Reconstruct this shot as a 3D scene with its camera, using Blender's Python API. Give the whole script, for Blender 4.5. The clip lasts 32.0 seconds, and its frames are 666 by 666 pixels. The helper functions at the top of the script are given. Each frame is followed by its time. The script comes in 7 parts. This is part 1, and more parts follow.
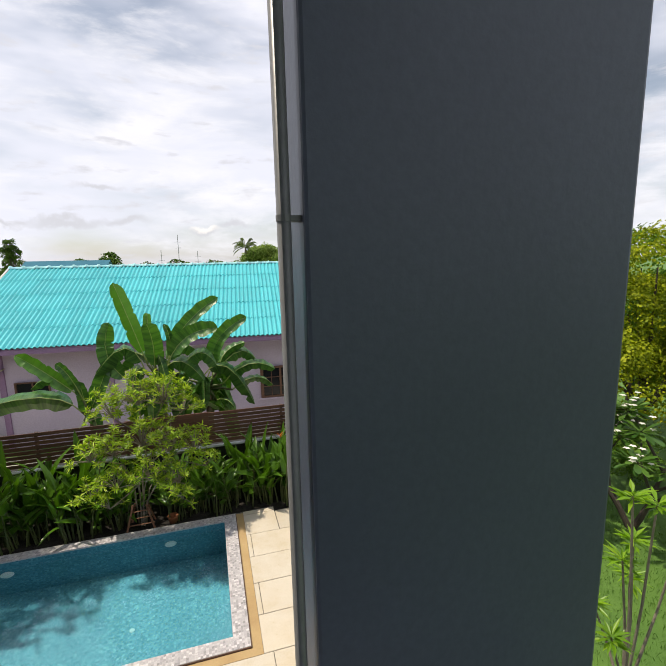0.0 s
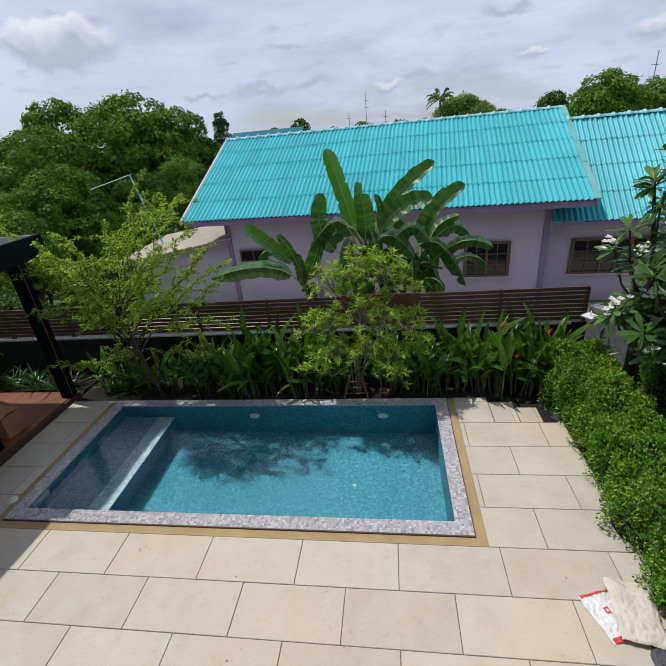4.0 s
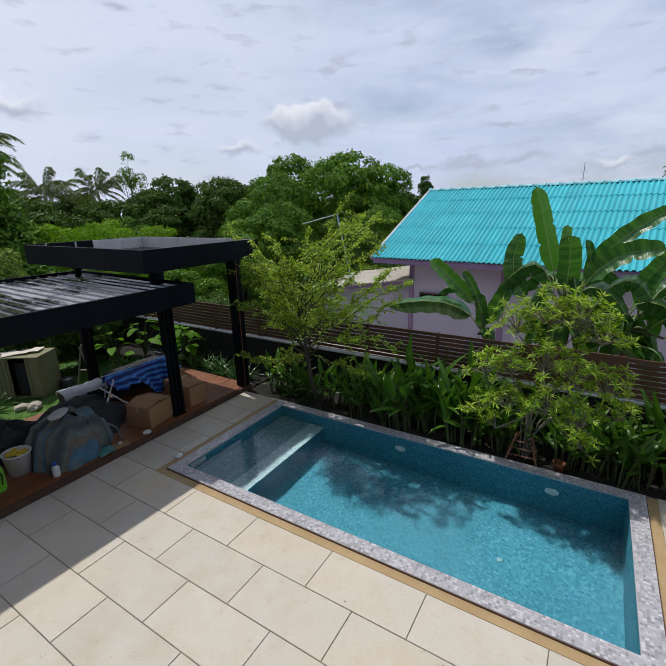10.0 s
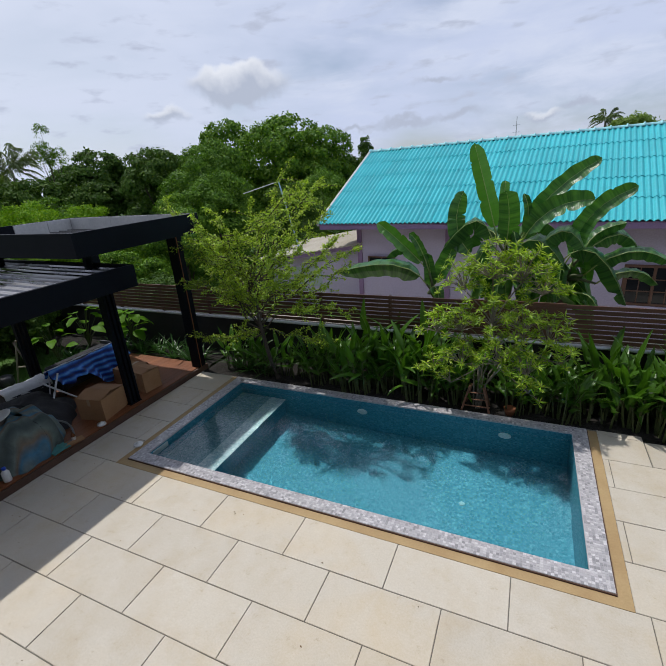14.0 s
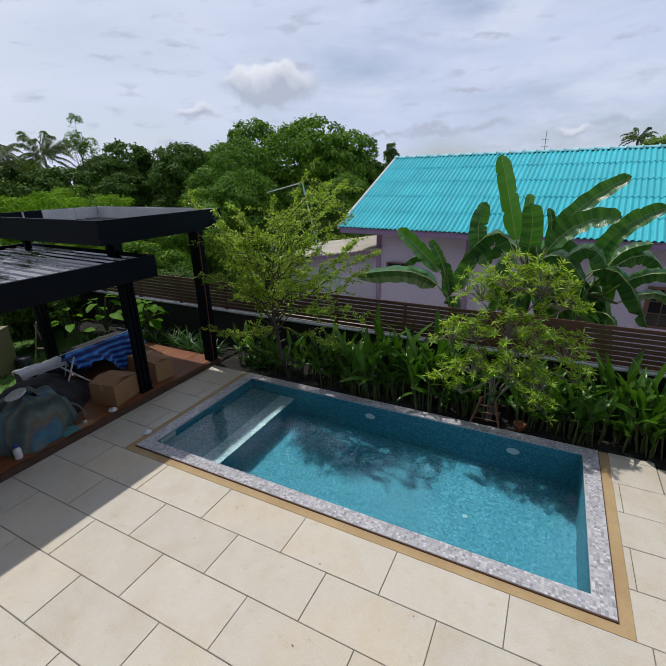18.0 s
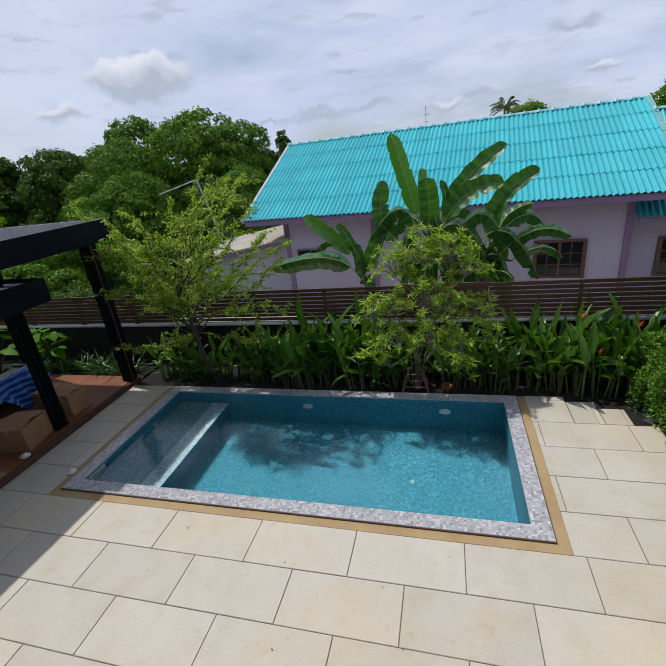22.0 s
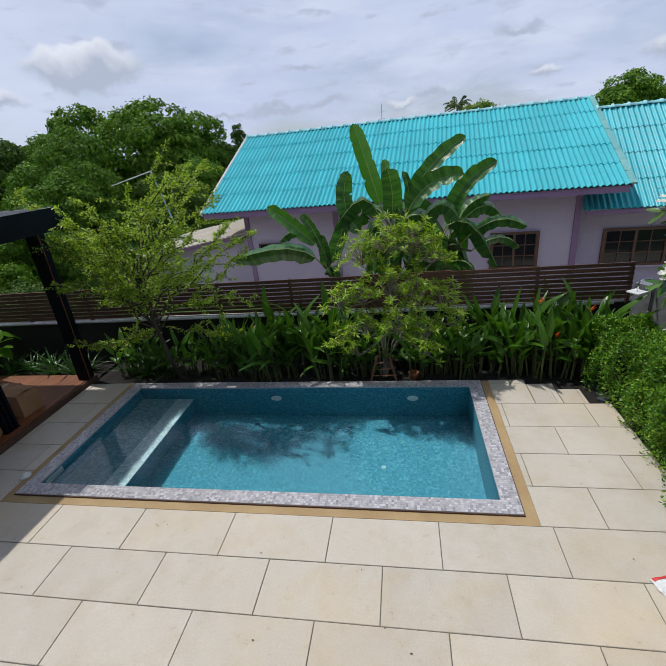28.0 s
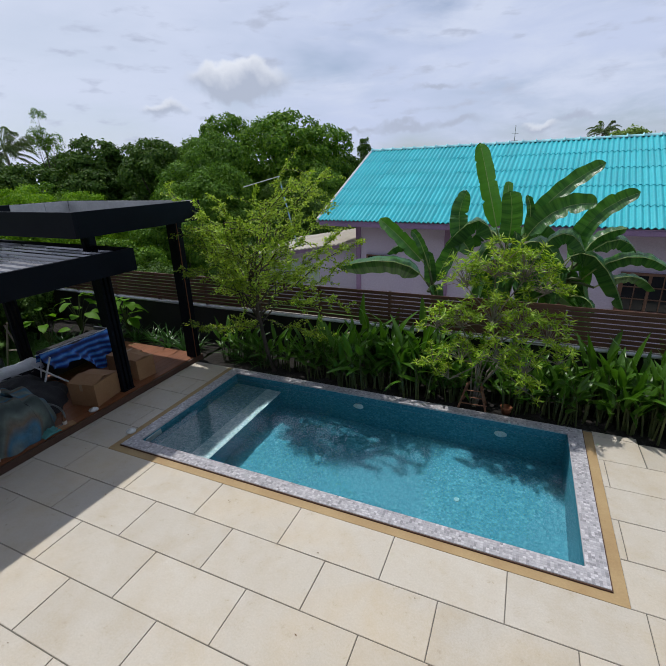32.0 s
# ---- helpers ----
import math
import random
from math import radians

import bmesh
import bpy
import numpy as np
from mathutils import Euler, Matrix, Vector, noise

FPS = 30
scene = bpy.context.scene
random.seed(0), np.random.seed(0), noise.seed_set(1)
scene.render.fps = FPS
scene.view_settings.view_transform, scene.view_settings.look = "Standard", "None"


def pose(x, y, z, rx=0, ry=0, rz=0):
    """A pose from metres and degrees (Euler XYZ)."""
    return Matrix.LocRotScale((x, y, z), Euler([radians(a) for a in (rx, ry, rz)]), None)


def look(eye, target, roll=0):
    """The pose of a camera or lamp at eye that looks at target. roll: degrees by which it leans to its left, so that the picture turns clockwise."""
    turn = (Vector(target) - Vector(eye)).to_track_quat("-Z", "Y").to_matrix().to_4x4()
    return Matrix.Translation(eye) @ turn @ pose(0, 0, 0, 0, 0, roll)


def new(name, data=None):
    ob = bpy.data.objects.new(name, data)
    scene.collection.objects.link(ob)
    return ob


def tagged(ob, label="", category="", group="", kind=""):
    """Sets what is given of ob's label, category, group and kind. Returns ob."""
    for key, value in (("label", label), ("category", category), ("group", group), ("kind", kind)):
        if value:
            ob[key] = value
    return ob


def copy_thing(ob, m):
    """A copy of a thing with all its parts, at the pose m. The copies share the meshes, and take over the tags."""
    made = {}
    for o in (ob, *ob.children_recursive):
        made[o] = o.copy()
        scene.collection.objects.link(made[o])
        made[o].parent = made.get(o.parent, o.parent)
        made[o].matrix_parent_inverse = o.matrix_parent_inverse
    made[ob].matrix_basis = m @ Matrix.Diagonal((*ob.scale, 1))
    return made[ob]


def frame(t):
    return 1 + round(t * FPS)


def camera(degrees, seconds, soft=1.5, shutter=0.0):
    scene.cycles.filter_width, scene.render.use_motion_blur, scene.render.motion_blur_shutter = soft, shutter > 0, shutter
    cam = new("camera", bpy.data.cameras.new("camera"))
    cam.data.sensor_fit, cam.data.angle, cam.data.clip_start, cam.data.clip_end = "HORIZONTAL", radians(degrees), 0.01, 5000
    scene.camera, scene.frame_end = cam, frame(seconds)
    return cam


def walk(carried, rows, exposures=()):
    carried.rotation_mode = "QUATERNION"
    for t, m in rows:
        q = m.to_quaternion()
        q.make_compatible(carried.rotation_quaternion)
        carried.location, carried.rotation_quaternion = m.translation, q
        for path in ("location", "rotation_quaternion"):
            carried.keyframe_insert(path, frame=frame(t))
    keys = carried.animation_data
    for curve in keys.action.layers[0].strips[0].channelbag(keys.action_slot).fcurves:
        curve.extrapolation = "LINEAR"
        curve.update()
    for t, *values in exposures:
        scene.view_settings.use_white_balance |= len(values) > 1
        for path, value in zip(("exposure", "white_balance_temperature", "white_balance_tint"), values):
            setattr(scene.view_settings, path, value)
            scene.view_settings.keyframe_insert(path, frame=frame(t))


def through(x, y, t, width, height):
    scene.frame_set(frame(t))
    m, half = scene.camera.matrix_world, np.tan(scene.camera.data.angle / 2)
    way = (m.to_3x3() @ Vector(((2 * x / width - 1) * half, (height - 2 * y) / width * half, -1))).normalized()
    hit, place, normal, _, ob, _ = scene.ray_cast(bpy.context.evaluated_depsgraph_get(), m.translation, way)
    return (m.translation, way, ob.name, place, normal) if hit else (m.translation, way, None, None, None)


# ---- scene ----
cam = camera(76.1, 32.0, 1.1)
METRES, EYE, TILT, LEAN, TURN = 8.0, 1.5, 0.0, 0.0, 0.0
PATH = [
    (0, (1.921, -3.961, 4.709), (2.473, -2.068, 4.376), -1.3),
    (0.5, (1.809, -3.855, 4.762), (2.241, -1.95, 4.336), -0.2),
    (1, (1.8, -3.687, 4.742), (1.972, -1.777, 4.175), -1.2),
    (1.5, (1.765, -3.515, 4.702), (1.8, -1.644, 3.995), -1.6),
    (2, (1.621, -3.42, 4.697), (1.597, -1.573, 3.931), -1.7),
    (2.5, (1.474, -3.354, 4.709), (1.438, -1.513, 3.931), -2.0),
    (3, (1.398, -3.253, 4.686), (1.297, -1.419, 3.897), -2.7),
    (3.5, (1.314, -3.083, 4.673), (1.108, -1.275, 3.844), -4.1),
    (5.5, (1.088, -3.034, 4.633), (0.597, -1.298, 3.77), -8.4),
    (6, (1.091, -2.998, 4.631), (0.47, -1.29, 3.796), -7.9),
    (6.5, (1.057, -2.988, 4.639), (0.303, -1.318, 3.838), -5.4),
    (7, (1.027, -2.98, 4.634), (0.123, -1.367, 3.872), -2.8),
    (7.5, (1.012, -2.975, 4.615), (-0.014, -1.423, 3.881), -2.0),
    (8, (1.006, -2.969, 4.617), (-0.075, -1.448, 3.897), -0.8),
    (8.5, (1.026, -2.989, 4.565), (-0.05, -1.46, 3.854), -1.1),
    (9, (1.058, -3.012, 4.359), (0.073, -1.417, 3.663), -0.2),
    (9.5, (1.096, -3.014, 4.102), (0.091, -1.387, 3.514), -1.0),
    (10, (1.11, -3.007, 4.037), (0.098, -1.374, 3.479), -1.3),
    (10.5, (1.09, -3.003, 4.033), (0.074, -1.374, 3.473), -1.7),
    (11, (1.084, -2.986, 4.039), (0.065, -1.359, 3.477), -2.8),
    (11.5, (1.065, -2.983, 4.042), (0.059, -1.356, 3.458), -3.5),
    (12, (1.068, -2.983, 4.055), (0.087, -1.352, 3.439), -4.1),
    (12.5, (1.065, -2.982, 4.036), (0.121, -1.34, 3.394), -4.6),
    (13, (1.055, -2.993, 4.066), (0.161, -1.334, 3.396), -4.5),
    (13.5, (1.068, -2.977, 4.057), (0.219, -1.304, 3.364), -4.6),
    (14, (1.085, -2.987, 4.049), (0.28, -1.298, 3.342), -4.4),
    (14.5, (1.105, -2.984, 4.049), (0.342, -1.277, 3.337), -4.0),
    (16.5, (1.119, -2.991, 4.049), (0.373, -1.269, 3.356), -0.9),
    (17, (1.111, -2.988, 4.047), (0.297, -1.297, 3.353), -1.2),
    (17.5, (1.093, -2.999, 4.042), (0.262, -1.315, 3.353), -1.0),
    (18, (1.094, -2.996, 4.029), (0.23, -1.329, 3.34), -1.2),
    (18.5, (1.088, -2.994, 4.025), (0.198, -1.34, 3.337), -1.4),
    (19, (1.084, -2.999, 4.033), (0.178, -1.354, 3.345), -1.5),
    (19.5, (1.096, -2.991, 4.035), (0.182, -1.35, 3.347), -1.9),
    (20, (1.1, -2.973, 4.034), (0.251, -1.301, 3.339), -2.9),
    (20.5, (1.091, -2.975, 4.041), (0.348, -1.256, 3.337), -4.4),
    (21, (1.073, -2.991, 4.053), (0.452, -1.231, 3.333), -5.0),
    (21.5, (1.054, -2.986, 4.046), (0.506, -1.21, 3.307), -6.1),
    (22, (1.044, -2.984, 4.049), (0.522, -1.208, 3.291), -6.8),
    (22.5, (1.049, -2.969, 4.052), (0.568, -1.193, 3.267), -9.2),
    (23, (1.034, -2.986, 4.051), (0.582, -1.211, 3.248), -11.1),
    (23.5, (1.005, -2.995, 4.036), (0.581, -1.221, 3.217), -11.7),
    (24, (0.974, -3.014, 4.008), (0.573, -1.232, 3.194), -11.1),
    (24.5, (0.96, -3.034, 3.984), (0.57, -1.226, 3.225), -10.6),
    (25, (0.941, -3.041, 3.987), (0.563, -1.218, 3.255), -9.6),
    (25.5, (0.928, -3.034, 3.978), (0.565, -1.203, 3.26), -8.6),
    (27.5, (0.901, -3.03, 3.943), (0.559, -1.216, 3.174), -6.0),
    (28, (0.908, -3.033, 3.933), (0.567, -1.227, 3.145), -5.9),
    (28.5, (0.89, -3.028, 3.931), (0.556, -1.228, 3.126), -5.8),
    (29, (0.895, -3.038, 3.924), (0.521, -1.246, 3.118), -5.6),
    (29.5, (0.904, -3.044, 3.918), (0.483, -1.257, 3.125), -5.1),
    (30, (0.905, -3.042, 3.922), (0.409, -1.267, 3.144), -3.4),
    (30.5, (0.905, -3.046, 3.916), (0.322, -1.286, 3.165), -3.4),
    (31, (0.913, -3.051, 3.909), (0.233, -1.318, 3.179), -3.1),
    (31.5, (0.919, -3.057, 3.904), (0.208, -1.331, 3.187), -2.0),
    (32, (0.952, -3.058, 3.905), (0.184, -1.351, 3.201), -1.8),
]
EXPOSURE = [(0.0, 0.63, 7700, 10), (0.6, 0.48, 7600, 10), (1.2, 0.27, 7300, 10), (2.0, 0.14, 6800, 10), (3.5, 0.11, 6530, 10), (6.0, 0.11, 6430, 10), (20.0, 0.10, 6380, 10), (24.0, 0.07, 6290, 10), (32.0, 0.08, 6330, 10)]
walk(cam, [(t, look(eye, target, roll)) for t, eye, target, roll in PATH], EXPOSURE)

# ---- light ----
SUN = Vector((-0.42, 0.11, 1.0)).normalized()   # towards the sun
SUN_STRENGTH, SKY_STRENGTH = 3.0, 0.86
sun = new("sun", bpy.data.lights.new("sun", "SUN"))
sun.data.energy, sun.data.angle, sun.data.color = SUN_STRENGTH, radians(1.0), (1.0, 0.965, 0.92)
sun.rotation_euler = SUN.to_track_quat("Z", "Y").to_euler()
sun.location = (0, 0, 30)

world = bpy.data.worlds.new("world")
scene.world = world
world.use_nodes = True
wn, wl = world.node_tree.nodes, world.node_tree.links
wn.clear()
w_out, w_bg = wn.new("ShaderNodeOutputWorld"), wn.new("ShaderNodeBackground")
w_bg.inputs["Strength"].default_value = SKY_STRENGTH
w_sky = wn.new("ShaderNodeTexSky")
w_sky.sky_type, w_sky.sun_disc = "NISHITA", False
w_sky.sun_elevation, w_sky.sun_rotation = math.asin(SUN.z), math.atan2(SUN.x, SUN.y)
w_dim = wn.new("ShaderNodeMixRGB")
w_dim.blend_type, w_dim.inputs[0].default_value, w_dim.inputs[2].default_value = "MULTIPLY", 1.0, (0.092, 0.092, 0.092, 1)
wl.new(w_sky.outputs[0], w_dim.inputs[1])
w_tc, w_map = wn.new("ShaderNodeTexCoord"), wn.new("ShaderNodeMapping")
w_map.inputs["Scale"].default_value = (1.0, 1.0, 3.6)
wl.new(w_tc.outputs["Generated"], w_map.inputs[0])


# heaped clouds: way, width, height, size of their billows
CLOUDS = [((-0.895, 0.400, 0.190), 0.055, 0.024, 0.7), ((-0.555, 0.812, 0.176), 0.110, 0.040, 1.0), ((-0.672, 0.73, 0.130), 0.048, 0.016, 0.6), ((0.007, 0.997, 0.072), 0.034, 0.014, 0.5),
          ((0.264, 0.960, 0.093), 0.034, 0.011, 0.5), ((0.439, 0.893, 0.104), 0.036, 0.022, 0.5)]
# thin grey shreds low over the houses
SHREDS = [((-0.25, 0.964, 0.085), 0.085, 0.011), ((-0.15, 0.985, 0.092), 0.060, 0.012), ((-0.36, 0.93, 0.082), 0.060, 0.008), ((0.06, 0.995, 0.086), 0.045, 0.009),
          ((0.22, 0.962, 0.167), 0.050, 0.010), ((0.43, 0.877, 0.214), 0.060, 0.016), ((-0.19, 0.97, 0.155), 0.055, 0.010)]


def sky_noise(scale, detail, rough, low, high, distortion=0.0):
    n, r = wn.new("ShaderNodeTexNoise"), wn.new("ShaderNodeMapRange")
    n.inputs["Scale"].default_value, n.inputs["Detail"].default_value = scale, detail
    n.inputs["Roughness"].default_value, n.inputs["Distortion"].default_value = rough, distortion
    wl.new(w_map.outputs[0], n.inputs["Vector"])
    wl.new(n.outputs["Fac"], r.inputs[0])
    r.interpolation_type = "SMOOTHSTEP"
    r.inputs[1].default_value, r.inputs[2].default_value = low, high
    return r.outputs[0]


def sky_mix(fac, a, b):
    m = wn.new("ShaderNodeMixRGB")
    wl.new(fac, m.inputs[0])
    for v, s in ((a, m.inputs[1]), (b, m.inputs[2])):
        if isinstance(v, tuple):
            s.default_value = (*v, 1)
        else:
            wl.new(v, s)
    return m.outputs[0]


def sky_cloud(way, width, height, size, core=0.72, rim=1.06):
    """One heaped cloud: how far a way lies inside it, and how far up in it."""
    rub, off, sc = wn.new("ShaderNodeTexNoise"), wn.new("ShaderNodeVectorMath"), wn.new("ShaderNodeVectorMath")
    rub.inputs["Scale"].default_value, rub.inputs["Detail"].default_value, rub.inputs["Roughness"].default_value = 12.0 / size, 7, 0.52
    wl.new(w_tc.outputs["Generated"], rub.inputs["Vector"])
    off.operation, sc.operation = "SUBTRACT", "MULTIPLY_ADD"
    wl.new(rub.outputs["Color"], off.inputs[0]); off.inputs[1].default_value = (0.5, 0.5, 0.5)
    wl.new(off.outputs[0], sc.inputs[0]); sc.inputs[1].default_value = (0.115 * size,) * 3
    wl.new(w_tc.outputs["Generated"], sc.inputs[2])
    d, st, ln = wn.new("ShaderNodeVectorMath"), wn.new("ShaderNodeVectorMath"), wn.new("ShaderNodeVectorMath")
    d.operation, st.operation, ln.operation = "SUBTRACT", "MULTIPLY", "LENGTH"
    wl.new(sc.outputs[0], d.inputs[0]); d.inputs[1].default_value = way
    wl.new(d.outputs[0], st.inputs[0]); st.inputs[1].default_value = (1 / width, 1 / width, 1 / height)
    wl.new(st.outputs[0], ln.inputs[0])
    r = wn.new("ShaderNodeMapRange")
    r.interpolation_type = "SMOOTHSTEP"
    wl.new(ln.outputs["Value"], r.inputs[0])
    r.inputs[1].default_value, r.inputs[2].default_value, r.inputs[3].default_value, r.inputs[4].default_value = core, rim, 0.95, 0.0
    z, up = wn.new("ShaderNodeSeparateXYZ"), wn.new("ShaderNodeMapRange")
    wl.new(sc.outputs[0], z.inputs[0]); wl.new(z.outputs[2], up.inputs[0])
    up.inputs[1].default_value, up.inputs[2].default_value = way[2] - 0.25 * height, way[2] + 0.95 * height
    return r.outputs[0], up.outputs[0]


veil = sky_mix(sky_noise(2.3, 4, 0.5, 0.15, 0.62, 0.3), w_dim.outputs[0], (0.62, 0.69, 0.89))
glow_dot, glow_fac = wn.new("ShaderNodeVectorMath"), wn.new("ShaderNodeMapRange")   # brighter haze on the sun's side
glow_dot.operation = "DOT_PRODUCT"
wl.new(w_tc.outputs["Generated"], glow_dot.inputs[0])
glow_dot.inputs[1].default_value = Vector((SUN.x, SUN.y, 0.14)).normalized()
wl.new(glow_dot.outputs["Value"], glow_fac.inputs[0])
glow_fac.inputs[1].default_value, glow_fac.inputs[2].default_value, glow_fac.inputs[3].default_value, glow_fac.inputs[4].default_value = 0.62, 1.0, 0.0, 0.75
veil = sky_mix(glow_fac.outputs[0], veil, (0.80, 0.85, 0.98))
puffs = sky_mix(sky_noise(4.4, 7, 0.6, 0.44, 0.74, 0.3), veil, (0.70, 0.76, 0.92))
greys = sky_mix(sky_noise(15.0, 6, 0.5, 0.55, 0.78, 0.1), puffs, (0.53, 0.58, 0.72))
for way, width, height, size in CLOUDS:
    inside, high_ = sky_cloud(way, width, height, size, 0.66 if size > 0.8 else 0.30, 1.08 if size > 0.8 else 1.25)
    greys = sky_mix(inside, greys, sky_mix(high_, (0.50, 0.55, 0.67), (0.97, 0.99, 1.04)))
for way, width, height in SHREDS:
    inside, high_ = sky_cloud(way, width, height, 0.55, 0.2, 1.15)
    greys = sky_mix(inside, greys, (0.50, 0.55, 0.68))
wl.new(greys, w_bg.inputs["Color"])
wl.new(w_bg.outputs[0], w_out.inputs[0])


# ---- materials ----
def rgb(c):
    return (*c, 1.0)


class Nodes:
    """A principled material under construction."""

    def __init__(self, name, rough=0.6, metal=0.0, spec=0.5):
        self.m = bpy.data.materials.new(name)
        self.m.use_nodes = True
        self.t = self.m.node_tree
        self.b = self.t.nodes["Principled BSDF"]
        self.b.inputs["Roughness"].default_value = rough
        self.b.inputs["Metallic"].default_value = metal
        self.b.inputs["Specular IOR Level"].default_value = spec

    def link(self, a, b):
        self.t.links.new(a, b)

    def put(self, value, socket):
        if isinstance(value, (tuple, list)):
            socket.default_value = rgb(value) if len(value) == 3 and socket.type == "RGBA" else value
        elif isinstance(value, (int, float)):
            socket.default_value = value
        else:
            self.link(value, socket)

    def coords(self, scale=(1, 1, 1)):
        """Places in the world, in metres, so that alike pieces differ."""
        m = self.t.nodes.new("ShaderNodeMapping")
        m.inputs["Scale"].default_value = scale
        self.link(self.t.nodes.new("ShaderNodeNewGeometry").outputs["Position"], m.inputs[0])
        return m.outputs[0]

    def noise(self, scale, detail=4, rough=0.55, stretch=(1, 1, 1), low=0.3, high=0.7):
        n, r = self.t.nodes.new("ShaderNodeTexNoise"), self.t.nodes.new("ShaderNodeMapRange")
        n.inputs["Scale"].default_value, n.inputs["Detail"].default_value, n.inputs["Roughness"].default_value = scale, detail, rough
        self.link(self.coords(stretch), n.inputs["Vector"])
        self.link(n.outputs["Fac"], r.inputs[0])
        r.inputs[1].default_value, r.inputs[2].default_value = low, high
        return r.outputs[0]

    def mix(self, fac, a, b, blend="MIX"):
        m = self.t.nodes.new("ShaderNodeMixRGB")
        m.blend_type = blend
        for v, s in zip((fac, a, b), m.inputs):
            self.put(v, s)
        return m.outputs[0]

    def ramp(self, fac, stops):
        r = self.t.nodes.new("ShaderNodeValToRGB")
        while len(r.color_ramp.elements) < len(stops):
            r.color_ramp.elements.new(0.5)
        for e, (p, c) in zip(r.color_ramp.elements, stops):
            e.position, e.color = p, rgb(c)
        self.link(fac, r.inputs[0])
        return r.outputs[0]

    def island(self):
        return self.t.nodes.new("ShaderNodeNewGeometry").outputs["Random Per Island"]

    def each(self):
        return self.t.nodes.new("ShaderNodeObjectInfo").outputs["Random"]

    def color(self, c):
        self.put(c, self.b.inputs["Base Color"])
        return self

    def bump(self, height, strength=0.3, distance=0.01):
        n = self.t.nodes.new("ShaderNodeBump")
        n.inputs["Strength"].default_value, n.inputs["Distance"].default_value = strength, distance
        self.link(height, n.inputs["Height"])
        self.link(n.outputs[0], self.b.inputs["Normal"])
        return self


def surface(name, a, b, fine=30.0, broad=1.5, rough=0.6, metal=0.0, bump=0.15, stretch=(1, 1, 1), spec=0.5, dist=0.01, each=0.0):
    """A plain surface with variation at two scales; each: how much single objects differ."""
    n = Nodes(name, rough, metal, spec)
    big, small = n.noise(broad, 4, 0.6, stretch), n.noise(fine, 5, 0.6, stretch)
    c = n.mix(big, a, b)
    c = n.mix(n.mix(small, (0.0, 0.0, 0.0), (0.35, 0.35, 0.35)), c, tuple(0.6 * v for v in a))
    if each:
        dark = n.t.nodes.new("ShaderNodeMapRange")
        n.link(n.each(), dark.inputs[0])
        dark.inputs[3].default_value, dark.inputs[4].default_value = 1 - each, 1 + each
        c = n.mix(1.0, c, dark.outputs[0], "MULTIPLY")
    n.color(c)
    n.bump(small, bump, dist)
    return n.m


def foliage(name, stops, rough=0.45, through=0.35, glow=(1.15, 1.25, 0.5), gloss=0.34):
    """Leaves: every blade its own tone, part of the light passing through."""
    n = Nodes(name, rough, 0.0, gloss)
    tone = n.ramp(n.island(), [(i / max(1, len(stops) - 1), c) for i, c in enumerate(stops)])
    tone = n.mix(n.mix(n.noise(1.3, 3), (0.0, 0.0, 0.0), (0.35, 0.35, 0.35)), tone, tuple(0.55 * v for v in stops[0]))
    n.color(tone)
    tr, mx = n.t.nodes.new("ShaderNodeBsdfTranslucent"), n.t.nodes.new("ShaderNodeMixShader")
    n.link(n.mix(1.0, tone, glow, "MULTIPLY"), tr.inputs[0])
    mx.inputs[0].default_value = through
    n.link(n.b.outputs[0], mx.inputs[1])
    n.link(tr.outputs[0], mx.inputs[2])
    n.link(mx.outputs[0], n.t.nodes["Material Output"].inputs[0])
    return n.m


def stone_slab():
    n = Nodes("cream_stone", 0.62)
    broad, mid, fine = n.noise(1.1, 5, 0.6), n.noise(5.0, 6, 0.65), n.noise(55.0, 5, 0.75)
    c = n.mix(broad, (0.49, 0.445, 0.37), (0.575, 0.54, 0.475))
    c = n.mix(n.mix(mid, (0, 0, 0), (0.45, 0.45, 0.45)), c, (0.47, 0.40, 0.305))
    stain = n.noise(2.0, 8, 0.70, low=0.47, high=0.68)
    c = n.mix(n.mix(stain, (0, 0, 0), (0.55, 0.55, 0.55)), c, (0.43, 0.345, 0.225))
    c = n.mix(n.mix(fine, (0, 0, 0), (0.5, 0.5, 0.5)), c, (0.34, 0.30, 0.235))
    tone = n.t.nodes.new("ShaderNodeMapRange")
    n.link(n.each(), tone.inputs[0])
    tone.inputs[3].default_value, tone.inputs[4].default_value = 0.94, 1.05
    warm = n.noise(0.55, 5, 0.6, low=0.48, high=0.72)
    c = n.mix(n.mix(warm, (0, 0, 0), (0.5, 0.5, 0.5)), c, (0.50, 0.385, 0.225))
    spots = n.noise(8.0, 9, 0.78, low=0.60, high=0.68)
    c = n.mix(n.mix(spots, (0, 0, 0), (0.45, 0.45, 0.45)), c, (0.27, 0.21, 0.14))
    n.color(n.mix(1.0, c, tone.outputs[0], "MULTIPLY"))
    n.bump(fine, 0.2, 0.004)
    return n.m


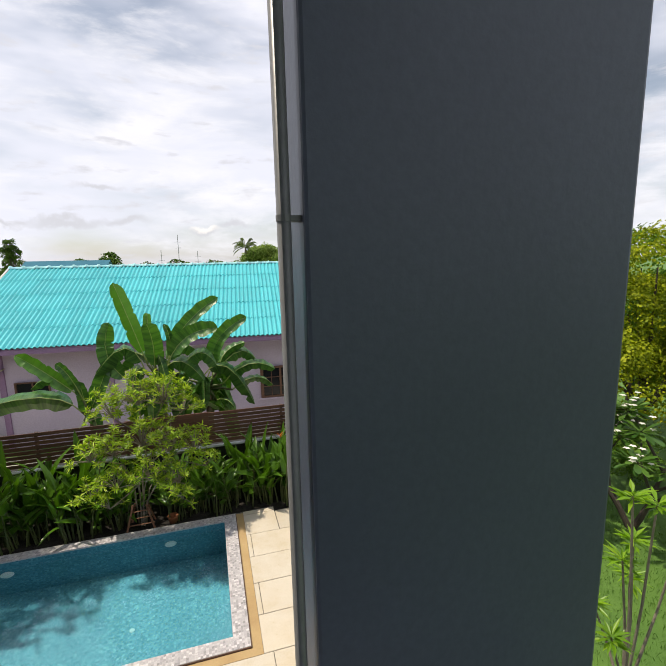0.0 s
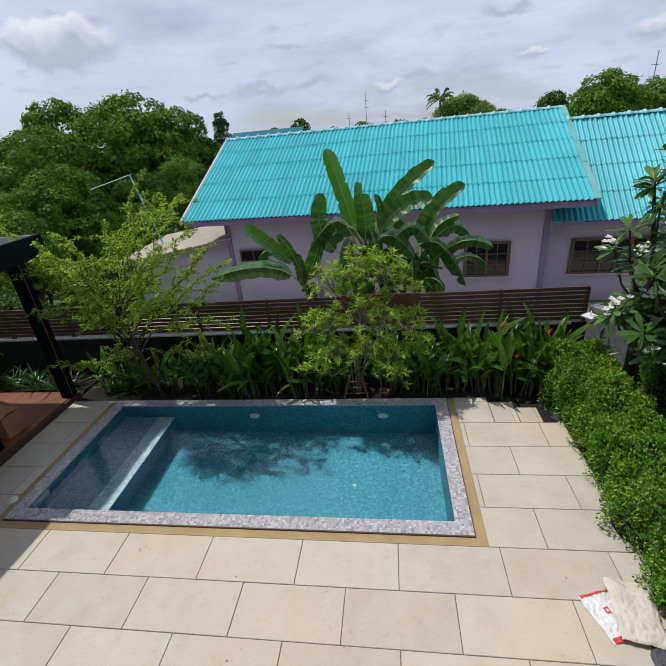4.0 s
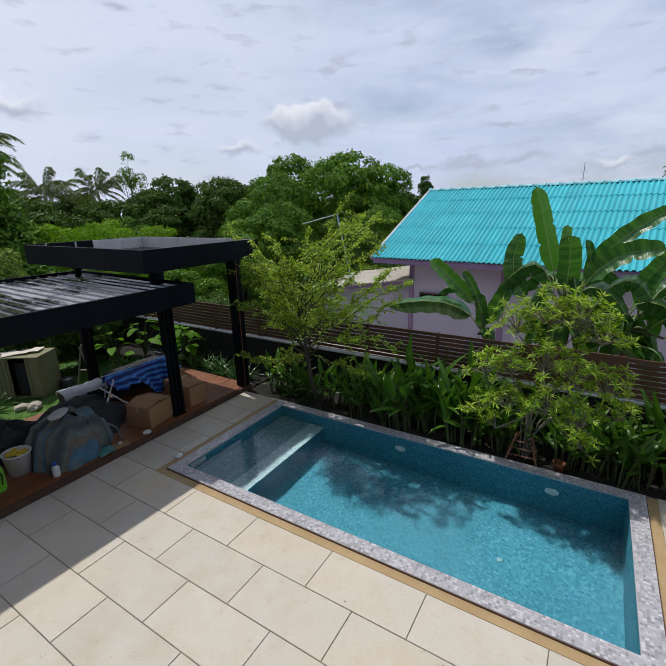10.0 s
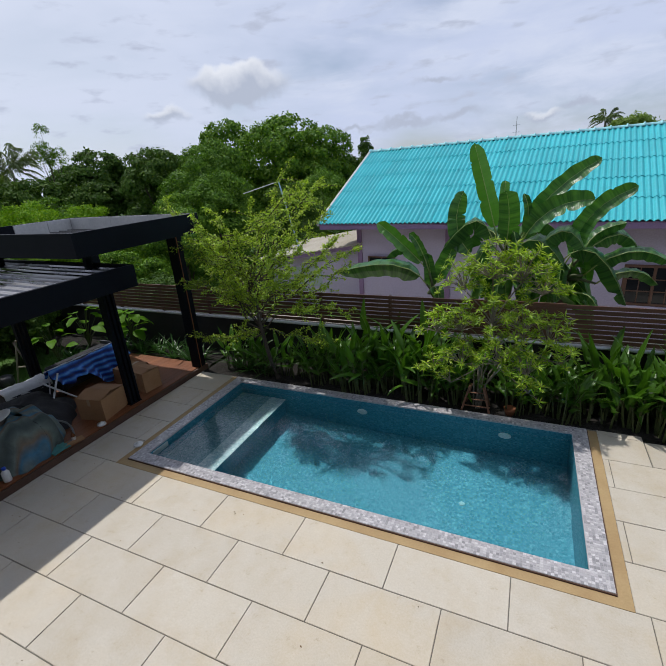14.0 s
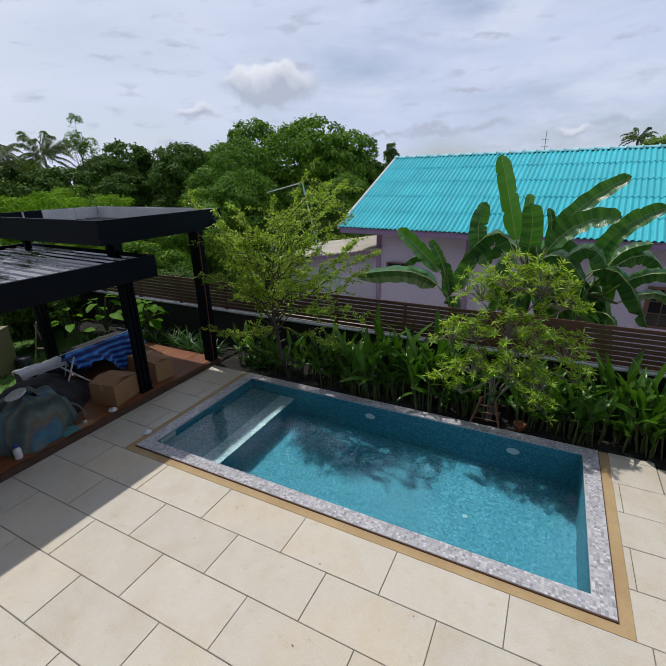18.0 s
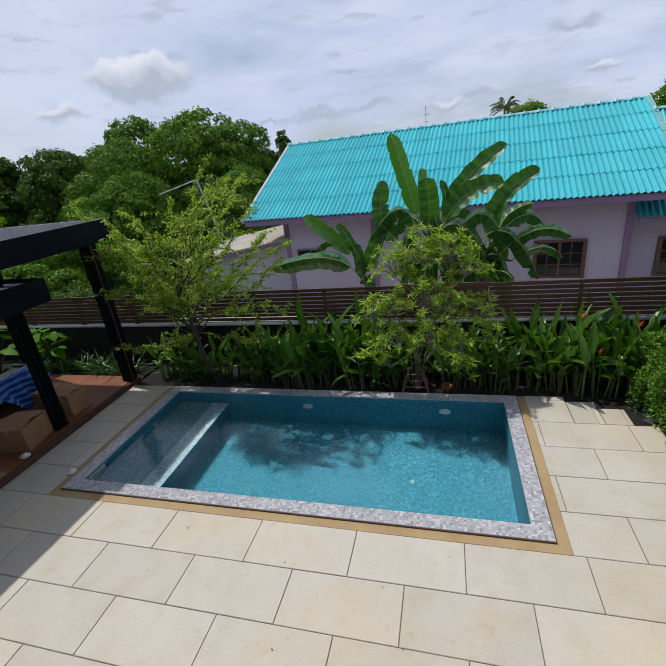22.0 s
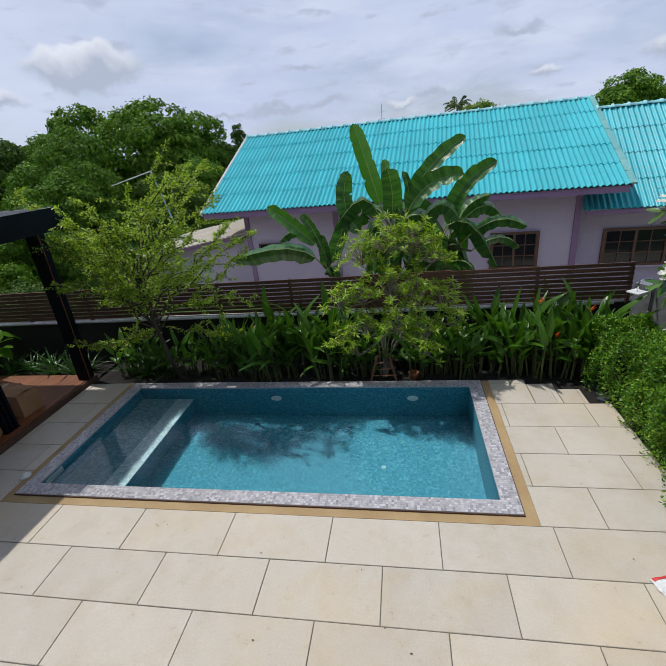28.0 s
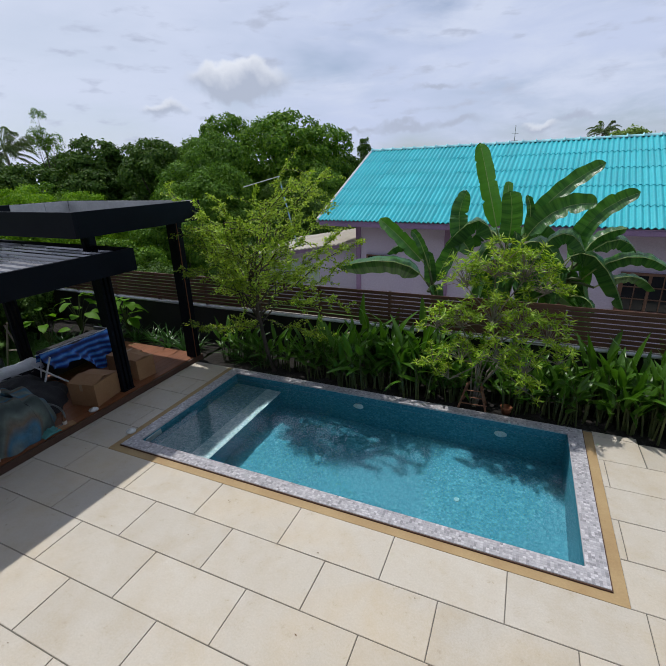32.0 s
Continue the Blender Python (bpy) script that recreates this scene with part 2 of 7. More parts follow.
def mosaic(name, tiles, joint, size, rough=0.8):
    """Small square tiles, each with its own tone, in the plane of the face."""
    n = Nodes(name, rough, 0.0, 0.05)
    v = n.t.nodes.new("ShaderNodeTexVoronoi")
    v.distance, v.inputs["Scale"].default_value, v.inputs["Randomness"].default_value = "CHEBYCHEV", 1.0 / size, 0.12
    n.link(n.coords(), v.inputs["Vector"])
    sep = n.t.nodes.new("ShaderNodeSeparateColor")
    n.link(v.outputs["Color"], sep.inputs[0])
    c = n.ramp(sep.outputs[0], [(i / (len(tiles) - 1), t) for i, t in enumerate(tiles)])
    gap = n.t.nodes.new("ShaderNodeMapRange")
    n.link(v.outputs["Distance"], gap.inputs[0])
    gap.inputs[1].default_value, gap.inputs[2].default_value = 0.40, 0.47
    c = n.mix(gap.outputs[0], c, joint)
    cloud = n.noise(1.2, 4)
    c = n.mix(n.mix(cloud, (0, 0, 0), (0.25, 0.25, 0.25)), c, tuple(0.75 * x for x in tiles[0]))
    patch = n.noise(17.0, 3, 0.6, low=0.44, high=0.60)
    c = n.mix(n.mix(patch, (0, 0, 0), (0.5, 0.5, 0.5)), c, tuple(1.1 * x for x in tiles[0]))
    n.color(c)
    return n.m


def water_mat():
    n = Nodes("pool_water", 0.0)
    n.b.inputs["Transmission Weight"].default_value, n.b.inputs["IOR"].default_value = 1.0, 1.33
    n.color((0.86, 0.97, 0.98))
    n.bump(n.noise(5.5, 3, 0.5), 0.10, 0.02)
    return n.m


def banana_mat():
    n = Nodes("banana_leaf", 0.32, 0.0, 0.5)
    # cross-ribs run out from the midrib, in the leaf's own frame
    tc = n.t.nodes.new("ShaderNodeTexCoord")

    def ribs_at(scale, low, high):
        mp, nz, rg = n.t.nodes.new("ShaderNodeMapping"), n.t.nodes.new("ShaderNodeTexNoise"), n.t.nodes.new("ShaderNodeMapRange")
        mp.inputs["Scale"].default_value = scale
        n.link(tc.outputs["UV"], mp.inputs[0])
        nz.inputs["Scale"].default_value, nz.inputs["Detail"].default_value = 1.0, 3
        n.link(mp.outputs[0], nz.inputs["Vector"])
        n.link(nz.outputs["Fac"], rg.inputs[0])
        rg.inputs[1].default_value, rg.inputs[2].default_value = low, high
        return rg.outputs[0]

    fine, broad = ribs_at((30.0, 1.2, 0.3), 0.32, 0.68), ribs_at((8.0, 0.7, 0.3), 0.44, 0.60)
    c = n.mix(fine, (0.014, 0.056, 0.016), (0.042, 0.128, 0.030))
    c = n.mix(n.mix(broad, (0, 0, 0), (0.6, 0.6, 0.6)), c, (0.095, 0.215, 0.050))
    # a third of the leaves brighter, as if the sun struck them
    c = n.mix(n.ramp(n.each(), [(0.0, (0, 0, 0)), (0.7, (0.12, 0.12, 0.12)), (1.0, (0.8, 0.8, 0.8))]), c, (0.10, 0.26, 0.028))
    n.color(c)
    n.bump(n.mix(0.5, fine, broad), 0.35, 0.02)
    tr, mx = n.t.nodes.new("ShaderNodeBsdfTranslucent"), n.t.nodes.new("ShaderNodeMixShader")
    n.link(n.mix(1.0, c, (1.5, 1.7, 0.4), "MULTIPLY"), tr.inputs[0])
    mx.inputs[0].default_value = 0.32
    n.link(n.b.outputs[0], mx.inputs[1]); n.link(tr.outputs[0], mx.inputs[2])
    n.link(mx.outputs[0], n.t.nodes["Material Output"].inputs[0])
    return n.m


def striped_cloth(name, stripes, size, stretch, way="X", warp=2.2):
    n = Nodes(name, 0.75)
    w = n.t.nodes.new("ShaderNodeTexWave")
    w.bands_direction = way
    w.inputs["Scale"].default_value, w.inputs["Distortion"].default_value = size, warp
    n.link(n.coords(stretch), w.inputs["Vector"])
    c = n.ramp(w.outputs["Fac"], [(i / (len(stripes) - 1), t) for i, t in enumerate(stripes)])
    n.color(n.mix(n.mix(n.noise(9, 4), (0, 0, 0), (0.4, 0.4, 0.4)), c, tuple(0.4 * v for v in stripes[0])))
    n.bump(n.noise(14, 4), 0.4, 0.02)
    return n.m


def wet_sheet():
    """Coated roof sheet, wet and dry in patches."""
    n = Nodes("dark_metal_sheet", 0.3, 0.85)
    wet = n.noise(0.75, 4, 0.55, (0.7, 1.3, 1), 0.46, 0.53)
    n.color(n.mix(wet, n.mix(n.noise(14, 4), (0.25, 0.25, 0.27), (0.38, 0.38, 0.40)), (0.22, 0.215, 0.22)))
    r = n.t.nodes.new("ShaderNodeMapRange")
    n.link(wet, r.inputs[0])
    r.inputs[3].default_value, r.inputs[4].default_value = 0.42, 0.05
    n.link(r.outputs[0], n.b.inputs["Roughness"])
    return n.m


M_SLAB = stone_slab()
M_GROUT = surface("grey_grout", (0.13, 0.12, 0.10), (0.18, 0.165, 0.14), 60, 3, 0.9)
M_BORDER = surface("ochre_border", (0.33, 0.215, 0.095), (0.41, 0.29, 0.14), 40, 2.5, 0.7)
M_COPING = None
# dark brown that stands for shade along the coping and the deck edge
M_EDGE = surface("dark_brown_shade_edge", (0.07, 0.035, 0.022), (0.11, 0.055, 0.035), 30, 3, 0.7)
M_POOL = mosaic("teal_mosaic", [(0.028, 0.150, 0.205), (0.046, 0.20, 0.265), (0.058, 0.232, 0.30), (0.070, 0.258, 0.327), (0.105, 0.31, 0.375)], (0.060, 0.230, 0.295), 0.034)
M_WATER = water_mat()
M_SHELF = mosaic("grey_teal_mosaic", [(0.10, 0.20, 0.23), (0.16, 0.29, 0.32), (0.21, 0.35, 0.38), (0.30, 0.44, 0.46)], (0.18, 0.31, 0.34), 0.034)
M_PALE = mosaic("pale_mosaic", [(0.26, 0.38, 0.40), (0.38, 0.50, 0.51), (0.52, 0.62, 0.62)], (0.36, 0.46, 0.47), 0.042)
M_DECK = surface("red_brown_decking", (0.175, 0.056, 0.017), (0.23, 0.078, 0.024), 40, 1.5, 0.55, stretch=(8, 1, 1), each=0.12)
M_STEEL = surface("charcoal_painted_steel", (0.004, 0.0052, 0.0085), (0.007, 0.0085, 0.013), 50, 2, 0.5, bump=0.03, spec=0.08)
M_SHEET = wet_sheet()
M_LINING = surface("pale_grey_flashing", (0.38, 0.38, 0.37), (0.50, 0.50, 0.48), 20, 2, 0.6)
M_FENCE = surface("brown_fence_slat", (0.075, 0.030, 0.017), (0.115, 0.048, 0.026), 50, 2, 0.55, stretch=(0.6, 6, 6), each=0.18)
M_FENCEPOST = surface("dark_fence_post", (0.045, 0.02, 0.013), (0.06, 0.03, 0.02), 40, 2, 0.6)
M_DARKWALL = surface("dark_retaining_wall", (0.012, 0.012, 0.013), (0.024, 0.023, 0.022), 20, 1.5, 0.85)
M_WHITEPIPE = surface("grey_white_pipe", (0.55, 0.56, 0.58), (0.65, 0.66, 0.68), 30, 2, 0.45)
M_LILAC = surface("lilac_plaster", (0.47, 0.42, 0.56), (0.54, 0.485, 0.62), 25, 0.7, 0.85, bump=0.2)
M_LILACDARK = surface("purple_trim_paint", (0.24, 0.15, 0.28), (0.30, 0.20, 0.34), 30, 1.5, 0.75)
M_TEAL = surface("turquoise_roof_tile", (0.026, 0.385, 0.435), (0.044, 0.465, 0.515), 12, 0.6, 0.42, bump=0.03, spec=0.5, each=0.07)
M_TEALWORN = surface("weathered_turquoise_flashing", (0.10, 0.34, 0.33), (0.20, 0.42, 0.40), 14, 2, 0.6)
M_CEMENT = surface("weathered_cement_sheet", (0.42, 0.38, 0.30), (0.54, 0.50, 0.42), 18, 1.2, 0.9, bump=0.3)
M_WINWOOD = surface("brown_window_wood", (0.11, 0.055, 0.036), (0.15, 0.076, 0.05), 40, 3, 0.5, stretch=(1, 1, 0.2))
M_PANE = surface("dark_window_glass", (0.012, 0.014, 0.018), (0.02, 0.022, 0.028), 5, 1, 0.08)
M_CONCRETE = surface("pale_grey_paint", (0.30, 0.30, 0.31), (0.36, 0.36, 0.37), 40, 1, 0.8)
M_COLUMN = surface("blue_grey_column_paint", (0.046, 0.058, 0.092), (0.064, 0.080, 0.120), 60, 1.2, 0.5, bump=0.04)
M_CONDUIT = surface("grey_conduit", (0.125, 0.13, 0.135), (0.16, 0.165, 0.17), 60, 2, 0.4, bump=0.03)
M_GRASS = surface("lawn_soil", (0.05, 0.125, 0.016), (0.085, 0.18, 0.024), 60, 0.7, 0.9, bump=0.5)
# near-black: the shade under the plants is put into the soil's colour
M_SHADESOIL = surface("shade_dark_soil", (0.008, 0.006, 0.004), (0.018, 0.014, 0.010), 30, 3, 0.95, bump=0.6, dist=0.03)
M_MOSS = surface("mossy_soil", (0.034, 0.040, 0.012), (0.026, 0.019, 0.012), 40, 1.1, 0.95, bump=0.6, dist=0.02)
M_GRANITE = surface("dark_granite", (0.03, 0.032, 0.036), (0.09, 0.092, 0.10), 160, 12, 0.35)
M_CHROME = surface("chrome", (0.70, 0.70, 0.71), (0.76, 0.76, 0.77), 30, 2, 0.14, metal=1.0, bump=0.0)
M_CARD = surface("brown_cardboard", (0.30, 0.155, 0.07), (0.36, 0.20, 0.095), 35, 3, 0.85, each=0.1)
M_TAPE = surface("tan_tape", (0.34, 0.22, 0.12), (0.38, 0.26, 0.15), 30, 3, 0.35)
M_WHITE = surface("white_plastic", (0.62, 0.62, 0.60), (0.72, 0.72, 0.70), 30, 4, 0.4)
M_PAPER = surface("cream_paper_sack", (0.56, 0.50, 0.42), (0.66, 0.60, 0.52), 12, 4, 0.85, bump=0.5, dist=0.02)
M_RED = surface("red_print", (0.55, 0.03, 0.03), (0.62, 0.05, 0.04), 30, 4, 0.6)
M_BLACKPLASTIC = surface("black_plastic_sheet", (0.055, 0.06, 0.07), (0.19, 0.20, 0.22), 16, 5, 0.20, bump=0.9, dist=0.05)
M_BLACKCLOTH = surface("black_shade_cloth", (0.012, 0.012, 0.014), (0.03, 0.03, 0.034), 40, 4, 0.9, bump=0.5)
M_STRIPE = striped_cloth("blue_striped_cloth", [(0.008, 0.025, 0.12), (0.012, 0.06, 0.36), (0.03, 0.17, 0.66), (0.10, 0.36, 0.82)], 3.0, (0.5, 0.12, 1.0), "Z", 1.6)
M_COVER = striped_cloth("grey_green_cover", [(0.05, 0.07, 0.066), (0.14, 0.18, 0.16), (0.17, 0.125, 0.08), (0.05, 0.17, 0.27), (0.17, 0.21, 0.19)], 1.3, (0.5, 1.0, 0.2))
M_GREENPLASTIC = surface("lime_green_plastic", (0.16, 0.55, 0.03), (0.20, 0.62, 0.05), 30, 4, 0.35)
M_BLUEPLASTIC = surface("blue_plastic", (0.012, 0.06, 0.50), (0.02, 0.09, 0.60), 30, 4, 0.35)
M_PALEBLUE = surface("pale_blue_packaging", (0.22, 0.38, 0.60), (0.40, 0.55, 0.72), 18, 6, 0.4)
M_TEALCLOTH = surface("teal_cloth", (0.05, 0.20, 0.19), (0.09, 0.28, 0.26), 30, 5, 0.9, bump=0.5)
M_YELLOW = surface("yellow_sponge", (0.65, 0.45, 0.03), (0.72, 0.52, 0.05), 40, 5, 0.8)
M_AMBER = surface("amber_glass", (0.10, 0.03, 0.008), (0.14, 0.045, 0.012), 20, 4, 0.1)
M_OLIVE = surface("olive_metal_cabinet", (0.17, 0.16, 0.075), (0.23, 0.215, 0.11), 20, 2, 0.6)
M_STONE = surface("pale_edging_stone", (0.40, 0.36, 0.29), (0.50, 0.46, 0.38), 20, 3, 0.85, each=0.15)
M_BARK = surface("grey_brown_bark", (0.17, 0.145, 0.11), (0.27, 0.235, 0.19), 30, 4, 0.9, bump=0.5)
M_DARKBARK = surface("dark_bark", (0.045, 0.034, 0.025), (0.08, 0.062, 0.045), 25, 4, 0.9, bump=0.5)
M_STAKE = surface("red_brown_stake", (0.20, 0.09, 0.05), (0.27, 0.13, 0.075), 30, 3, 0.8, stretch=(1, 1, 0.3))
M_STEM = surface("green_stem", (0.04, 0.06, 0.015), (0.09, 0.11, 0.030), 18, 3, 0.6, stretch=(1, 1, 0.2))
M_BANSTEM = surface("banana_stem", (0.12, 0.13, 0.045), (0.17, 0.10, 0.05), 14, 2, 0.6, stretch=(1, 1, 0.3))
M_BANANA = banana_mat()
M_MIDRIB = surface("pale_leaf_midrib", (0.24, 0.32, 0.08), (0.32, 0.40, 0.13), 20, 4, 0.45)
# darkest stop paints the shaded gaps, brightest the sunlit leaves
M_HELI = foliage("heliconia_leaf", [(0.016, 0.050, 0.008), (0.075, 0.180, 0.016), (0.22, 0.42, 0.026), (0.50, 0.67, 0.050)], 0.30, 0.34)
M_SHRUB = foliage("narrow_yellow_green_leaf", [(0.13, 0.25, 0.012), (0.24, 0.39, 0.022), (0.37, 0.52, 0.038), (0.54, 0.64, 0.08)], 0.35, 0.40)
M_FEATHER = foliage("fine_olive_leaf", [(0.15, 0.26, 0.024), (0.32, 0.45, 0.042), (0.52, 0.64, 0.075)], 0.45, 0.40)
# darkest stop paints the black shade between the hedge's leaves
M_HEDGE = foliage("hedge_leaf", [(0.022, 0.080, 0.010), (0.075, 0.215, 0.018), (0.17, 0.36, 0.026), (0.38, 0.56, 0.045)], 0.34, 0.28)
M_FRANGI = foliage("frangipani_leaf", [(0.034, 0.092, 0.018), (0.065, 0.150, 0.028), (0.135, 0.25, 0.045)], 0.24, 0.28)
M_PETAL = foliage("white_petal", [(0.75, 0.74, 0.66), (0.82, 0.80, 0.72)], 0.5, 0.2, (1, 1, 0.9))
M_ORANGE = foliage("orange_bract", [(0.70, 0.10, 0.01), (0.80, 0.22, 0.02)], 0.4, 0.2, (1, 1, 1))
M_EAR = foliage("elephant_ear_leaf", [(0.07, 0.18, 0.014), (0.15, 0.32, 0.020), (0.27, 0.45, 0.030)], 0.5, 0.45, gloss=0.12)
M_LILY = foliage("strap_leaf", [(0.03, 0.09, 0.015), (0.05, 0.14, 0.02), (0.09, 0.19, 0.04)], 0.3, 0.3)
M_GREYLEAF = foliage("fine_grey_green_leaf", [(0.12, 0.19, 0.045), (0.19, 0.28, 0.075), (0.28, 0.37, 0.12)], 0.5, 0.5, gloss=0.10)
M_FARLEAF = foliage("mango_leaf", [(0.050, 0.125, 0.012), (0.100, 0.21, 0.018), (0.20, 0.33, 0.030)], 0.45, 0.22, gloss=0.10)
M_FARLIGHT = foliage("acacia_leaf", [(0.050, 0.120, 0.016), (0.100, 0.21, 0.024), (0.185, 0.32, 0.036)], 0.5, 0.22, gloss=0.10)
M_FARDARK = foliage("dark_wood_leaf", [(0.036, 0.082, 0.014), (0.062, 0.125, 0.020), (0.115, 0.19, 0.030)], 0.5, 0.20, gloss=0.10)
M_BRIGHT = foliage("bright_bush_leaf", [(0.10, 0.23, 0.010), (0.17, 0.32, 0.015), (0.28, 0.43, 0.025)], 0.5, 0.34, gloss=0.10)
M_GOLD = foliage("yellow_olive_leaf", [(0.11, 0.15, 0.010), (0.24, 0.30, 0.016), (0.42, 0.44, 0.024)], 0.5, 0.34, gloss=0.10)
M_PALM = foliage("palm_leaflet", [(0.07, 0.115, 0.045), (0.12, 0.17, 0.07), (0.20, 0.26, 0.11)], 0.4, 0.25, gloss=0.14)
M_PALEGLASS = surface("pale_green_panel", (0.36, 0.42, 0.40), (0.44, 0.50, 0.47), 14, 2, 0.5)
M_DRAIN = surface("pale_teal_plastic", (0.16, 0.34, 0.37), (0.20, 0.38, 0.41), 30, 4, 0.6)
M_BLADE = foliage("grass_blade", [(0.05, 0.13, 0.015), (0.08, 0.19, 0.02), (0.12, 0.24, 0.035)], 0.5, 0.3)


def grey_mosaic():
    n = Nodes("grey_coping_tile", 0.3)
    c = n.ramp(n.island(), [(0.0, (0.21, 0.205, 0.215)), (0.25, (0.36, 0.35, 0.365)), (0.7, (0.48, 0.46, 0.475)), (1.0, (0.66, 0.64, 0.65))])
    c = n.mix(n.mix(n.noise(22, 5, 0.7, low=0.42, high=0.62), (0, 0, 0), (0.45, 0.45, 0.45)), c, (0.30, 0.285, 0.29))
    n.color(n.mix(n.mix(n.noise(120, 3), (0, 0, 0), (0.3, 0.3, 0.3)), c, (0.2, 0.19, 0.19)))
    return n.m


M_COPING = grey_mosaic()
M_COPINGBED = surface("coping_joint", (0.40, 0.385, 0.385), (0.46, 0.44, 0.44), 60, 4, 0.85)


# ---- building helpers ----
def part(name, bm, material, parent=None, label="", smooth=False, at=None):
    """Links a bmesh as one mesh object, under a thing or part if there is one."""
    me = bpy.data.meshes.new(name)
    if smooth:
        for f in bm.faces:
            f.smooth = True
    bm.to_mesh(me)
    bm.free()
    me.materials.append(material)
    ob = new(name, me)
    if parent:
        ob.parent = parent
    if at is not None:
        ob.matrix_basis = at
    if label:
        ob["label"] = label
    return ob


def thing(name, at=(0, 0, 0), turn=0.0, label="", category="", group="", kind=""):
    ob = new(name)
    ob.empty_display_size = 0.1
    ob.matrix_basis = pose(*at, 0, 0, turn)
    return tagged(ob, label, category, group, kind)


def box(bm, x0, x1, y0, y1, z0, z1, bevel=0.0, m=None):
    r = bmesh.ops.create_cube(bm, size=1.0)
    v = r["verts"]
    mm = Matrix.Translation(((x0 + x1) / 2, (y0 + y1) / 2, (z0 + z1) / 2)) @ Matrix.Diagonal((x1 - x0, y1 - y0, z1 - z0, 1))
    bmesh.ops.transform(bm, matrix=(m @ mm) if m else mm, verts=v)
    if bevel:
        bmesh.ops.bevel(bm, geom=list({e for q in v for e in q.link_edges}), offset=bevel, segments=2, affect="EDGES", profile=0.6)
    return bm


def box_bm(*a, **k):
    return box(bmesh.new(), *a, **k)


def tube(bm, points, radii, sides=8, caps=True):
    """A tube along points; radii: one number or one for each point."""
    pts = [Vector(p) for p in points]
    if isinstance(radii, (int, float)):
        radii = [radii] * len(pts)
    rings = []
    for i, p in enumerate(pts):
        d = (pts[min(i + 1, len(pts) - 1)] - pts[max(i - 1, 0)]).normalized()
        a = d.cross(Vector((0, 0, 1)) if abs(d.z) < 0.95 else Vector((1, 0, 0))).normalized()
        b = d.cross(a)
        rings.append([bm.verts.new(p + radii[i] * (math.cos(2 * math.pi * k / sides) * a + math.sin(2 * math.pi * k / sides) * b)) for k in range(sides)])
    for r, s in zip(rings, rings[1:]):
        for k in range(sides):
            bm.faces.new((r[k], r[(k + 1) % sides], s[(k + 1) % sides], s[k]))
    if caps:
        bm.faces.new(rings[0][::-1]); bm.faces.new(rings[-1])
    return bm


def lathe(bm, profile, sides=20, centre=(0, 0, 0)):
    """A turned body from (radius, height) pairs."""
    c = Vector(centre)
    rings = [[bm.verts.new(c + Vector((r * math.cos(2 * math.pi * k / sides), r * math.sin(2 * math.pi * k / sides), z))) for k in range(sides)] for r, z in profile]
    for r, s in zip(rings, rings[1:]):
        for k in range(sides):
            bm.faces.new((r[k], r[(k + 1) % sides], s[(k + 1) % sides], s[k]))
    bm.faces.new(rings[0][::-1]); bm.faces.new(rings[-1])
    return bm


def grid_bm(fn, nu, nv):
    """A sheet of nu x nv cells, its points given by fn(u, v) with u and v from 0 to 1."""
    bm = bmesh.new()
    vs = [[bm.verts.new(fn(i / nu, j / nv)) for j in range(nv + 1)] for i in range(nu + 1)]
    for i in range(nu):
        for j in range(nv):
            bm.faces.new((vs[i][j], vs[i + 1][j], vs[i + 1][j + 1], vs[i][j + 1]))
    return bm


def thicken(bm, d):
    bmesh.ops.recalc_face_normals(bm, faces=bm.faces)
    bmesh.ops.solidify(bm, geom=bm.faces[:], thickness=d)
    return bm


def raw(name, verts, faces, material, parent=None, label="", smooth=False):
    me = bpy.data.meshes.new(name)
    me.from_pydata(verts, [], faces)
    me.materials.append(material)
    if smooth:
        me.shade_smooth()
    ob = new(name, me)
    if parent:
        ob.parent = parent
    if label:
        ob["label"] = label
    return ob


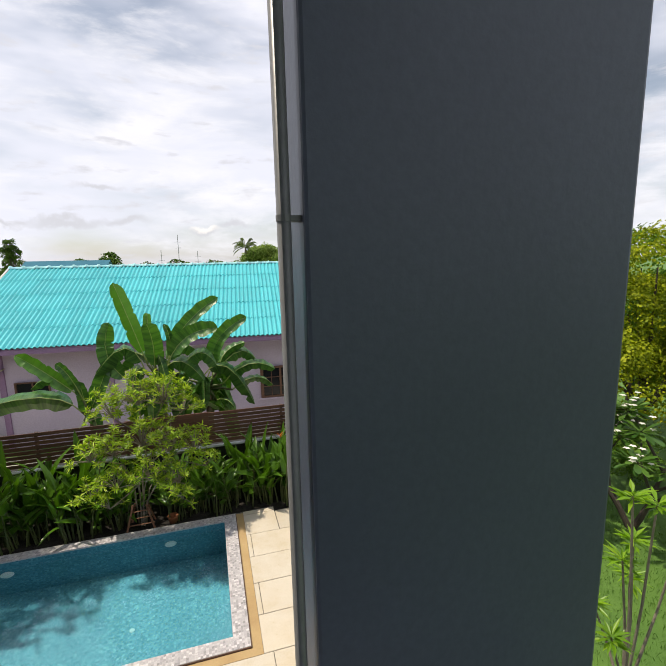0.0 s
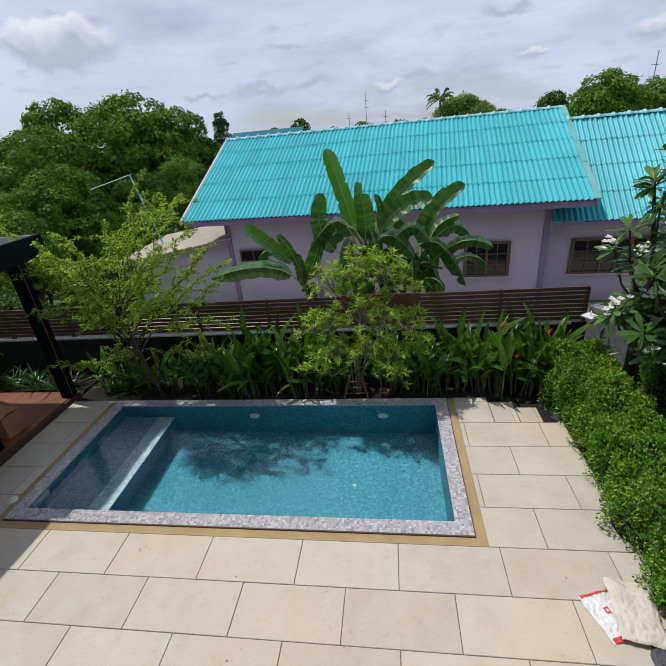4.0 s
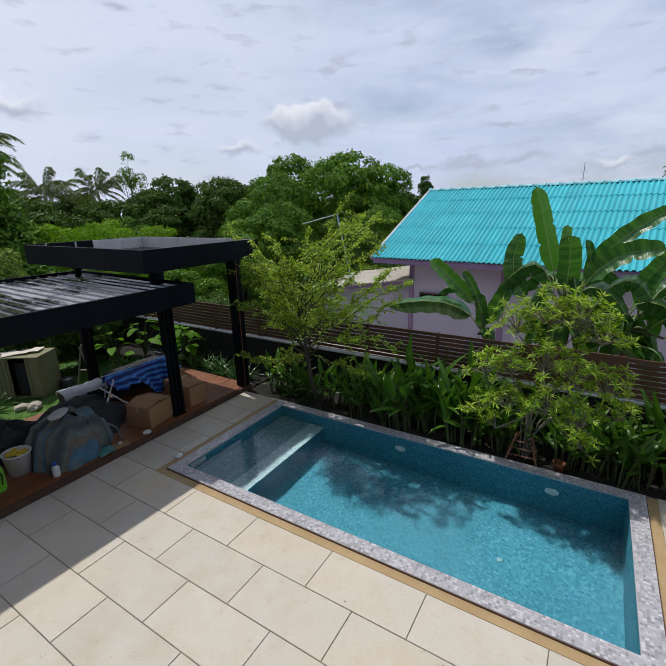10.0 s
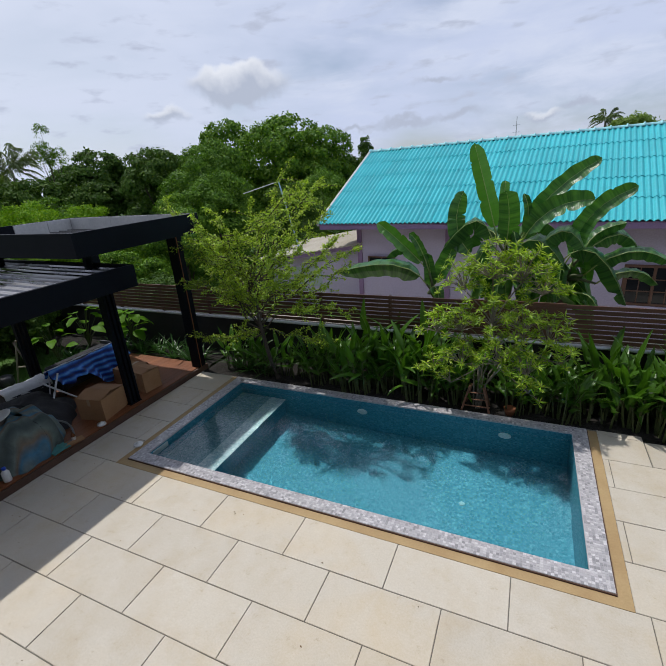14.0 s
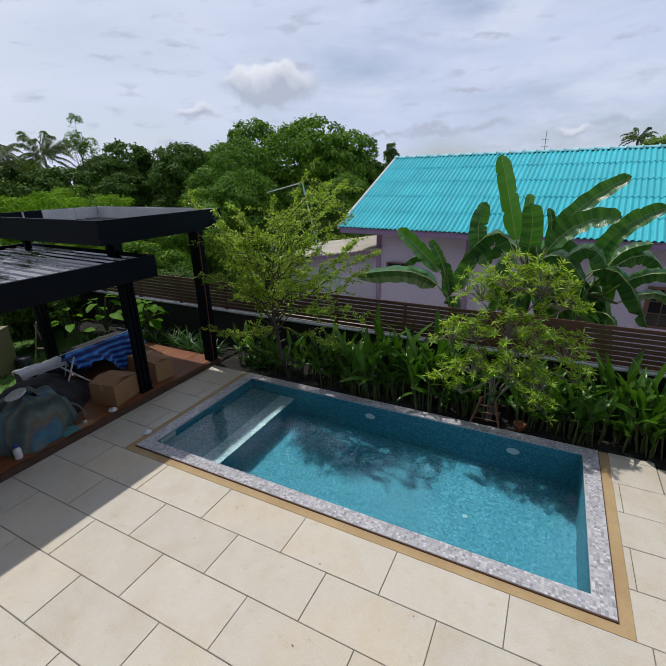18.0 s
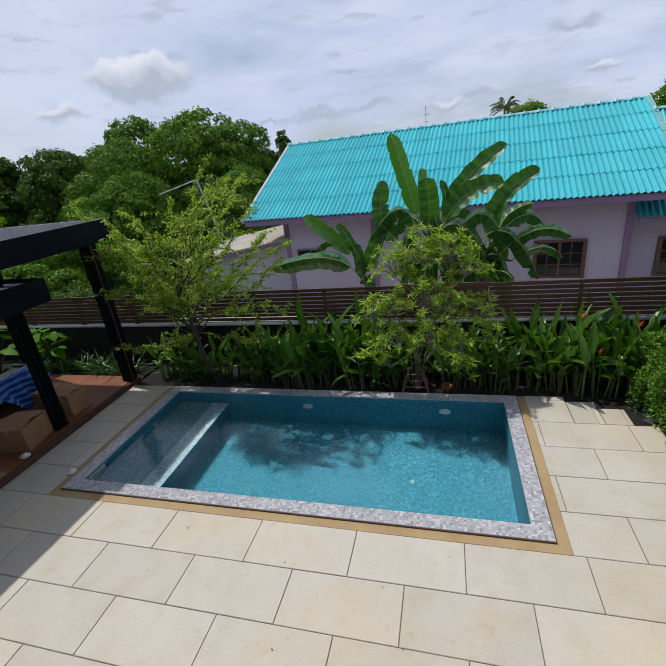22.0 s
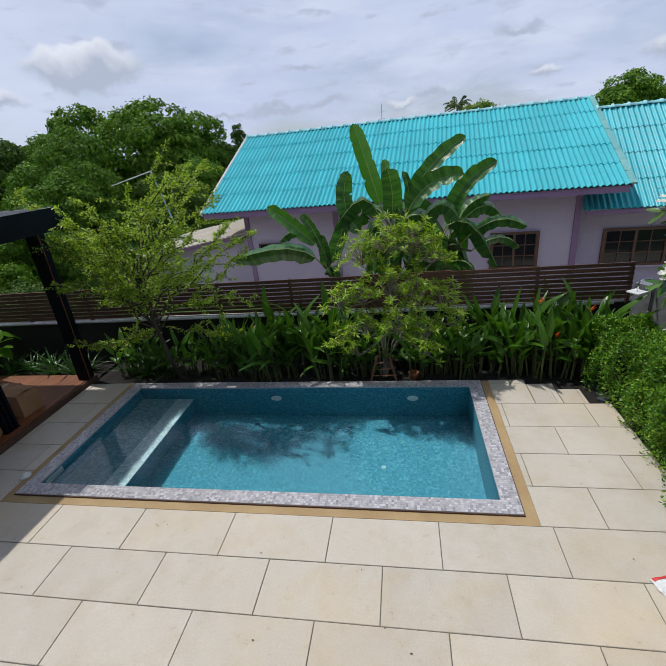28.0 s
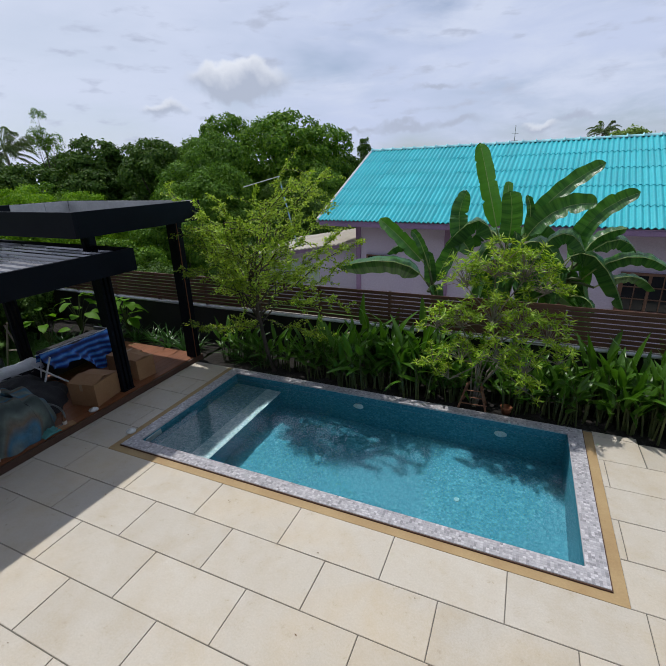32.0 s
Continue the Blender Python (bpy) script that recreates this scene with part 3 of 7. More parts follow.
def leaves(name, P, D, N, L, W, material, parent=None, label="", cup=0.15, paddle=False):
    """Many single folded blades: places P, ways D, facings N, lengths L, widths W."""
    P, D, N = (np.asarray(a, float) for a in (P, D, N))
    L, W = np.asarray(L, float)[:, None], np.asarray(W, float)[:, None]
    D = D / (np.linalg.norm(D, axis=1, keepdims=True) + 1e-9)
    S = np.cross(D, N)
    S /= np.linalg.norm(S, axis=1, keepdims=True) + 1e-9
    U = np.cross(S, D)
    if paddle:
        # round-ended blades, widest beyond the middle, drooping to the tip
        def pt(u, s, h):
            return P + u * L * D + s * W * S + (abs(s) * cup * W - h * L) * U
        V = np.stack([P, pt(0.35, 0.30, 0.0), pt(0.72, 0.5, 0.03), pt(0.95, 0.28, 0.09), pt(1.0, 0.0, 0.10), pt(0.95, -0.28, 0.09), pt(0.72, -0.5, 0.03), pt(0.35, -0.30, 0.0), pt(0.6, 0.0, 0.0)], 1).reshape(-1, 3)
        k = 9 * np.arange(len(P))[:, None]
        F = np.concatenate([k + [8, i, (i + 1) % 8] for i in range(8)], 1).reshape(-1, 3)
    mid = P + 0.5 * L * D
    if not paddle:
        V = np.stack([P, mid + 0.5 * W * S + cup * W * U, P + L * D - 0.12 * L * U, mid - 0.5 * W * S + cup * W * U], 1).reshape(-1, 3)
        k = 4 * np.arange(len(P))[:, None]
        F = np.concatenate([k + [0, 1, 2], k + [0, 2, 3]], 1).reshape(-1, 3)
    me = bpy.data.meshes.new(name)
    me.vertices.add(len(V)); me.vertices.foreach_set("co", V.ravel())
    me.loops.add(F.size); me.loops.foreach_set("vertex_index", F.ravel().astype(np.int32))
    me.polygons.add(len(F)); me.polygons.foreach_set("loop_start", np.arange(0, F.size, 3, dtype=np.int32))
    me.update(calc_edges=True)
    me.materials.append(material)
    ob = new(name, me)
    if parent:
        ob.parent = parent
    if label:
        ob["label"] = label
    return ob


def unit(rng, n):
    v = rng.normal(size=(n, 3))
    return v / np.linalg.norm(v, axis=1, keepdims=True)


def pieces(name, rects, z, parent, material, bevel=0.004, thick=0.03):
    """Slabs, planks or tiles as single objects; alike sizes share a mesh."""
    made = {}
    for x0, x1, y0, y1 in rects:
        w, h = round(x1 - x0, 3), round(y1 - y0, 3)
        if (w, h) not in made:
            bm = bmesh.new()
            b = bevel
            top = [bm.verts.new((sx * (w / 2 - b), sy * (h / 2 - b), 0)) for sx, sy in ((-1, -1), (1, -1), (1, 1), (-1, 1))]
            rim = [bm.verts.new((sx * w / 2, sy * h / 2, -b)) for sx, sy in ((-1, -1), (1, -1), (1, 1), (-1, 1))]
            low = [bm.verts.new((sx * w / 2, sy * h / 2, -thick)) for sx, sy in ((-1, -1), (1, -1), (1, 1), (-1, 1))]
            bm.faces.new(top)
            for a, c in ((top, rim), (rim, low)):
                for i in range(4):
                    bm.faces.new((c[i], c[(i + 1) % 4], a[(i + 1) % 4], a[i]))
            me = bpy.data.meshes.new(name)
            bm.to_mesh(me); bm.free()
            me.materials.append(material)
            made[(w, h)] = me
        ob = new(name, made[(w, h)])
        ob.parent = parent
        ob.location = ((x0 + x1) / 2, (y0 + y1) / 2, z + random.uniform(-0.0012, 0.0012))

# ---- ground, terrace and pool ----
POOL_X0, POOL_X1, POOL_Y0, POOL_Y1 = -4.46, 2.14, 0.73, 3.69      # outside of the coping
IN_X0, IN_X1, IN_Y0, IN_Y1 = -4.25, 1.93, 0.93, 3.50              # inside of the basin
WATER, FLOOR = -0.055, -1.05
LOW = -1.0                                                          # the neighbour's ground


def sheet(xs, ys, height, skip):
    verts = [(x, y, height(x, y)) for y in ys for x in xs]
    n = len(xs)
    faces = [(j * n + i, j * n + i + 1, (j + 1) * n + i + 1, (j + 1) * n + i)
             for j in range(len(ys) - 1) for i in range(n - 1) if not skip(0.5 * (xs[i] + xs[i + 1]), 0.5 * (ys[j] + ys[j + 1]))]
    return verts, faces


def in_pool(x, y):
    return POOL_X0 + 0.02 < x < POOL_X1 - 0.02 and POOL_Y0 + 0.02 < y < POOL_Y1 - 0.02


gx = [-900, -200, -60, -30, -12, POOL_X0 + 0.03, POOL_X1 - 0.03, 12, 30, 60, 200, 900]
gy = [-900, -200, -30, -8, POOL_Y0 + 0.03, POOL_Y1 - 0.03, 4.93, 4.98, 12, 30, 60, 200, 900]
ground = raw("ground", *sheet(gx, gy, lambda x, y: -0.12 if y < 4.95 else LOW, in_pool), M_GRASS)
tagged(ground, "green lawn and rough grass running to the horizon", "ground", kind="structure")

bed_x = [-5.50, POOL_X0 + 0.03, POOL_X1 - 0.03, 3.95]
bed_y = [-5.6, POOL_Y0 + 0.03, POOL_Y1 - 0.03, 3.74]
bm = bmesh.new()
for i in range(3):
    for j in range(3):
        if (i, j) not in ((1, 1), (2, 1), (2, 2)):
            box(bm, bed_x[i], bed_x[i + 1], bed_y[j], bed_y[j + 1], -0.118, -0.009)
for a, b, c in ((POOL_X1 - 0.03, 2.87, 3.745), (2.87, 3.285, 3.605), (3.285, 3.65, 3.43), (3.65, 3.95, 3.0)):
    box(bm, a, b, POOL_Y0 + 0.03, c, -0.118, -0.009)
terrace = part("pavement", bm, M_GROUT)
tagged(terrace, "pale cream stone slab terrace in running bond", "terrace", kind="structure")

bm = bmesh.new()
for r in ((-4.60, 2.28, 0.60, POOL_Y0 + 0.01), (POOL_X1 - 0.01, 2.28, POOL_Y0 + 0.01, 3.70), (-4.60, POOL_X0 + 0.01, POOL_Y0 + 0.01, 3.70)):
    box(bm, *r, -0.008, -0.002)
tagged(part("trim", bm, M_BORDER), "ochre rendered strip round the pool coping", "border", kind="structure")

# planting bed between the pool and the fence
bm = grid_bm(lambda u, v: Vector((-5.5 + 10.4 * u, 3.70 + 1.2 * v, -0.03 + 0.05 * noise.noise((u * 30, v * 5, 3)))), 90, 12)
tagged(part("planting_bed", bm, M_SHADESOIL), "soil bed along the fence, plant shade in its dark colour", "soil", kind="structure")
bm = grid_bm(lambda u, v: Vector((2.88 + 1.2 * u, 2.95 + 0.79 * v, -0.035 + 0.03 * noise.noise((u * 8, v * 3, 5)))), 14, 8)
tagged(part("planting_bed", bm, M_SHADESOIL), "soil corner beside the stepped slabs, darkened as if shaded", "soil", kind="structure")
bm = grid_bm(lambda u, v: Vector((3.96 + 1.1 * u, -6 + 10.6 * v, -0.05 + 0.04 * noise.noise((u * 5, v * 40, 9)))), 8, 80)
tagged(part("hedge_bed", bm, M_SHADESOIL), "soil strip beneath the hedge, its shade painted dark", "soil", kind="structure")
bm = grid_bm(lambda u, v: Vector((4.75 + 1.7 * u, 0.9 + 3.6 * v, -0.09 + 0.03 * noise.noise((u * 9, v * 9, 4)))), 24, 24)
tagged(part("tree_bed", bm, M_MOSS), "bare shaded soil beneath the frangipani", "soil", kind="structure")
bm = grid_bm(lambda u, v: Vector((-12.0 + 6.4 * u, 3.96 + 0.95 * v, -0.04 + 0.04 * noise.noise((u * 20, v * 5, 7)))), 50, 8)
tagged(part("planting_bed", bm, M_SHADESOIL), "soil bed behind the timber deck, darkened as if shaded", "soil", kind="structure")

# basin: walls, floor, bench
basin = thing("swimming_pool", label="small rectangular plunge pool lined with teal mosaic", category="pool", kind="structure")
for nm, b in (("pool_wall", (POOL_X0 + 0.03, POOL_X1 - 0.03, POOL_Y0 + 0.03, IN_Y0, FLOOR - 0.1, 0.0)), ("pool_wall", (POOL_X0 + 0.03, POOL_X1 - 0.03, IN_Y1, POOL_Y1 - 0.03, FLOOR - 0.1, 0.0)),
              ("pool_wall", (POOL_X0 + 0.03, IN_X0, IN_Y0, IN_Y1, FLOOR - 0.1, 0.0)), ("pool_wall", (IN_X1, POOL_X1 - 0.03, IN_Y0, IN_Y1, FLOOR - 0.1, 0.0)),
              ("pool_floor", (IN_X0, IN_X1, IN_Y0, IN_Y1, FLOOR - 0.1, FLOOR))):
    part(nm, box_bm(*b), M_POOL, basin)
part("bench", box_bm(IN_X0 + 0.001, -3.225, IN_Y0 + 0.001, IN_Y1 - 0.001, FLOOR + 0.001, -0.432), M_POOL, basin, "shallow entry shelf")
part("shelf_top", box_bm(IN_X0 + 0.002, -3.536, IN_Y0 + 0.002, IN_Y1 - 0.002, -0.431, -0.418), M_SHELF, basin, "grey-teal mosaic shelf surface")
part("nosing", box_bm(-3.535, -3.185, IN_Y0 + 0.002, IN_Y1 - 0.002, -0.431, -0.412, 0.006), M_PALE, basin, "pale mosaic edge strip")
bm = bmesh.new()
for b in ((POOL_X0, POOL_X1, POOL_Y0, IN_Y0), (POOL_X0, POOL_X1, IN_Y1, POOL_Y1), (POOL_X0, IN_X0, IN_Y0, IN_Y1), (IN_X1, POOL_X1, IN_Y0, IN_Y1)):
    box(bm, *b, 0.0, 0.026)
part("coping_bed", bm, M_COPINGBED, basin)
# strip drawn where the coping's shade line runs
bm = bmesh.new()
for b in ((POOL_X0 - 0.012, POOL_X1 + 0.012, POOL_Y0 - 0.012, POOL_Y0 - 0.001), (POOL_X1 + 0.001, POOL_X1 + 0.012, POOL_Y0, POOL_Y1), (POOL_X0 - 0.012, POOL_X0 - 0.001, POOL_Y0, POOL_Y1)):
    box(bm, *b, -0.001, 0.018)
part("coping_edge", bm, M_EDGE, basin, "thin dark brown strip painting the shade line under the coping")
# coping tiles
verts, faces, rng = [], [], np.random.default_rng(5)
step, side = 0.0333, 0.0317
for i in range(int((POOL_X1 - POOL_X0) / step)):
    for j in range(int((POOL_Y1 - POOL_Y0) / step) + 1):
        x, y = POOL_X0 + 0.004 + i * step, POOL_Y0 + 0.004 + j * step
        if IN_X0 - 0.02 < x < IN_X1 - 0.008 and IN_Y0 - 0.02 < y < IN_Y1 - 0.008:
            continue
        if y + side > POOL_Y1 + 0.005:
            continue
        k, z = len(verts), 0.0275 + rng.uniform(-0.0004, 0.0004)
        e = 0.001
        verts += [(x, y, 0.02), (x + side, y, 0.02), (x + side, y + side, 0.02), (x, y + side, 0.02),
                  (x + e, y + e, z), (x + side - e, y + e, z), (x + side - e, y + side - e, z), (x + e, y + side - e, z)]
        faces += [(k + 4, k + 5, k + 6, k + 7)] + [(k + a, k + (a + 1) % 4, k + 4 + (a + 1) % 4, k + 4 + a) for a in range(4)]
tagged(raw("coping_tiles", verts, faces, M_COPING, basin, "mottled grey mosaic coping"), kind="stuff")
# underwater lamps, drain, inlet
for x in (-1.52, 0.98):
    bm = lathe(bmesh.new(), [(0.10, 0.0), (0.10, 0.012), (0.085, 0.022), (0.05, 0.028)], 24)
    part("pool_light", bm, M_WHITE, basin, "round white underwater lamp", True, pose(x, IN_Y1 - 0.001, -0.36, 90, 0, 0))
part("drain_cover", lathe(bmesh.new(), [(0.038, 0.0), (0.038, 0.005), (0.03, 0.008), (0.012, 0.008)], 24), M_DRAIN, basin, "pale floor drain cover", True, pose(0.50, 2.20, FLOOR, 0, 0, 0))
part("skimmer", box_bm(IN_X0 - 0.002, IN_X0 + 0.012, 1.02, 1.34, -0.16, -0.02, 0.005), M_PALEGLASS, basin, "white skimmer mouth")
water = grid_bm(lambda u, v: Vector((IN_X0 + (IN_X1 - IN_X0) * u, IN_Y0 + (IN_Y1 - IN_Y0) * v, WATER)), 1, 1)
water = part("water", water, M_WATER)
water.visible_shadow = False
tagged(water, "clear still blue-green pool water", "water", kind="structure")

# retaining wall, fence
FENCE_Y, FENCE_X0, FENCE_X1, FENCE_TOP, FENCE_LOW = 4.90, -22.0, 4.86, 1.67, 1.00
tagged(part("wall_back", box_bm(FENCE_X0, 9.0, 4.93, 5.06, -1.3, 0.92), M_DARKWALL), "dark low boundary wall beneath the fence", "wall", kind="structure")
tagged(part("pipe", tube(bmesh.new(), [(FENCE_X0, 4.86, 0.925), (4.6, 4.86, 0.935)], 0.032, 10), M_WHITEPIPE, smooth=True), "pale grey pipe along the foot of the fence", "pipe", kind="structure")
fence = thing("fence", label="brown horizontal slat privacy fence on a low wall", category="fence", kind="structure")
slats, z = [], FENCE_LOW
while z < FENCE_TOP - 0.05:
    slats.append(z); z += 0.085
bays = [FENCE_X1 - 1.55 * k for k in range(18)]
for k, x1 in enumerate(bays[:-1]):
    x0 = bays[k + 1]
    part("fence_post", box_bm(x1 - 0.05, x1, FENCE_Y - 0.01, FENCE_Y + 0.06, 0.90, FENCE_TOP - 0.015), M_FENCEPOST, fence)
me = None
for k, x1 in enumerate(bays[:-1]):
    for z in slats:
        solid = k == 2
        key = 0.083 if solid else 0.066
        ob = part("slat", box_bm(-1.55, 0, -0.012, 0.012, 0, key, 0.002), M_FENCE, fence) if k in (0, 2, 3) and z == slats[0] else new("slat", me)
        me = ob.data
        ob.parent = fence
        ob.location = (x1, FENCE_Y - 0.02 + random.uniform(-0.002, 0.002), z)

# reflector hidden by the fence, added to brighten the lilac wall
tagged(part("yard", box_bm(-9.0, 16.0, 5.3, 10.4, LOW - 0.05, LOW + 0.02), M_CEMENT), "unseen pale concrete strip added to bounce light onto the neighbour's house", "yard", kind="structure")

# ---- the house with the balcony from which the place is seen ----
COL = (2.045, 2.595, -3.417, -3.262)
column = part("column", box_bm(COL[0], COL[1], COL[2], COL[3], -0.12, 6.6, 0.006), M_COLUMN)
tagged(column, "blue-grey painted rectangular balcony column", "column", kind="structure")
conduit = thing("conduit", (2.022, -3.399, 0), label="thin grey conduit clipped to the balcony column", category="pipe")
part("pipe", tube(bmesh.new(), [(0, 0, 0.05), (0, 0, 6.55)], 0.0095, 12), M_CONDUIT, conduit, smooth=True)
for z in (1.2, 3.0, 4.765, 5.9):
    bm = tube(bmesh.new(), [(0, 0, z - 0.004), (0, 0, z + 0.004)], 0.0104, 12)
    box(bm, 0.0, 0.024, -0.004, 0.014, z - 0.004, z + 0.004, 0.001)
    part("clip", bm, M_CONDUIT, conduit, "small saddle clip")
tagged(part("balcony_floor", box_bm(-7, 2.62, -7.5, -3.2, 2.85, 3.05), M_CONCRETE), "grey balcony floor", "floor", kind="structure")
# out of view; column paint here cuts the light bounced onto the column
tagged(part("ceiling", box_bm(-7, 2.62, -7.5, -3.30, 6.6, 6.8), M_COLUMN), "unseen balcony ceiling, dark to keep light off the column", "ceiling", kind="structure")
# added wall, never in view, to darken the column's near face
tagged(part("wall_house", box_bm(-7, 1.98, -4.75, -4.60, -0.12, 6.6), M_COLUMN), "unseen dark wall added behind the balcony to shade the column", "wall", kind="structure")
tagged(part("wall_side", box_bm(-7.2, -7.0, -7.7, -6.2, -0.12, 6.8), M_CONCRETE), "plain side wall of the house", "wall", kind="structure")
tagged(part("wall_front", box_bm(-6.9, 1.90, -4.58, -4.50, -0.12, 2.85), M_COLUMN), "unseen ground floor wall under the balcony, dark to cut bounced light", "wall", kind="structure")

# ---- timber deck and pergolas ----
DX0, DX1, DY0, DY1, DZ = -8.35, -5.56, -4.2, 3.93, 0.10
deck = part("deck", box_bm(DX0, DX1, DY0, DY1, -0.12, DZ - 0.026), M_STEEL)
tagged(deck, "raised red-brown timber deck with a timber edge board", "deck", kind="structure")
part("track", box_bm(-7.80, -7.755, DY0 + 0.1, 0.9, DZ, DZ + 0.014, 0.003), M_WHITEPIPE, deck, "pale sliding track")
# board darkened to read as the black shadow gap at the deck's edge
part("edging", box_bm(DX1, DX1 + 0.045, DY0, DY1 + 0.03, -0.118, DZ - 0.004, 0.004), M_EDGE, deck, "timber edge board coloured dark as its shadow gap")


def fascia_frame(owner, x0, x1, y0, y1, z0, z1, t=0.06):
    for r in ((x0, x1, y0, y0 + t), (x0, x1, y1 - t, y1)):
        part("fascia", box_bm(*r, z0, z1, 0.004), M_STEEL, owner)
    for r in ((x0, x0 + t, y0 + t, y1 - t), (x1 - t, x1, y0 + t, y1 - t)):
        part("fascia", box_bm(*r, z0, z1, 0.004), M_STEEL, owner)


def ribbed(owner, x0, x1, y0, y1, z, slope, pitch=0.205):
    """Trapezoid metal sheeting with ribs along x."""
    ys, prof = y0, []
    while ys < y1 - 0.01:
        for d, h in ((0.0, 0), (0.160, 0), (0.168, 0.032), (0.186, 0.032), (0.194, 0)):
            if ys + d < y1:
                prof.append((ys + d, h))
        ys += pitch
    prof.append((y1, 0))
    bm = bmesh.new()
    ends = [[bm.verts.new((x, y, z + h + slope * (x - x0))) for y, h in prof] for x in (x0, x1)]
    for i in range(len(prof) - 1):
        bm.faces.new((ends[0][i], ends[1][i], ends[1][i + 1], ends[0][i + 1]))
    return part("roof_sheet", thicken(bm, 0.003), M_SHEET, owner, "ribbed dark metal sheet")


low = thing("pergola", label="low charcoal steel pergola with ribbed metal roof over the deck", category="pergola")
low.matrix_basis = Matrix.Translation((-4.86, 1.7, 0)) @ Matrix.Rotation(radians(-2.2), 4, "Z") @ Matrix.Translation((4.86, -1.7, 0))
LX0, LX1, LY0, LY1, LZ = -8.75, -4.86, -1.78, 2.02, 2.86
fascia_frame(low, LX0, LX1, LY0, LY1, LZ - 0.36, LZ)
ribbed(low, LX0 + 0.06, LX1 - 0.06, LY0 + 0.06, LY1 - 0.06, LZ - 0.075, -0.004)
for y in (-0.6, 0.3, 1.2):
    part("rafter", box_bm(LX0 + 0.06, LX1 - 0.06, y, y + 0.06, LZ - 0.22, LZ - 0.10), M_STEEL, low)


def slat_post(owner, x, y, z1, n=3, w=0.05, gap=0.035):
    for k in range(n):
        o = (k - (n - 1) / 2) * (w + gap)
        part("post_bar", box_bm(x - 0.05, x + 0.05, y + o - w / 2, y + o + w / 2, DZ, z1, 0.003), M_STEEL, owner)
    part("post_foot", box_bm(x - 0.06, x + 0.06, y - 0.13, y + 0.13, DZ, DZ + 0.012), M_STEEL, owner)


slat_post(low, -5.75, 2.00, LZ - 0.28)
slat_post(low, -8.45, 1.75, LZ - 0.28)
part("post", box_bm(-6.75, -6.55, -1.75, -1.07, DZ, LZ - 0.29, 0.004), M_STEEL, low, "broad dark steel panel post")
part("post_edge", box_bm(-6.549, -6.535, -1.08, -1.065, DZ, LZ - 0.29, 0.002), M_DECK, low, "red-brown edge strip")
part("post", box_bm(-8.6, -8.4, -1.7, -1.5, DZ, LZ - 0.29, 0.004), M_STEEL, low)

high = thing("pergola", label="taller charcoal steel pergola with parapet and ribbed roof", category="pergola")
HX0, HX1, HY0, HY1, HZ = -8.68, -4.92, 1.14, 3.84, 3.49
fascia_frame(high, HX0, HX1, HY0, HY1, HZ - 0.37, HZ)
ribbed(high, HX0 + 0.06, HX1 - 0.06, HY0 + 0.06, HY1 - 0.06, HZ - 0.27, 0.0)
for a, b in ((HX0 + 0.08, -7.3), (-7.29, -6.2), (-6.19, HX1 - 0.08)):
    part("lining", box_bm(a, b, HY1 - 0.085, HY1 - 0.062, HZ - 0.26, HZ - 0.006, 0.003), M_LINING, high, "pale flashing inside the parapet")
for a, b in ((2.5, 3.2), (3.21, HY1 - 0.09)):
    part("lining", box_bm(HX0 + 0.062, HX0 + 0.085, a, b, HZ - 0.26, HZ - 0.006, 0.003), M_LINING, high, "pale flashing inside the parapet")
for y in (1.5, 2.1):
    part("bracket", box_bm(HX0 + 0.062, HX0 + 0.09, y, y + 0.03, HZ - 0.15, HZ - 0.004), M_LINING, high)
part("post", box_bm(-5.74, -5.52, 3.70, 3.90, DZ, HZ - 0.28, 0.004), M_STEEL, high)
part("post_edge", box_bm(-5.518, -5.505, 3.74, 3.755, DZ, HZ - 0.29, 0.001), M_DECK, high, "thin copper-brown seam")
part("post", box_bm(-8.3, -8.1, 3.66, 3.86, DZ, HZ - 0.28, 0.004), M_STEEL, high)
for x, y in ((-5.80, 1.90), (-8.2, 1.84)):
    part("roof_prop", box_bm(x - 0.04, x + 0.04, y - 0.05, y + 0.05, LZ - 0.12, HZ - 0.28, 0.004), M_STEEL, high, "short dark prop between the two roofs")

# ---- the neighbour's house ----
H = Matrix.Translation((-4.28, 11.12, 0)) @ Matrix.Rotation(radians(-5.0), 4, "Z")     # u along the wall, v away from it
EAVE_V, EAVE_Z, RIDGE_V, RIDGE_Z, U0, U1 = -0.90, 2.40, 3.75, 4.69, -1.17, 11.03
house = thing("house", label="single-storey lilac house with a turquoise tiled roof", category="house")
house.matrix_basis = H
SLOPE = math.atan2(RIDGE_Z - EAVE_Z, RIDGE_V - EAVE_V)


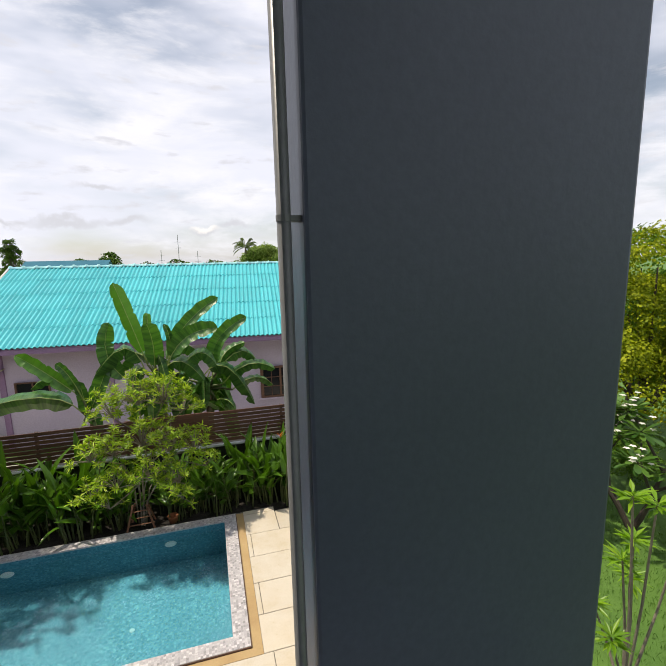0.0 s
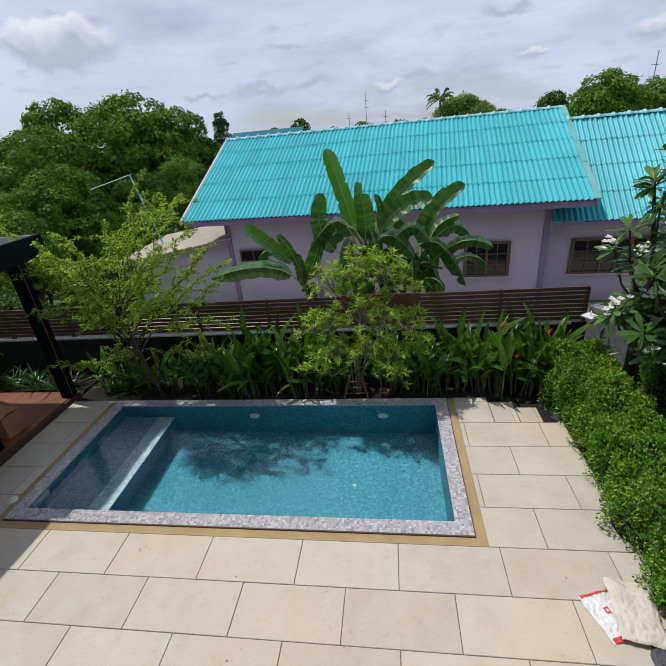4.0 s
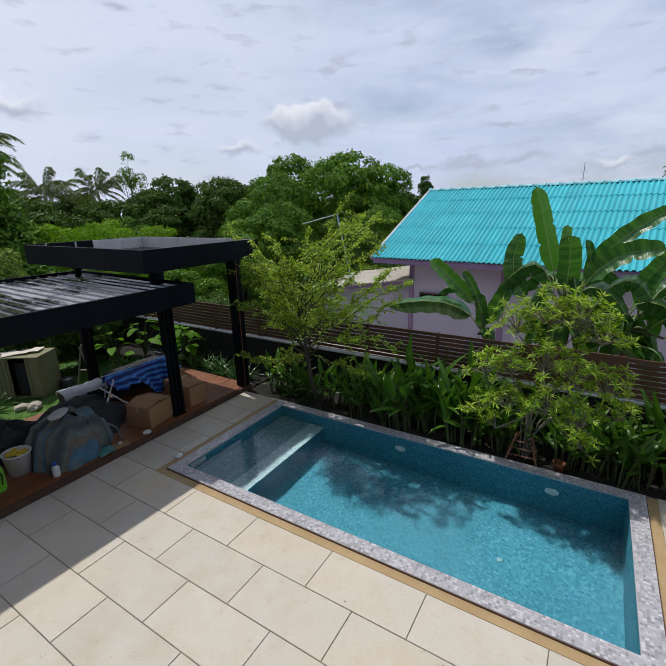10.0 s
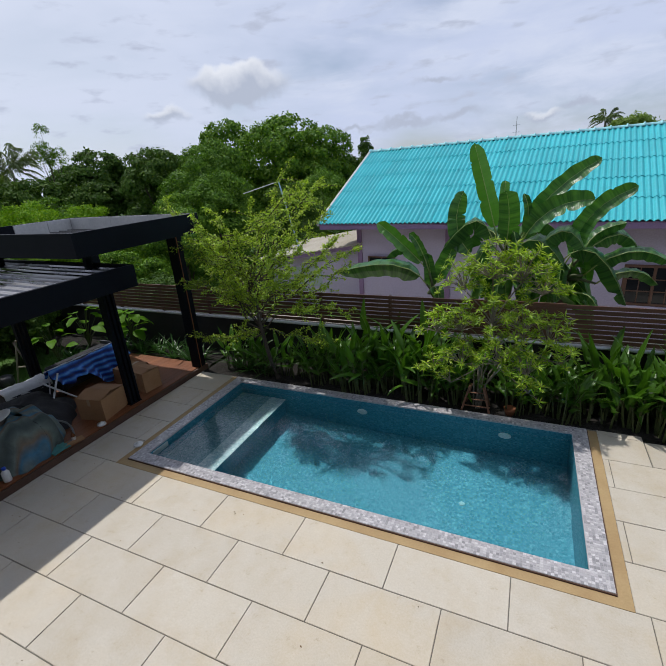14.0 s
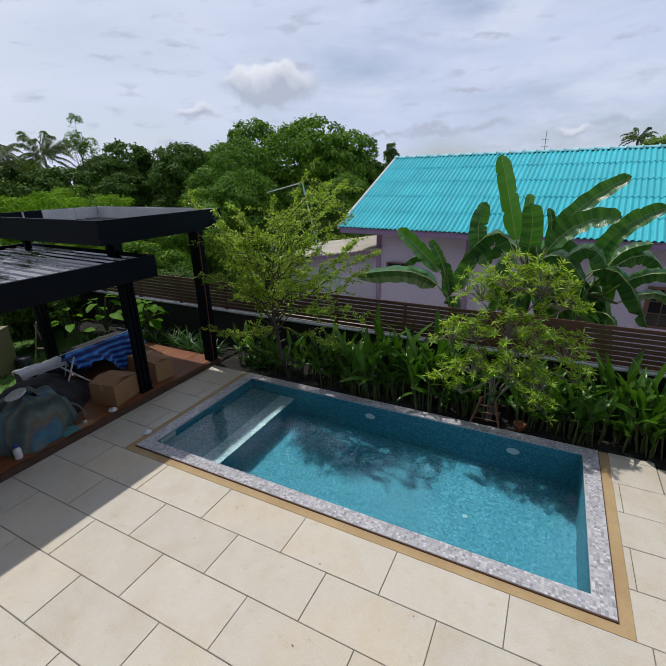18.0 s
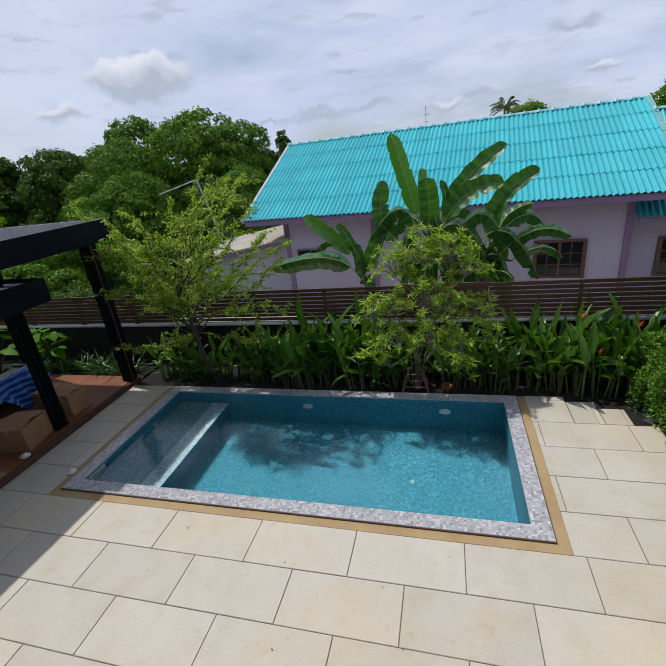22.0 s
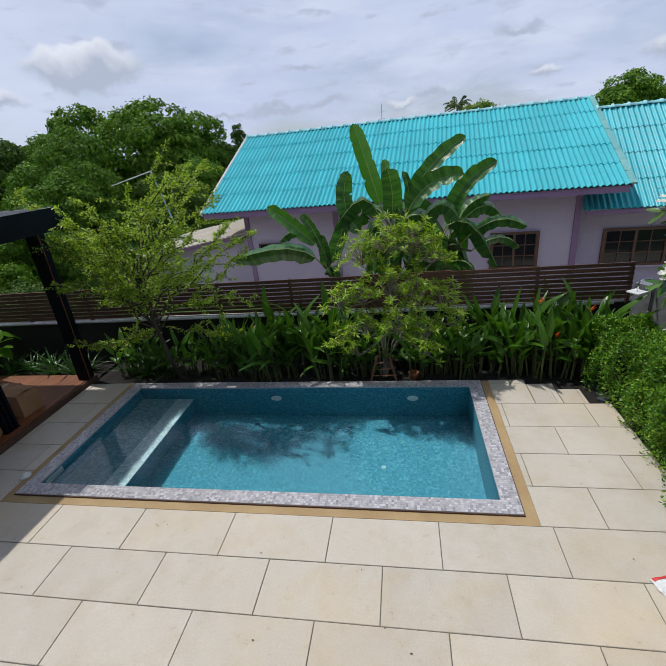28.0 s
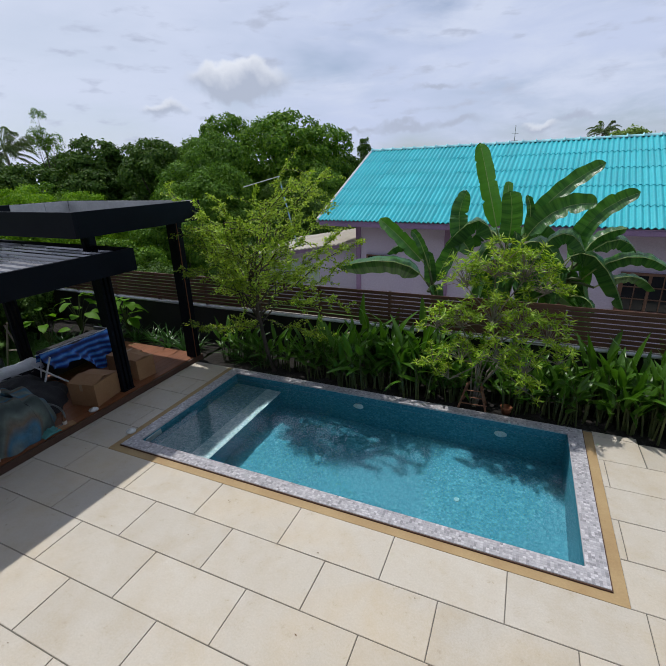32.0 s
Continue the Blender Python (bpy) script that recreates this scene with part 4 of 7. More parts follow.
def window_unit(owner, u0, u1, z0, z1, v, leafs, bars, f=0.07):
    """A timber window standing in the wall's face at v."""
    w = part("window", box_bm(u0, u1, v - 0.03, v + 0.02, z0, z1), M_PANE, owner, "dark window with brown timber frame")
    for r in ((u0 - f, u1 + f, z1, z1 + f), (u0 - f, u1 + f, z0 - f, z0)):
        part("frame", box_bm(r[0], r[1], v - 0.085, v - 0.02, r[2], r[3], 0.006), M_WINWOOD, w)
    n = leafs
    for k in range(n + 1):
        x = u0 + (u1 - u0) * k / n
        part("frame", box_bm(x - f / 2 - (f / 2 if k == 0 else 0), x + f / 2 + (f / 2 if k == n else 0), v - 0.08, v - 0.02, z0, z1, 0.006), M_WINWOOD, w)
    for k in range(n):
        a, b = u0 + (u1 - u0) * k / n + f / 2, u0 + (u1 - u0) * (k + 1) / n - f / 2
        for i in range(1, bars[0]):
            x = a + (b - a) * i / bars[0]
            part("glazing_bar", box_bm(x - 0.012, x + 0.012, v - 0.06, v - 0.025, z0, z1), M_WINWOOD, w)
        for j in range(1, bars[1]):
            z = z0 + (z1 - z0) * j / bars[1]
            part("glazing_bar", box_bm(a, b, v - 0.058, v - 0.027, z - 0.012, z + 0.012), M_WINWOOD, w)
    part("sill", box_bm(u0 - 0.12, u1 + 0.12, v - 0.12, v - 0.02, z0 - f - 0.05, z0 - f, 0.006), M_LILAC, w)
    return w


part("wall", box_bm(-0.05, 10.15, 0, 7.3, LOW, 2.62), M_LILAC, house)
part("wall", box_bm(10.15, 17.5, 0.55, 5.6, LOW, 2.05), M_LILAC, house, "lilac annexe wall")
for u in (-0.05, 3.05, 10.1):
    part("pilaster", box_bm(u - 0.085, u + 0.085, -0.05, 0.02, LOW, 2.56, 0.01), M_LILACDARK, house, "darker purple pilaster")
part("beam", box_bm(0.05, 9.98, -0.03, 0.02, 2.16, 2.34, 0.008), M_LILACDARK, house, "purple band under the eaves")
# gable ends
for u in (0.0, 10.04):
    bm = bmesh.new()
    a = [bm.verts.new((u + du, v, z)) for du in (0, 0.1) for v, z in ((0, 2.6), (7.3, 2.6), (RIDGE_V, RIDGE_Z - 0.12))]
    bm.faces.new(a[:3]); bm.faces.new(a[3:][::-1])
    for i in range(3):
        bm.faces.new((a[i], a[(i + 1) % 3], a[3 + (i + 1) % 3], a[3 + i]))
    part("gable", bm, M_LILAC, house)
part("fascia", box_bm(U0 + 0.05, U1 - 0.03, EAVE_V + 0.03, EAVE_V + 0.07, EAVE_Z - 0.165, EAVE_Z - 0.035, 0.005), M_LILACDARK, house, "purple eaves board")
part("soffit", box_bm(U0 + 0.05, U1 - 0.03, EAVE_V + 0.07, 0.0, EAVE_Z - 0.12, EAVE_Z - 0.10), M_LILACDARK, house)
window_unit(house, 7.85, 9.08, 0.15, 1.12, 0.0, 2, (2, 3))
window_unit(house, 0.31, 1.24, 0.84, 1.17, 0.0, 2, (1, 1), 0.035)
window_unit(house, 11.05, 13.45, 0.0, 0.97, 0.55, 3, (2, 3))
part("fascia", box_bm(10.25, 17.6, 0.55 - 0.83, 0.55 - 0.79, 1.60, 1.715, 0.005), M_LILACDARK, house, "purple eaves board")

TILE_W = 0.4357


def tile_mesh(length, width, waves):
    """One corrugated roof tile, its lower end at the origin, running up along +y."""
    n = 10 * waves
    bm = bmesh.new()
    rows = []
    for y, lift in ((0.0, 0.020), (length + 0.06, 0.002)):
        rows.append([(width * i / n, y, lift + 0.052 * (0.5 - 0.5 * math.cos(2 * math.pi * waves * i / n)) ** 0.8) for i in range(n + 1)])
    top = [[bm.verts.new(p) for p in r] for r in rows]
    edge = [[bm.verts.new((p[0], p[1] + dy, p[2] + dz)) for p in rows[0]] for dy, dz in ((0, 0), (0.002, -0.020))]
    for i in range(n):
        bm.faces.new((top[0][i], top[0][i + 1], top[1][i + 1], top[1][i])).smooth = True
        bm.faces.new((edge[1][i], edge[1][i + 1], edge[0][i + 1], edge[0][i]))
    me = bpy.data.meshes.new("roof_tile")
    bm.to_mesh(me); bm.free()
    me.materials.append(M_TEAL)
    return me


# paler than the tiles: the caps' whitish highlights are put into the colour
M_TEALCAP = surface("highlight_pale_turquoise_ridge", (0.24, 0.60, 0.62), (0.38, 0.70, 0.72), 14, 1.5, 0.3, bump=0.03)


def ridge_cap_mesh():
    bm = bmesh.new()
    rings = []
    for x, g in ((0.0, 1.3), (0.035, 1.3), (0.04, 0.85), (TILE_W, 0.85)):
        ring = []
        for k in range(9):
            a = math.pi * k / 8
            ring.append(bm.verts.new((x, -0.13 * g * math.cos(a), 0.085 * g * math.sin(a) - 0.03)))
        rings.append(ring)
    for r, s in zip(rings, rings[1:]):
        for k in range(8):
            bm.faces.new((r[k], s[k], s[k + 1], r[k + 1]))
    bm.faces.new(rings[0])
    for f in bm.faces:
        f.smooth = True
    me = bpy.data.meshes.new("ridge_cap")
    bm.to_mesh(me); bm.free()
    me.materials.append(M_TEALCAP)
    return me


def tiled_slope(owner, name, u0, u1, ev, ez, rv, rz, rows, tuck=0):
    """Rows of tiles up a slope; tuck: tiles left out at the start of the upper rows, where a higher roof covers them."""
    run, rise = rv - ev, rz - ez
    length, ang = math.hypot(run, rise) / rows, math.degrees(math.atan2(rise, run))
    roof = part(name, box_bm(u0 + 0.03 + tuck * TILE_W, u1 - 0.03, 0.02, length * rows, -0.05, -0.012), M_LILACDARK, owner, "turquoise double-wave tiled roof slope")
    roof.matrix_basis = pose(0, ev, ez, ang, 0, 0)
    me, cap = tile_mesh(length, TILE_W, 3), ridge_cap_mesh()
    n = int(round((u1 - u0) / TILE_W))
    for j in range(rows):
        for i in range(tuck if j > 1 else 0, n):
            ob = new("roof_tile", me)
            ob.parent = roof
            ob.location = (u0 + i * TILE_W, j * length, 0.002 * (i % 2) + random.uniform(0, 0.003))
    for i in range(tuck, n):
        ob = new("ridge_cap", cap)
        ob.parent = roof
        ob.matrix_basis = pose(u0 + i * TILE_W, length * rows, 0.03, -ang, 0, 0)
    return roof


main_roof = tiled_slope(house, "roof", U0, U0 + 28 * TILE_W, EAVE_V, EAVE_Z, RIDGE_V, RIDGE_Z, 5)
annexe_roof = tiled_slope(house, "roof", 10.16, 10.16 + 17 * TILE_W, -0.30, 1.72, 2.95, 4.32, 4, 2)
# back slopes, plain
for nm, u0, u1, rv, rz, z1 in (("roof", U0, U1, RIDGE_V, RIDGE_Z, EAVE_Z), ("roof", 10.95, 17.4, 2.95, 4.32, 2.0)):
    bm = grid_bm(lambda u, v: Vector((u0 + (u1 - u0) * u, rv + 4.6 * v, rz - (rz - z1) * v)), 1, 1)
    part(nm, thicken(bm, 0.03), M_TEAL, house)
L5 = math.hypot(RIDGE_V - EAVE_V, RIDGE_Z - EAVE_Z)
verge = part("verge", box_bm(U1 - 0.01, U1 + 0.02, 0, L5, -0.07, 0.03), M_LILACDARK, house, "purple verge board")
verge.matrix_basis = pose(0, EAVE_V, EAVE_Z, math.degrees(SLOPE), 0, 0)
for k in range(9):
    part("verge_tile", box_bm(U1 - 0.06, U1 + 0.10, L5 * k / 9, L5 * (k + 1) / 9 - 0.01, 0.03, 0.078 + 0.004 * (k % 2), 0.008), M_TEALWORN, verge, "weathered verge tile")
bm = box_bm(U0 - 0.05, U0 + 0.03, 0, L5, -0.06, 0.06, 0.01)
verge = part("verge", bm, M_LINING, house, "pale verge board")
verge.matrix_basis = pose(0, EAVE_V, EAVE_Z, math.degrees(SLOPE), 0, 0)

# lean-to at the house's end
lean = thing("lean_to", label="lilac lean-to with a weathered cement sheet roof", category="outbuilding")
lean.matrix_basis = H


def lean_z(a, v):
    """Height of the lean-to's roof: it rises towards the house and away from the fence."""
    return 0.93 + 0.74 * a ** 1.1 + (0.22 + 0.05 * a) * v


bm = bmesh.new()
ring = [[bm.verts.new((u, v, z)) for u, z in ((-4.3, LOW), (-0.12, LOW), (-0.12, lean_z(0.96, 0.1) - 0.06), (-2.3, lean_z(0.5, 0.1) - 0.06), (-4.3, lean_z(0.08, 0.1) - 0.06))] for v in (0.30, 3.4)]
bm.faces.new(ring[0]); bm.faces.new(ring[1][::-1])
for i in range(5):
    bm.faces.new((ring[0][i], ring[1][i], ring[1][(i + 1) % 5], ring[0][(i + 1) % 5]))
part("wall", bm, M_LILAC, lean)
bm = grid_bm(lambda u, v: Vector((-4.7 + 4.75 * u, -0.15 + 3.6 * v, lean_z(u, v) + 0.022 * math.sin(u * 170) + 0.012 * noise.noise((u * 9, v * 7, 2)))), 160, 6)
part("roof", thicken(bm, 0.03), M_CEMENT, lean, "weathered wavy cement sheets")
for a in (0.05, 0.37, 0.69):
    bm = bmesh.new()
    edge = [[bm.verts.new((-4.7 + 4.75 * s, v, lean_z(s, 0) - d)) for s, d in ((a, 0.05), (a + 0.31, 0.05), (a + 0.31, 0.17), (a, 0.17))] for v in (-0.10, -0.06)]
    bm.faces.new(edge[0]); bm.faces.new(edge[1][::-1])
    for i in range(4):
        bm.faces.new((edge[0][i], edge[1][i], edge[1][(i + 1) % 4], edge[0][(i + 1) % 4]))
    part("fascia", bm, M_LILACDARK, lean)
for a in (-3.2, -2.5):
    part("panel", box_bm(a, a + 0.62, 0.27, 0.31, -0.1, 0.62, 0.01), M_PALEGLASS, lean, "pale translucent wall panel")
aerial = thing("aerial", (-8.6, 13.2, LOW), label="tilted blue-grey aerial pole with a crossbar", category="aerial")
part("pole", tube(bmesh.new(), [(1.35, -0.3, 0.0), (0.0, 0.0, 4.85)], 0.03, 8), M_PALEBLUE, aerial)
part("crossbar", tube(bmesh.new(), [(0.06, 0.0, 4.85), (-1.6, -0.3, 4.45)], 0.018, 6), M_WHITEPIPE, aerial)

# ---- plants ----
def broad_leaf_bm(length, width, droop, fold=0.25, cells=10, tears=0, rng=None, taper=0.55, blunt=False):
    """A long blade along +x from the origin, folded on its midrib and drooping to its tip; tears: notches in its edge."""
    bm = bmesh.new()
    rows = []
    for i in range(cells + 1):
        u = i / cells
        w = width * 0.5 * (math.sin(math.pi * min(1, u * 0.97 + 0.03) ** taper)) ** 0.7
        if blunt:
            w = width * 0.5 * min(1.0, (u + 0.02) / 0.14) ** 0.6 * (max(0.0, 1 - (max(0.0, u - 0.5) / 0.5) ** 3.2)) ** 0.6
        x, z = length * (u - 0.12 * droop * u * u), -droop * length * u * u * 0.6
        cut = [1.0, 1.0]
        if tears and 0 < i < cells:
            cut = [1 - (rng.random() < tears) * rng.uniform(0.2, 0.8), 1 - (rng.random() < tears) * rng.uniform(0.2, 0.8)]
        wav = 0.05 * width * math.sin(9 * u + width * 40)
        rows.append([bm.verts.new((x, w * cut[0], z + fold * w + wav)), bm.verts.new((x, 0.5 * w * cut[0], z + 0.42 * fold * w)), bm.verts.new((x, 0, z)),
                     bm.verts.new((x, -0.5 * w * cut[1], z + 0.42 * fold * w)), bm.verts.new((x, -w * cut[1], z + fold * w - wav))])
    for r, s in zip(rows, rows[1:]):
        for k in range(4):
            bm.faces.new((r[k], s[k], s[k + 1], r[k + 1]))
    return bm


def aim(base, tip, twist=0.0):
    """A pose that lays +x from base to tip, its upper side up."""
    b, t = Vector(base), Vector(tip)
    x = (t - b).normalized()
    y = Vector((0, 0, 1)).cross(x)
    y = y.normalized() if y.length > 0.05 else Vector((0, 1, 0))
    m = Matrix((x, y, x.cross(y))).transposed().to_4x4()
    return Matrix.Translation(b) @ m @ Matrix.Rotation(radians(twist), 4, "X")


def arched_blade(base, knee, tip, width, fold, tears, rng):
    """A banana blade along a bent midrib, its two halves folded, notched where the wind has torn it."""
    base, knee, tip = Vector(base), Vector(knee), Vector(tip)
    tip = tip + 0.10 * (tip - knee)
    knee = 2 * knee - 0.5 * (base + tip)
    bm = bmesh.new()
    uv = bm.loops.layers.uv.new("uv")
    cells, rows, where = 44, [], {}
    length = (knee - base).length + (tip - knee).length
    flat = (tip - base).cross(Vector((0, -1, 0.45)))
    flat = flat.normalized() if flat.length > 0.1 else Vector((1, 0, 0))
    cut = [1.0, 1.0]
    for i in range(cells + 1):
        u = 0.14 + 0.86 * i / cells
        p = base * (1 - u) ** 2 + knee * 2 * u * (1 - u) + tip * u * u
        d = ((knee - base) * (1 - u) + (tip - knee) * u).normalized()
        side = (flat - d * flat.dot(d)).normalized()
        nrm = side.cross(d)
        if nrm.z < 0:
            nrm = -nrm
        g = i / cells
        w = 0.5 * width * min(1.0, (g + 0.02) / 0.16) ** 0.6 * (1 - 0.18 * g) * max(0.0, 1 - (max(0.0, g - 0.72) / 0.28) ** 2.6) ** 0.5
        row = []
        for k, s in enumerate((1, 1, 0, -1, -1)):
            n = 0 if k < 2 else 1
            if rng.random() < tears and 0.1 < g < 0.95:
                cut[n] = rng.uniform(0.35, 0.9)
            else:
                cut[n] += 0.55 * (1 - cut[n])
            o = (1.0 if k in (0, 4) else 0.5) * w * cut[n]
            bend = fold * o * (1.25 if k in (0, 4) else 1.0)
            v = bm.verts.new(p + side * s * o * (1 - 0.25 * fold * fold) + nrm * (bend if s else 0) + Vector((0, 0, 0.012 * math.sin(31 * g + k))) * (s != 0))
            where[v] = (u * length, s * o)
            row.append(v)
        rows.append(row)
    for r, q in zip(rows, rows[1:]):
        for k in range(4):
            f = bm.faces.new((r[k], q[k], q[k + 1], r[k + 1]))
            for l in f.loops:
                l[uv].uv = where[l.vert]
    rib = [base * (1 - u) ** 2 + knee * 2 * u * (1 - u) + tip * u * u for u in (0.0, 0.15, 0.3, 0.5, 0.7, 0.85, 0.98)]
    return bm, rib


def banana_plant(at, height, radius, blades, label):
    """blades: rows of base, knee and tip from the plant's foot, and width."""
    rng = np.random.default_rng(int(abs(at[0]) * 100) + 3)
    plant = thing("banana_plant", at, label=label, category="plant", group="banana clump behind the fence")
    part("stem", tube(bmesh.new(), [(0, 0, 0), (0.03, 0, height * 0.5), (0.02, 0, height)], [radius, radius * 0.85, radius * 0.5], 10), M_BANSTEM, plant, smooth=True)
    for k, (base, knee, tip, width) in enumerate(blades):
        fold = 0.35 if tip[2] > base[2] + 0.7 else (-0.75 if k % 2 else -1.05)
        bm, rib = arched_blade(base, knee, tip, 0.92 * width, fold, 0.012, rng)
        leaf = part("leaf", bm, M_BANANA, plant)
        part("midrib", tube(bmesh.new(), rib, [0.017, 0.013, 0.010, 0.008, 0.006, 0.004, 0.003], 6), M_MIDRIB, leaf, smooth=True)
        crown = Vector((0.02, 0, height - 0.25))
        part("leaf_stalk", tube(bmesh.new(), [crown, 0.5 * (crown + rib[0]) + Vector((0, 0, 0.05)), rib[0]], [0.04, 0.032, 0.024], 6), M_STEM, leaf, smooth=True)
    return plant


BY = 6.2


def heart(seed, count, top, reach):
    """Older leaves that arch out of a clump's heart and hang, mostly to the back and between the stems."""
    q, rows = np.random.default_rng(seed), []
    for k in range(count):
        a, r = 2 * math.pi * k / count + q.uniform(-0.3, 0.3), reach * q.uniform(0.6, 1.0)
        dx, dy = math.cos(a), 0.55 * math.sin(a) + 0.15
        z = top * q.uniform(0.72, 0.98)
        rows.append(((0.12 * dx, 0.12 * dy, z), (0.6 * r * dx, 0.6 * r * dy, z + q.uniform(0.1, 0.4)), (r * dx, r * dy, z - q.uniform(0.3, 0.9)), q.uniform(0.36, 0.5)))
    return rows


banana_plant((0.72, BY, LOW), 3.3, 0.13, [
    ((-0.20, -0.03, 3.50), (-0.48, -0.07, 4.52), (-0.70, -0.10, 5.28), 0.40), ((-0.17, 0.05, 3.90), (-0.15, 0.14, 4.36), (-0.15, 0.20, 4.62), 0.22),
    ((-0.07, -0.12, 3.31), (-0.01, -0.35, 3.97), (-0.08, -0.50, 4.45), 0.46), ((-0.55, 0.0, 3.10), (-1.00, 0.0, 3.74), (-0.91, 0.0, 4.43), 0.44),
    ((-0.24, -0.05, 3.29), (-0.61, -0.14, 3.94), (-1.20, -0.20, 3.42), 0.46), ((0.15, 0.02, 3.50), (0.67, 0.07, 4.35), (1.35, 0.10, 4.88), 0.38),
    ((0.21, -0.05, 3.45), (0.67, -0.14, 4.09), (1.30, -0.20, 4.25), 0.46), ((0.45, -0.08, 3.25), (0.90, -0.21, 3.73), (1.26, -0.30, 3.44), 0.42),
    ((0.06, -0.15, 3.50), (0.10, -0.42, 3.74), (0.25, -0.60, 3.08), 0.32), ((0.14, -0.08, 3.35), (0.53, -0.21, 3.56), (0.95, -0.30, 3.13), 0.48),
    ((0.21, 0.0, 3.50), (0.31, 0.0, 4.01), (0.21, 0.0, 4.37), 0.18), ((-0.18, -0.05, 3.23), (-0.40, -0.14, 3.44), (-0.64, -0.20, 2.76), 0.43),
    ((0.32, 0.02, 3.19), (0.44, 0.07, 3.11), (0.47, 0.10, 2.36), 0.46), ((0.1, 0.2, 3.3), (0.5, 0.5, 3.8), (0.9, 0.7, 3.5), 0.46),
    ((-0.1, 0.2, 3.3), (-0.5, 0.5, 3.7), (-0.9, 0.6, 3.3), 0.44), ((0.0, -0.1, 3.1), (-0.1, -0.3, 2.9), (-0.15, -0.35, 2.2), 0.44)] + heart(5, 9, 3.3, 0.85), "tall banana plant with broad torn green leaves")
banana_plant((1.75, BY + 0.3, LOW), 2.95, 0.12, [
    ((0.15, 0.0, 2.95), (0.32, 0.0, 3.87), (0.97, 0.0, 4.37), 0.42), ((0.32, 0.05, 3.20), (0.52, 0.14, 3.58), (0.94, 0.20, 3.74), 0.32),
    ((-0.08, -0.08, 3.05), (0.49, -0.21, 3.27), (1.04, -0.30, 2.39), 0.50), ((0.35, -0.08, 2.80), (1.0, -0.21, 3.29), (1.57, -0.30, 3.15), 0.36),
    ((0.60, 0.03, 2.62), (1.17, 0.07, 2.88), (1.58, 0.10, 2.64), 0.30), ((0.30, 0.08, 3.15), (0.91, 0.21, 3.55), (1.31, 0.30, 3.09), 0.40),
    ((-0.40, -0.05, 3.0), (-0.35, -0.14, 2.75), (0.23, -0.20, 2.3), 0.47), ((-0.15, 0.05, 2.90), (0.18, 0.14, 2.65), (0.31, 0.20, 2.05), 0.44),
    ((0.20, -0.10, 2.44), (0.46, -0.28, 2.46), (0.61, -0.40, 2.25), 0.24), ((0.12, 0.0, 2.95), (-0.02, 0.0, 2.7), (-0.3, 0.0, 2.1), 0.47),
    ((0.0, 0.2, 2.9), (0.4, 0.4, 3.3), (0.8, 0.5, 2.8), 0.45), ((-0.1, 0.1, 2.9), (-0.5, 0.2, 3.1), (-0.8, 0.2, 2.4), 0.45)] + heart(6, 9, 2.9, 0.95), "banana plant with arching green leaves")
banana_plant((-0.72, BY - 0.1, LOW), 2.55, 0.10, [
    ((-0.12, 0.0, 2.90), (-0.72, 0.0, 3.50), (-1.20, 0.0, 3.90), 0.36), ((-0.10, -0.02, 2.85), (-0.31, -0.07, 3.45), (-0.5, -0.1, 3.69), 0.22),
    ((-0.15, -0.08, 2.62), (-0.85, -0.21, 3.06), (-2.02, -0.30, 2.90), 0.66), ((-0.15, 0.05, 2.95), (-0.67, 0.14, 3.35), (-1.09, 0.20, 3.16), 0.30),
    ((-0.08, 0.0, 2.4), (-0.09, 0.0, 2.89), (-0.17, 0.0, 3.25), 0.30), ((-0.07, 0.03, 2.45), (0.23, 0.07, 3.1), (0.41, 0.1, 3.54), 0.40),
    ((-0.13, -0.05, 2.41), (0.08, -0.14, 2.55), (0.16, -0.2, 1.94), 0.38)], "young banana plant with a low sweeping leaf")


def heliconia(kind, count, height, spread):
    """An upright clump of paddle leaves, set one above the other on tall stalks."""
    rng = np.random.default_rng(40 + kind)
    plant = thing("heliconia_plant", (0, 0, -40), label="upright heliconia with long glossy paddle leaves", category="plant", group="heliconia row behind the pool")
    for k in range(count):
        a, r = rng.uniform(0, 2 * math.pi), rng.uniform(0.02, 0.15)
        x, y = r * math.cos(a), r * math.sin(a)
        h = height * rng.uniform(0.40, 0.80)
        ox, oy = x + 0.10 * math.cos(a), y + 0.10 * math.sin(a)
        part("stalk", tube(bmesh.new(), [(x, y, 0), (0.6 * x + 0.4 * ox, 0.6 * y + 0.4 * oy, 0.6 * h), (ox, oy, h)], [0.017, 0.013, 0.008], 5), M_STEM, plant)
        for q, f in enumerate((1.0, 0.78, 0.60)):
            if q and rng.random() < 0.25 * q:
                continue
            w = a + q * 2.9 + rng.uniform(-0.5, 0.5)
            base = Vector((x + (ox - x) * f * f, y + (oy - y) * f * f, h * f))
            up, droop = (rng.uniform(0.9, 3.4), rng.choice([0.1, 0.3, 0.6])) if q == 0 else (rng.uniform(0.2, 1.7), rng.choice([0.25, 0.6, 1.0]))
            leaf = part("leaf", broad_leaf_bm(rng.uniform(0.38, 0.60) * (1.0 if q == 0 else 0.85), rng.uniform(0.085, 0.14), droop, 0.30, 7), M_HELI, plant)
            leaf.matrix_basis = aim(base, base + Vector((math.cos(w) * spread, math.sin(w) * spread, up)), rng.uniform(-40, 40))
    return plant


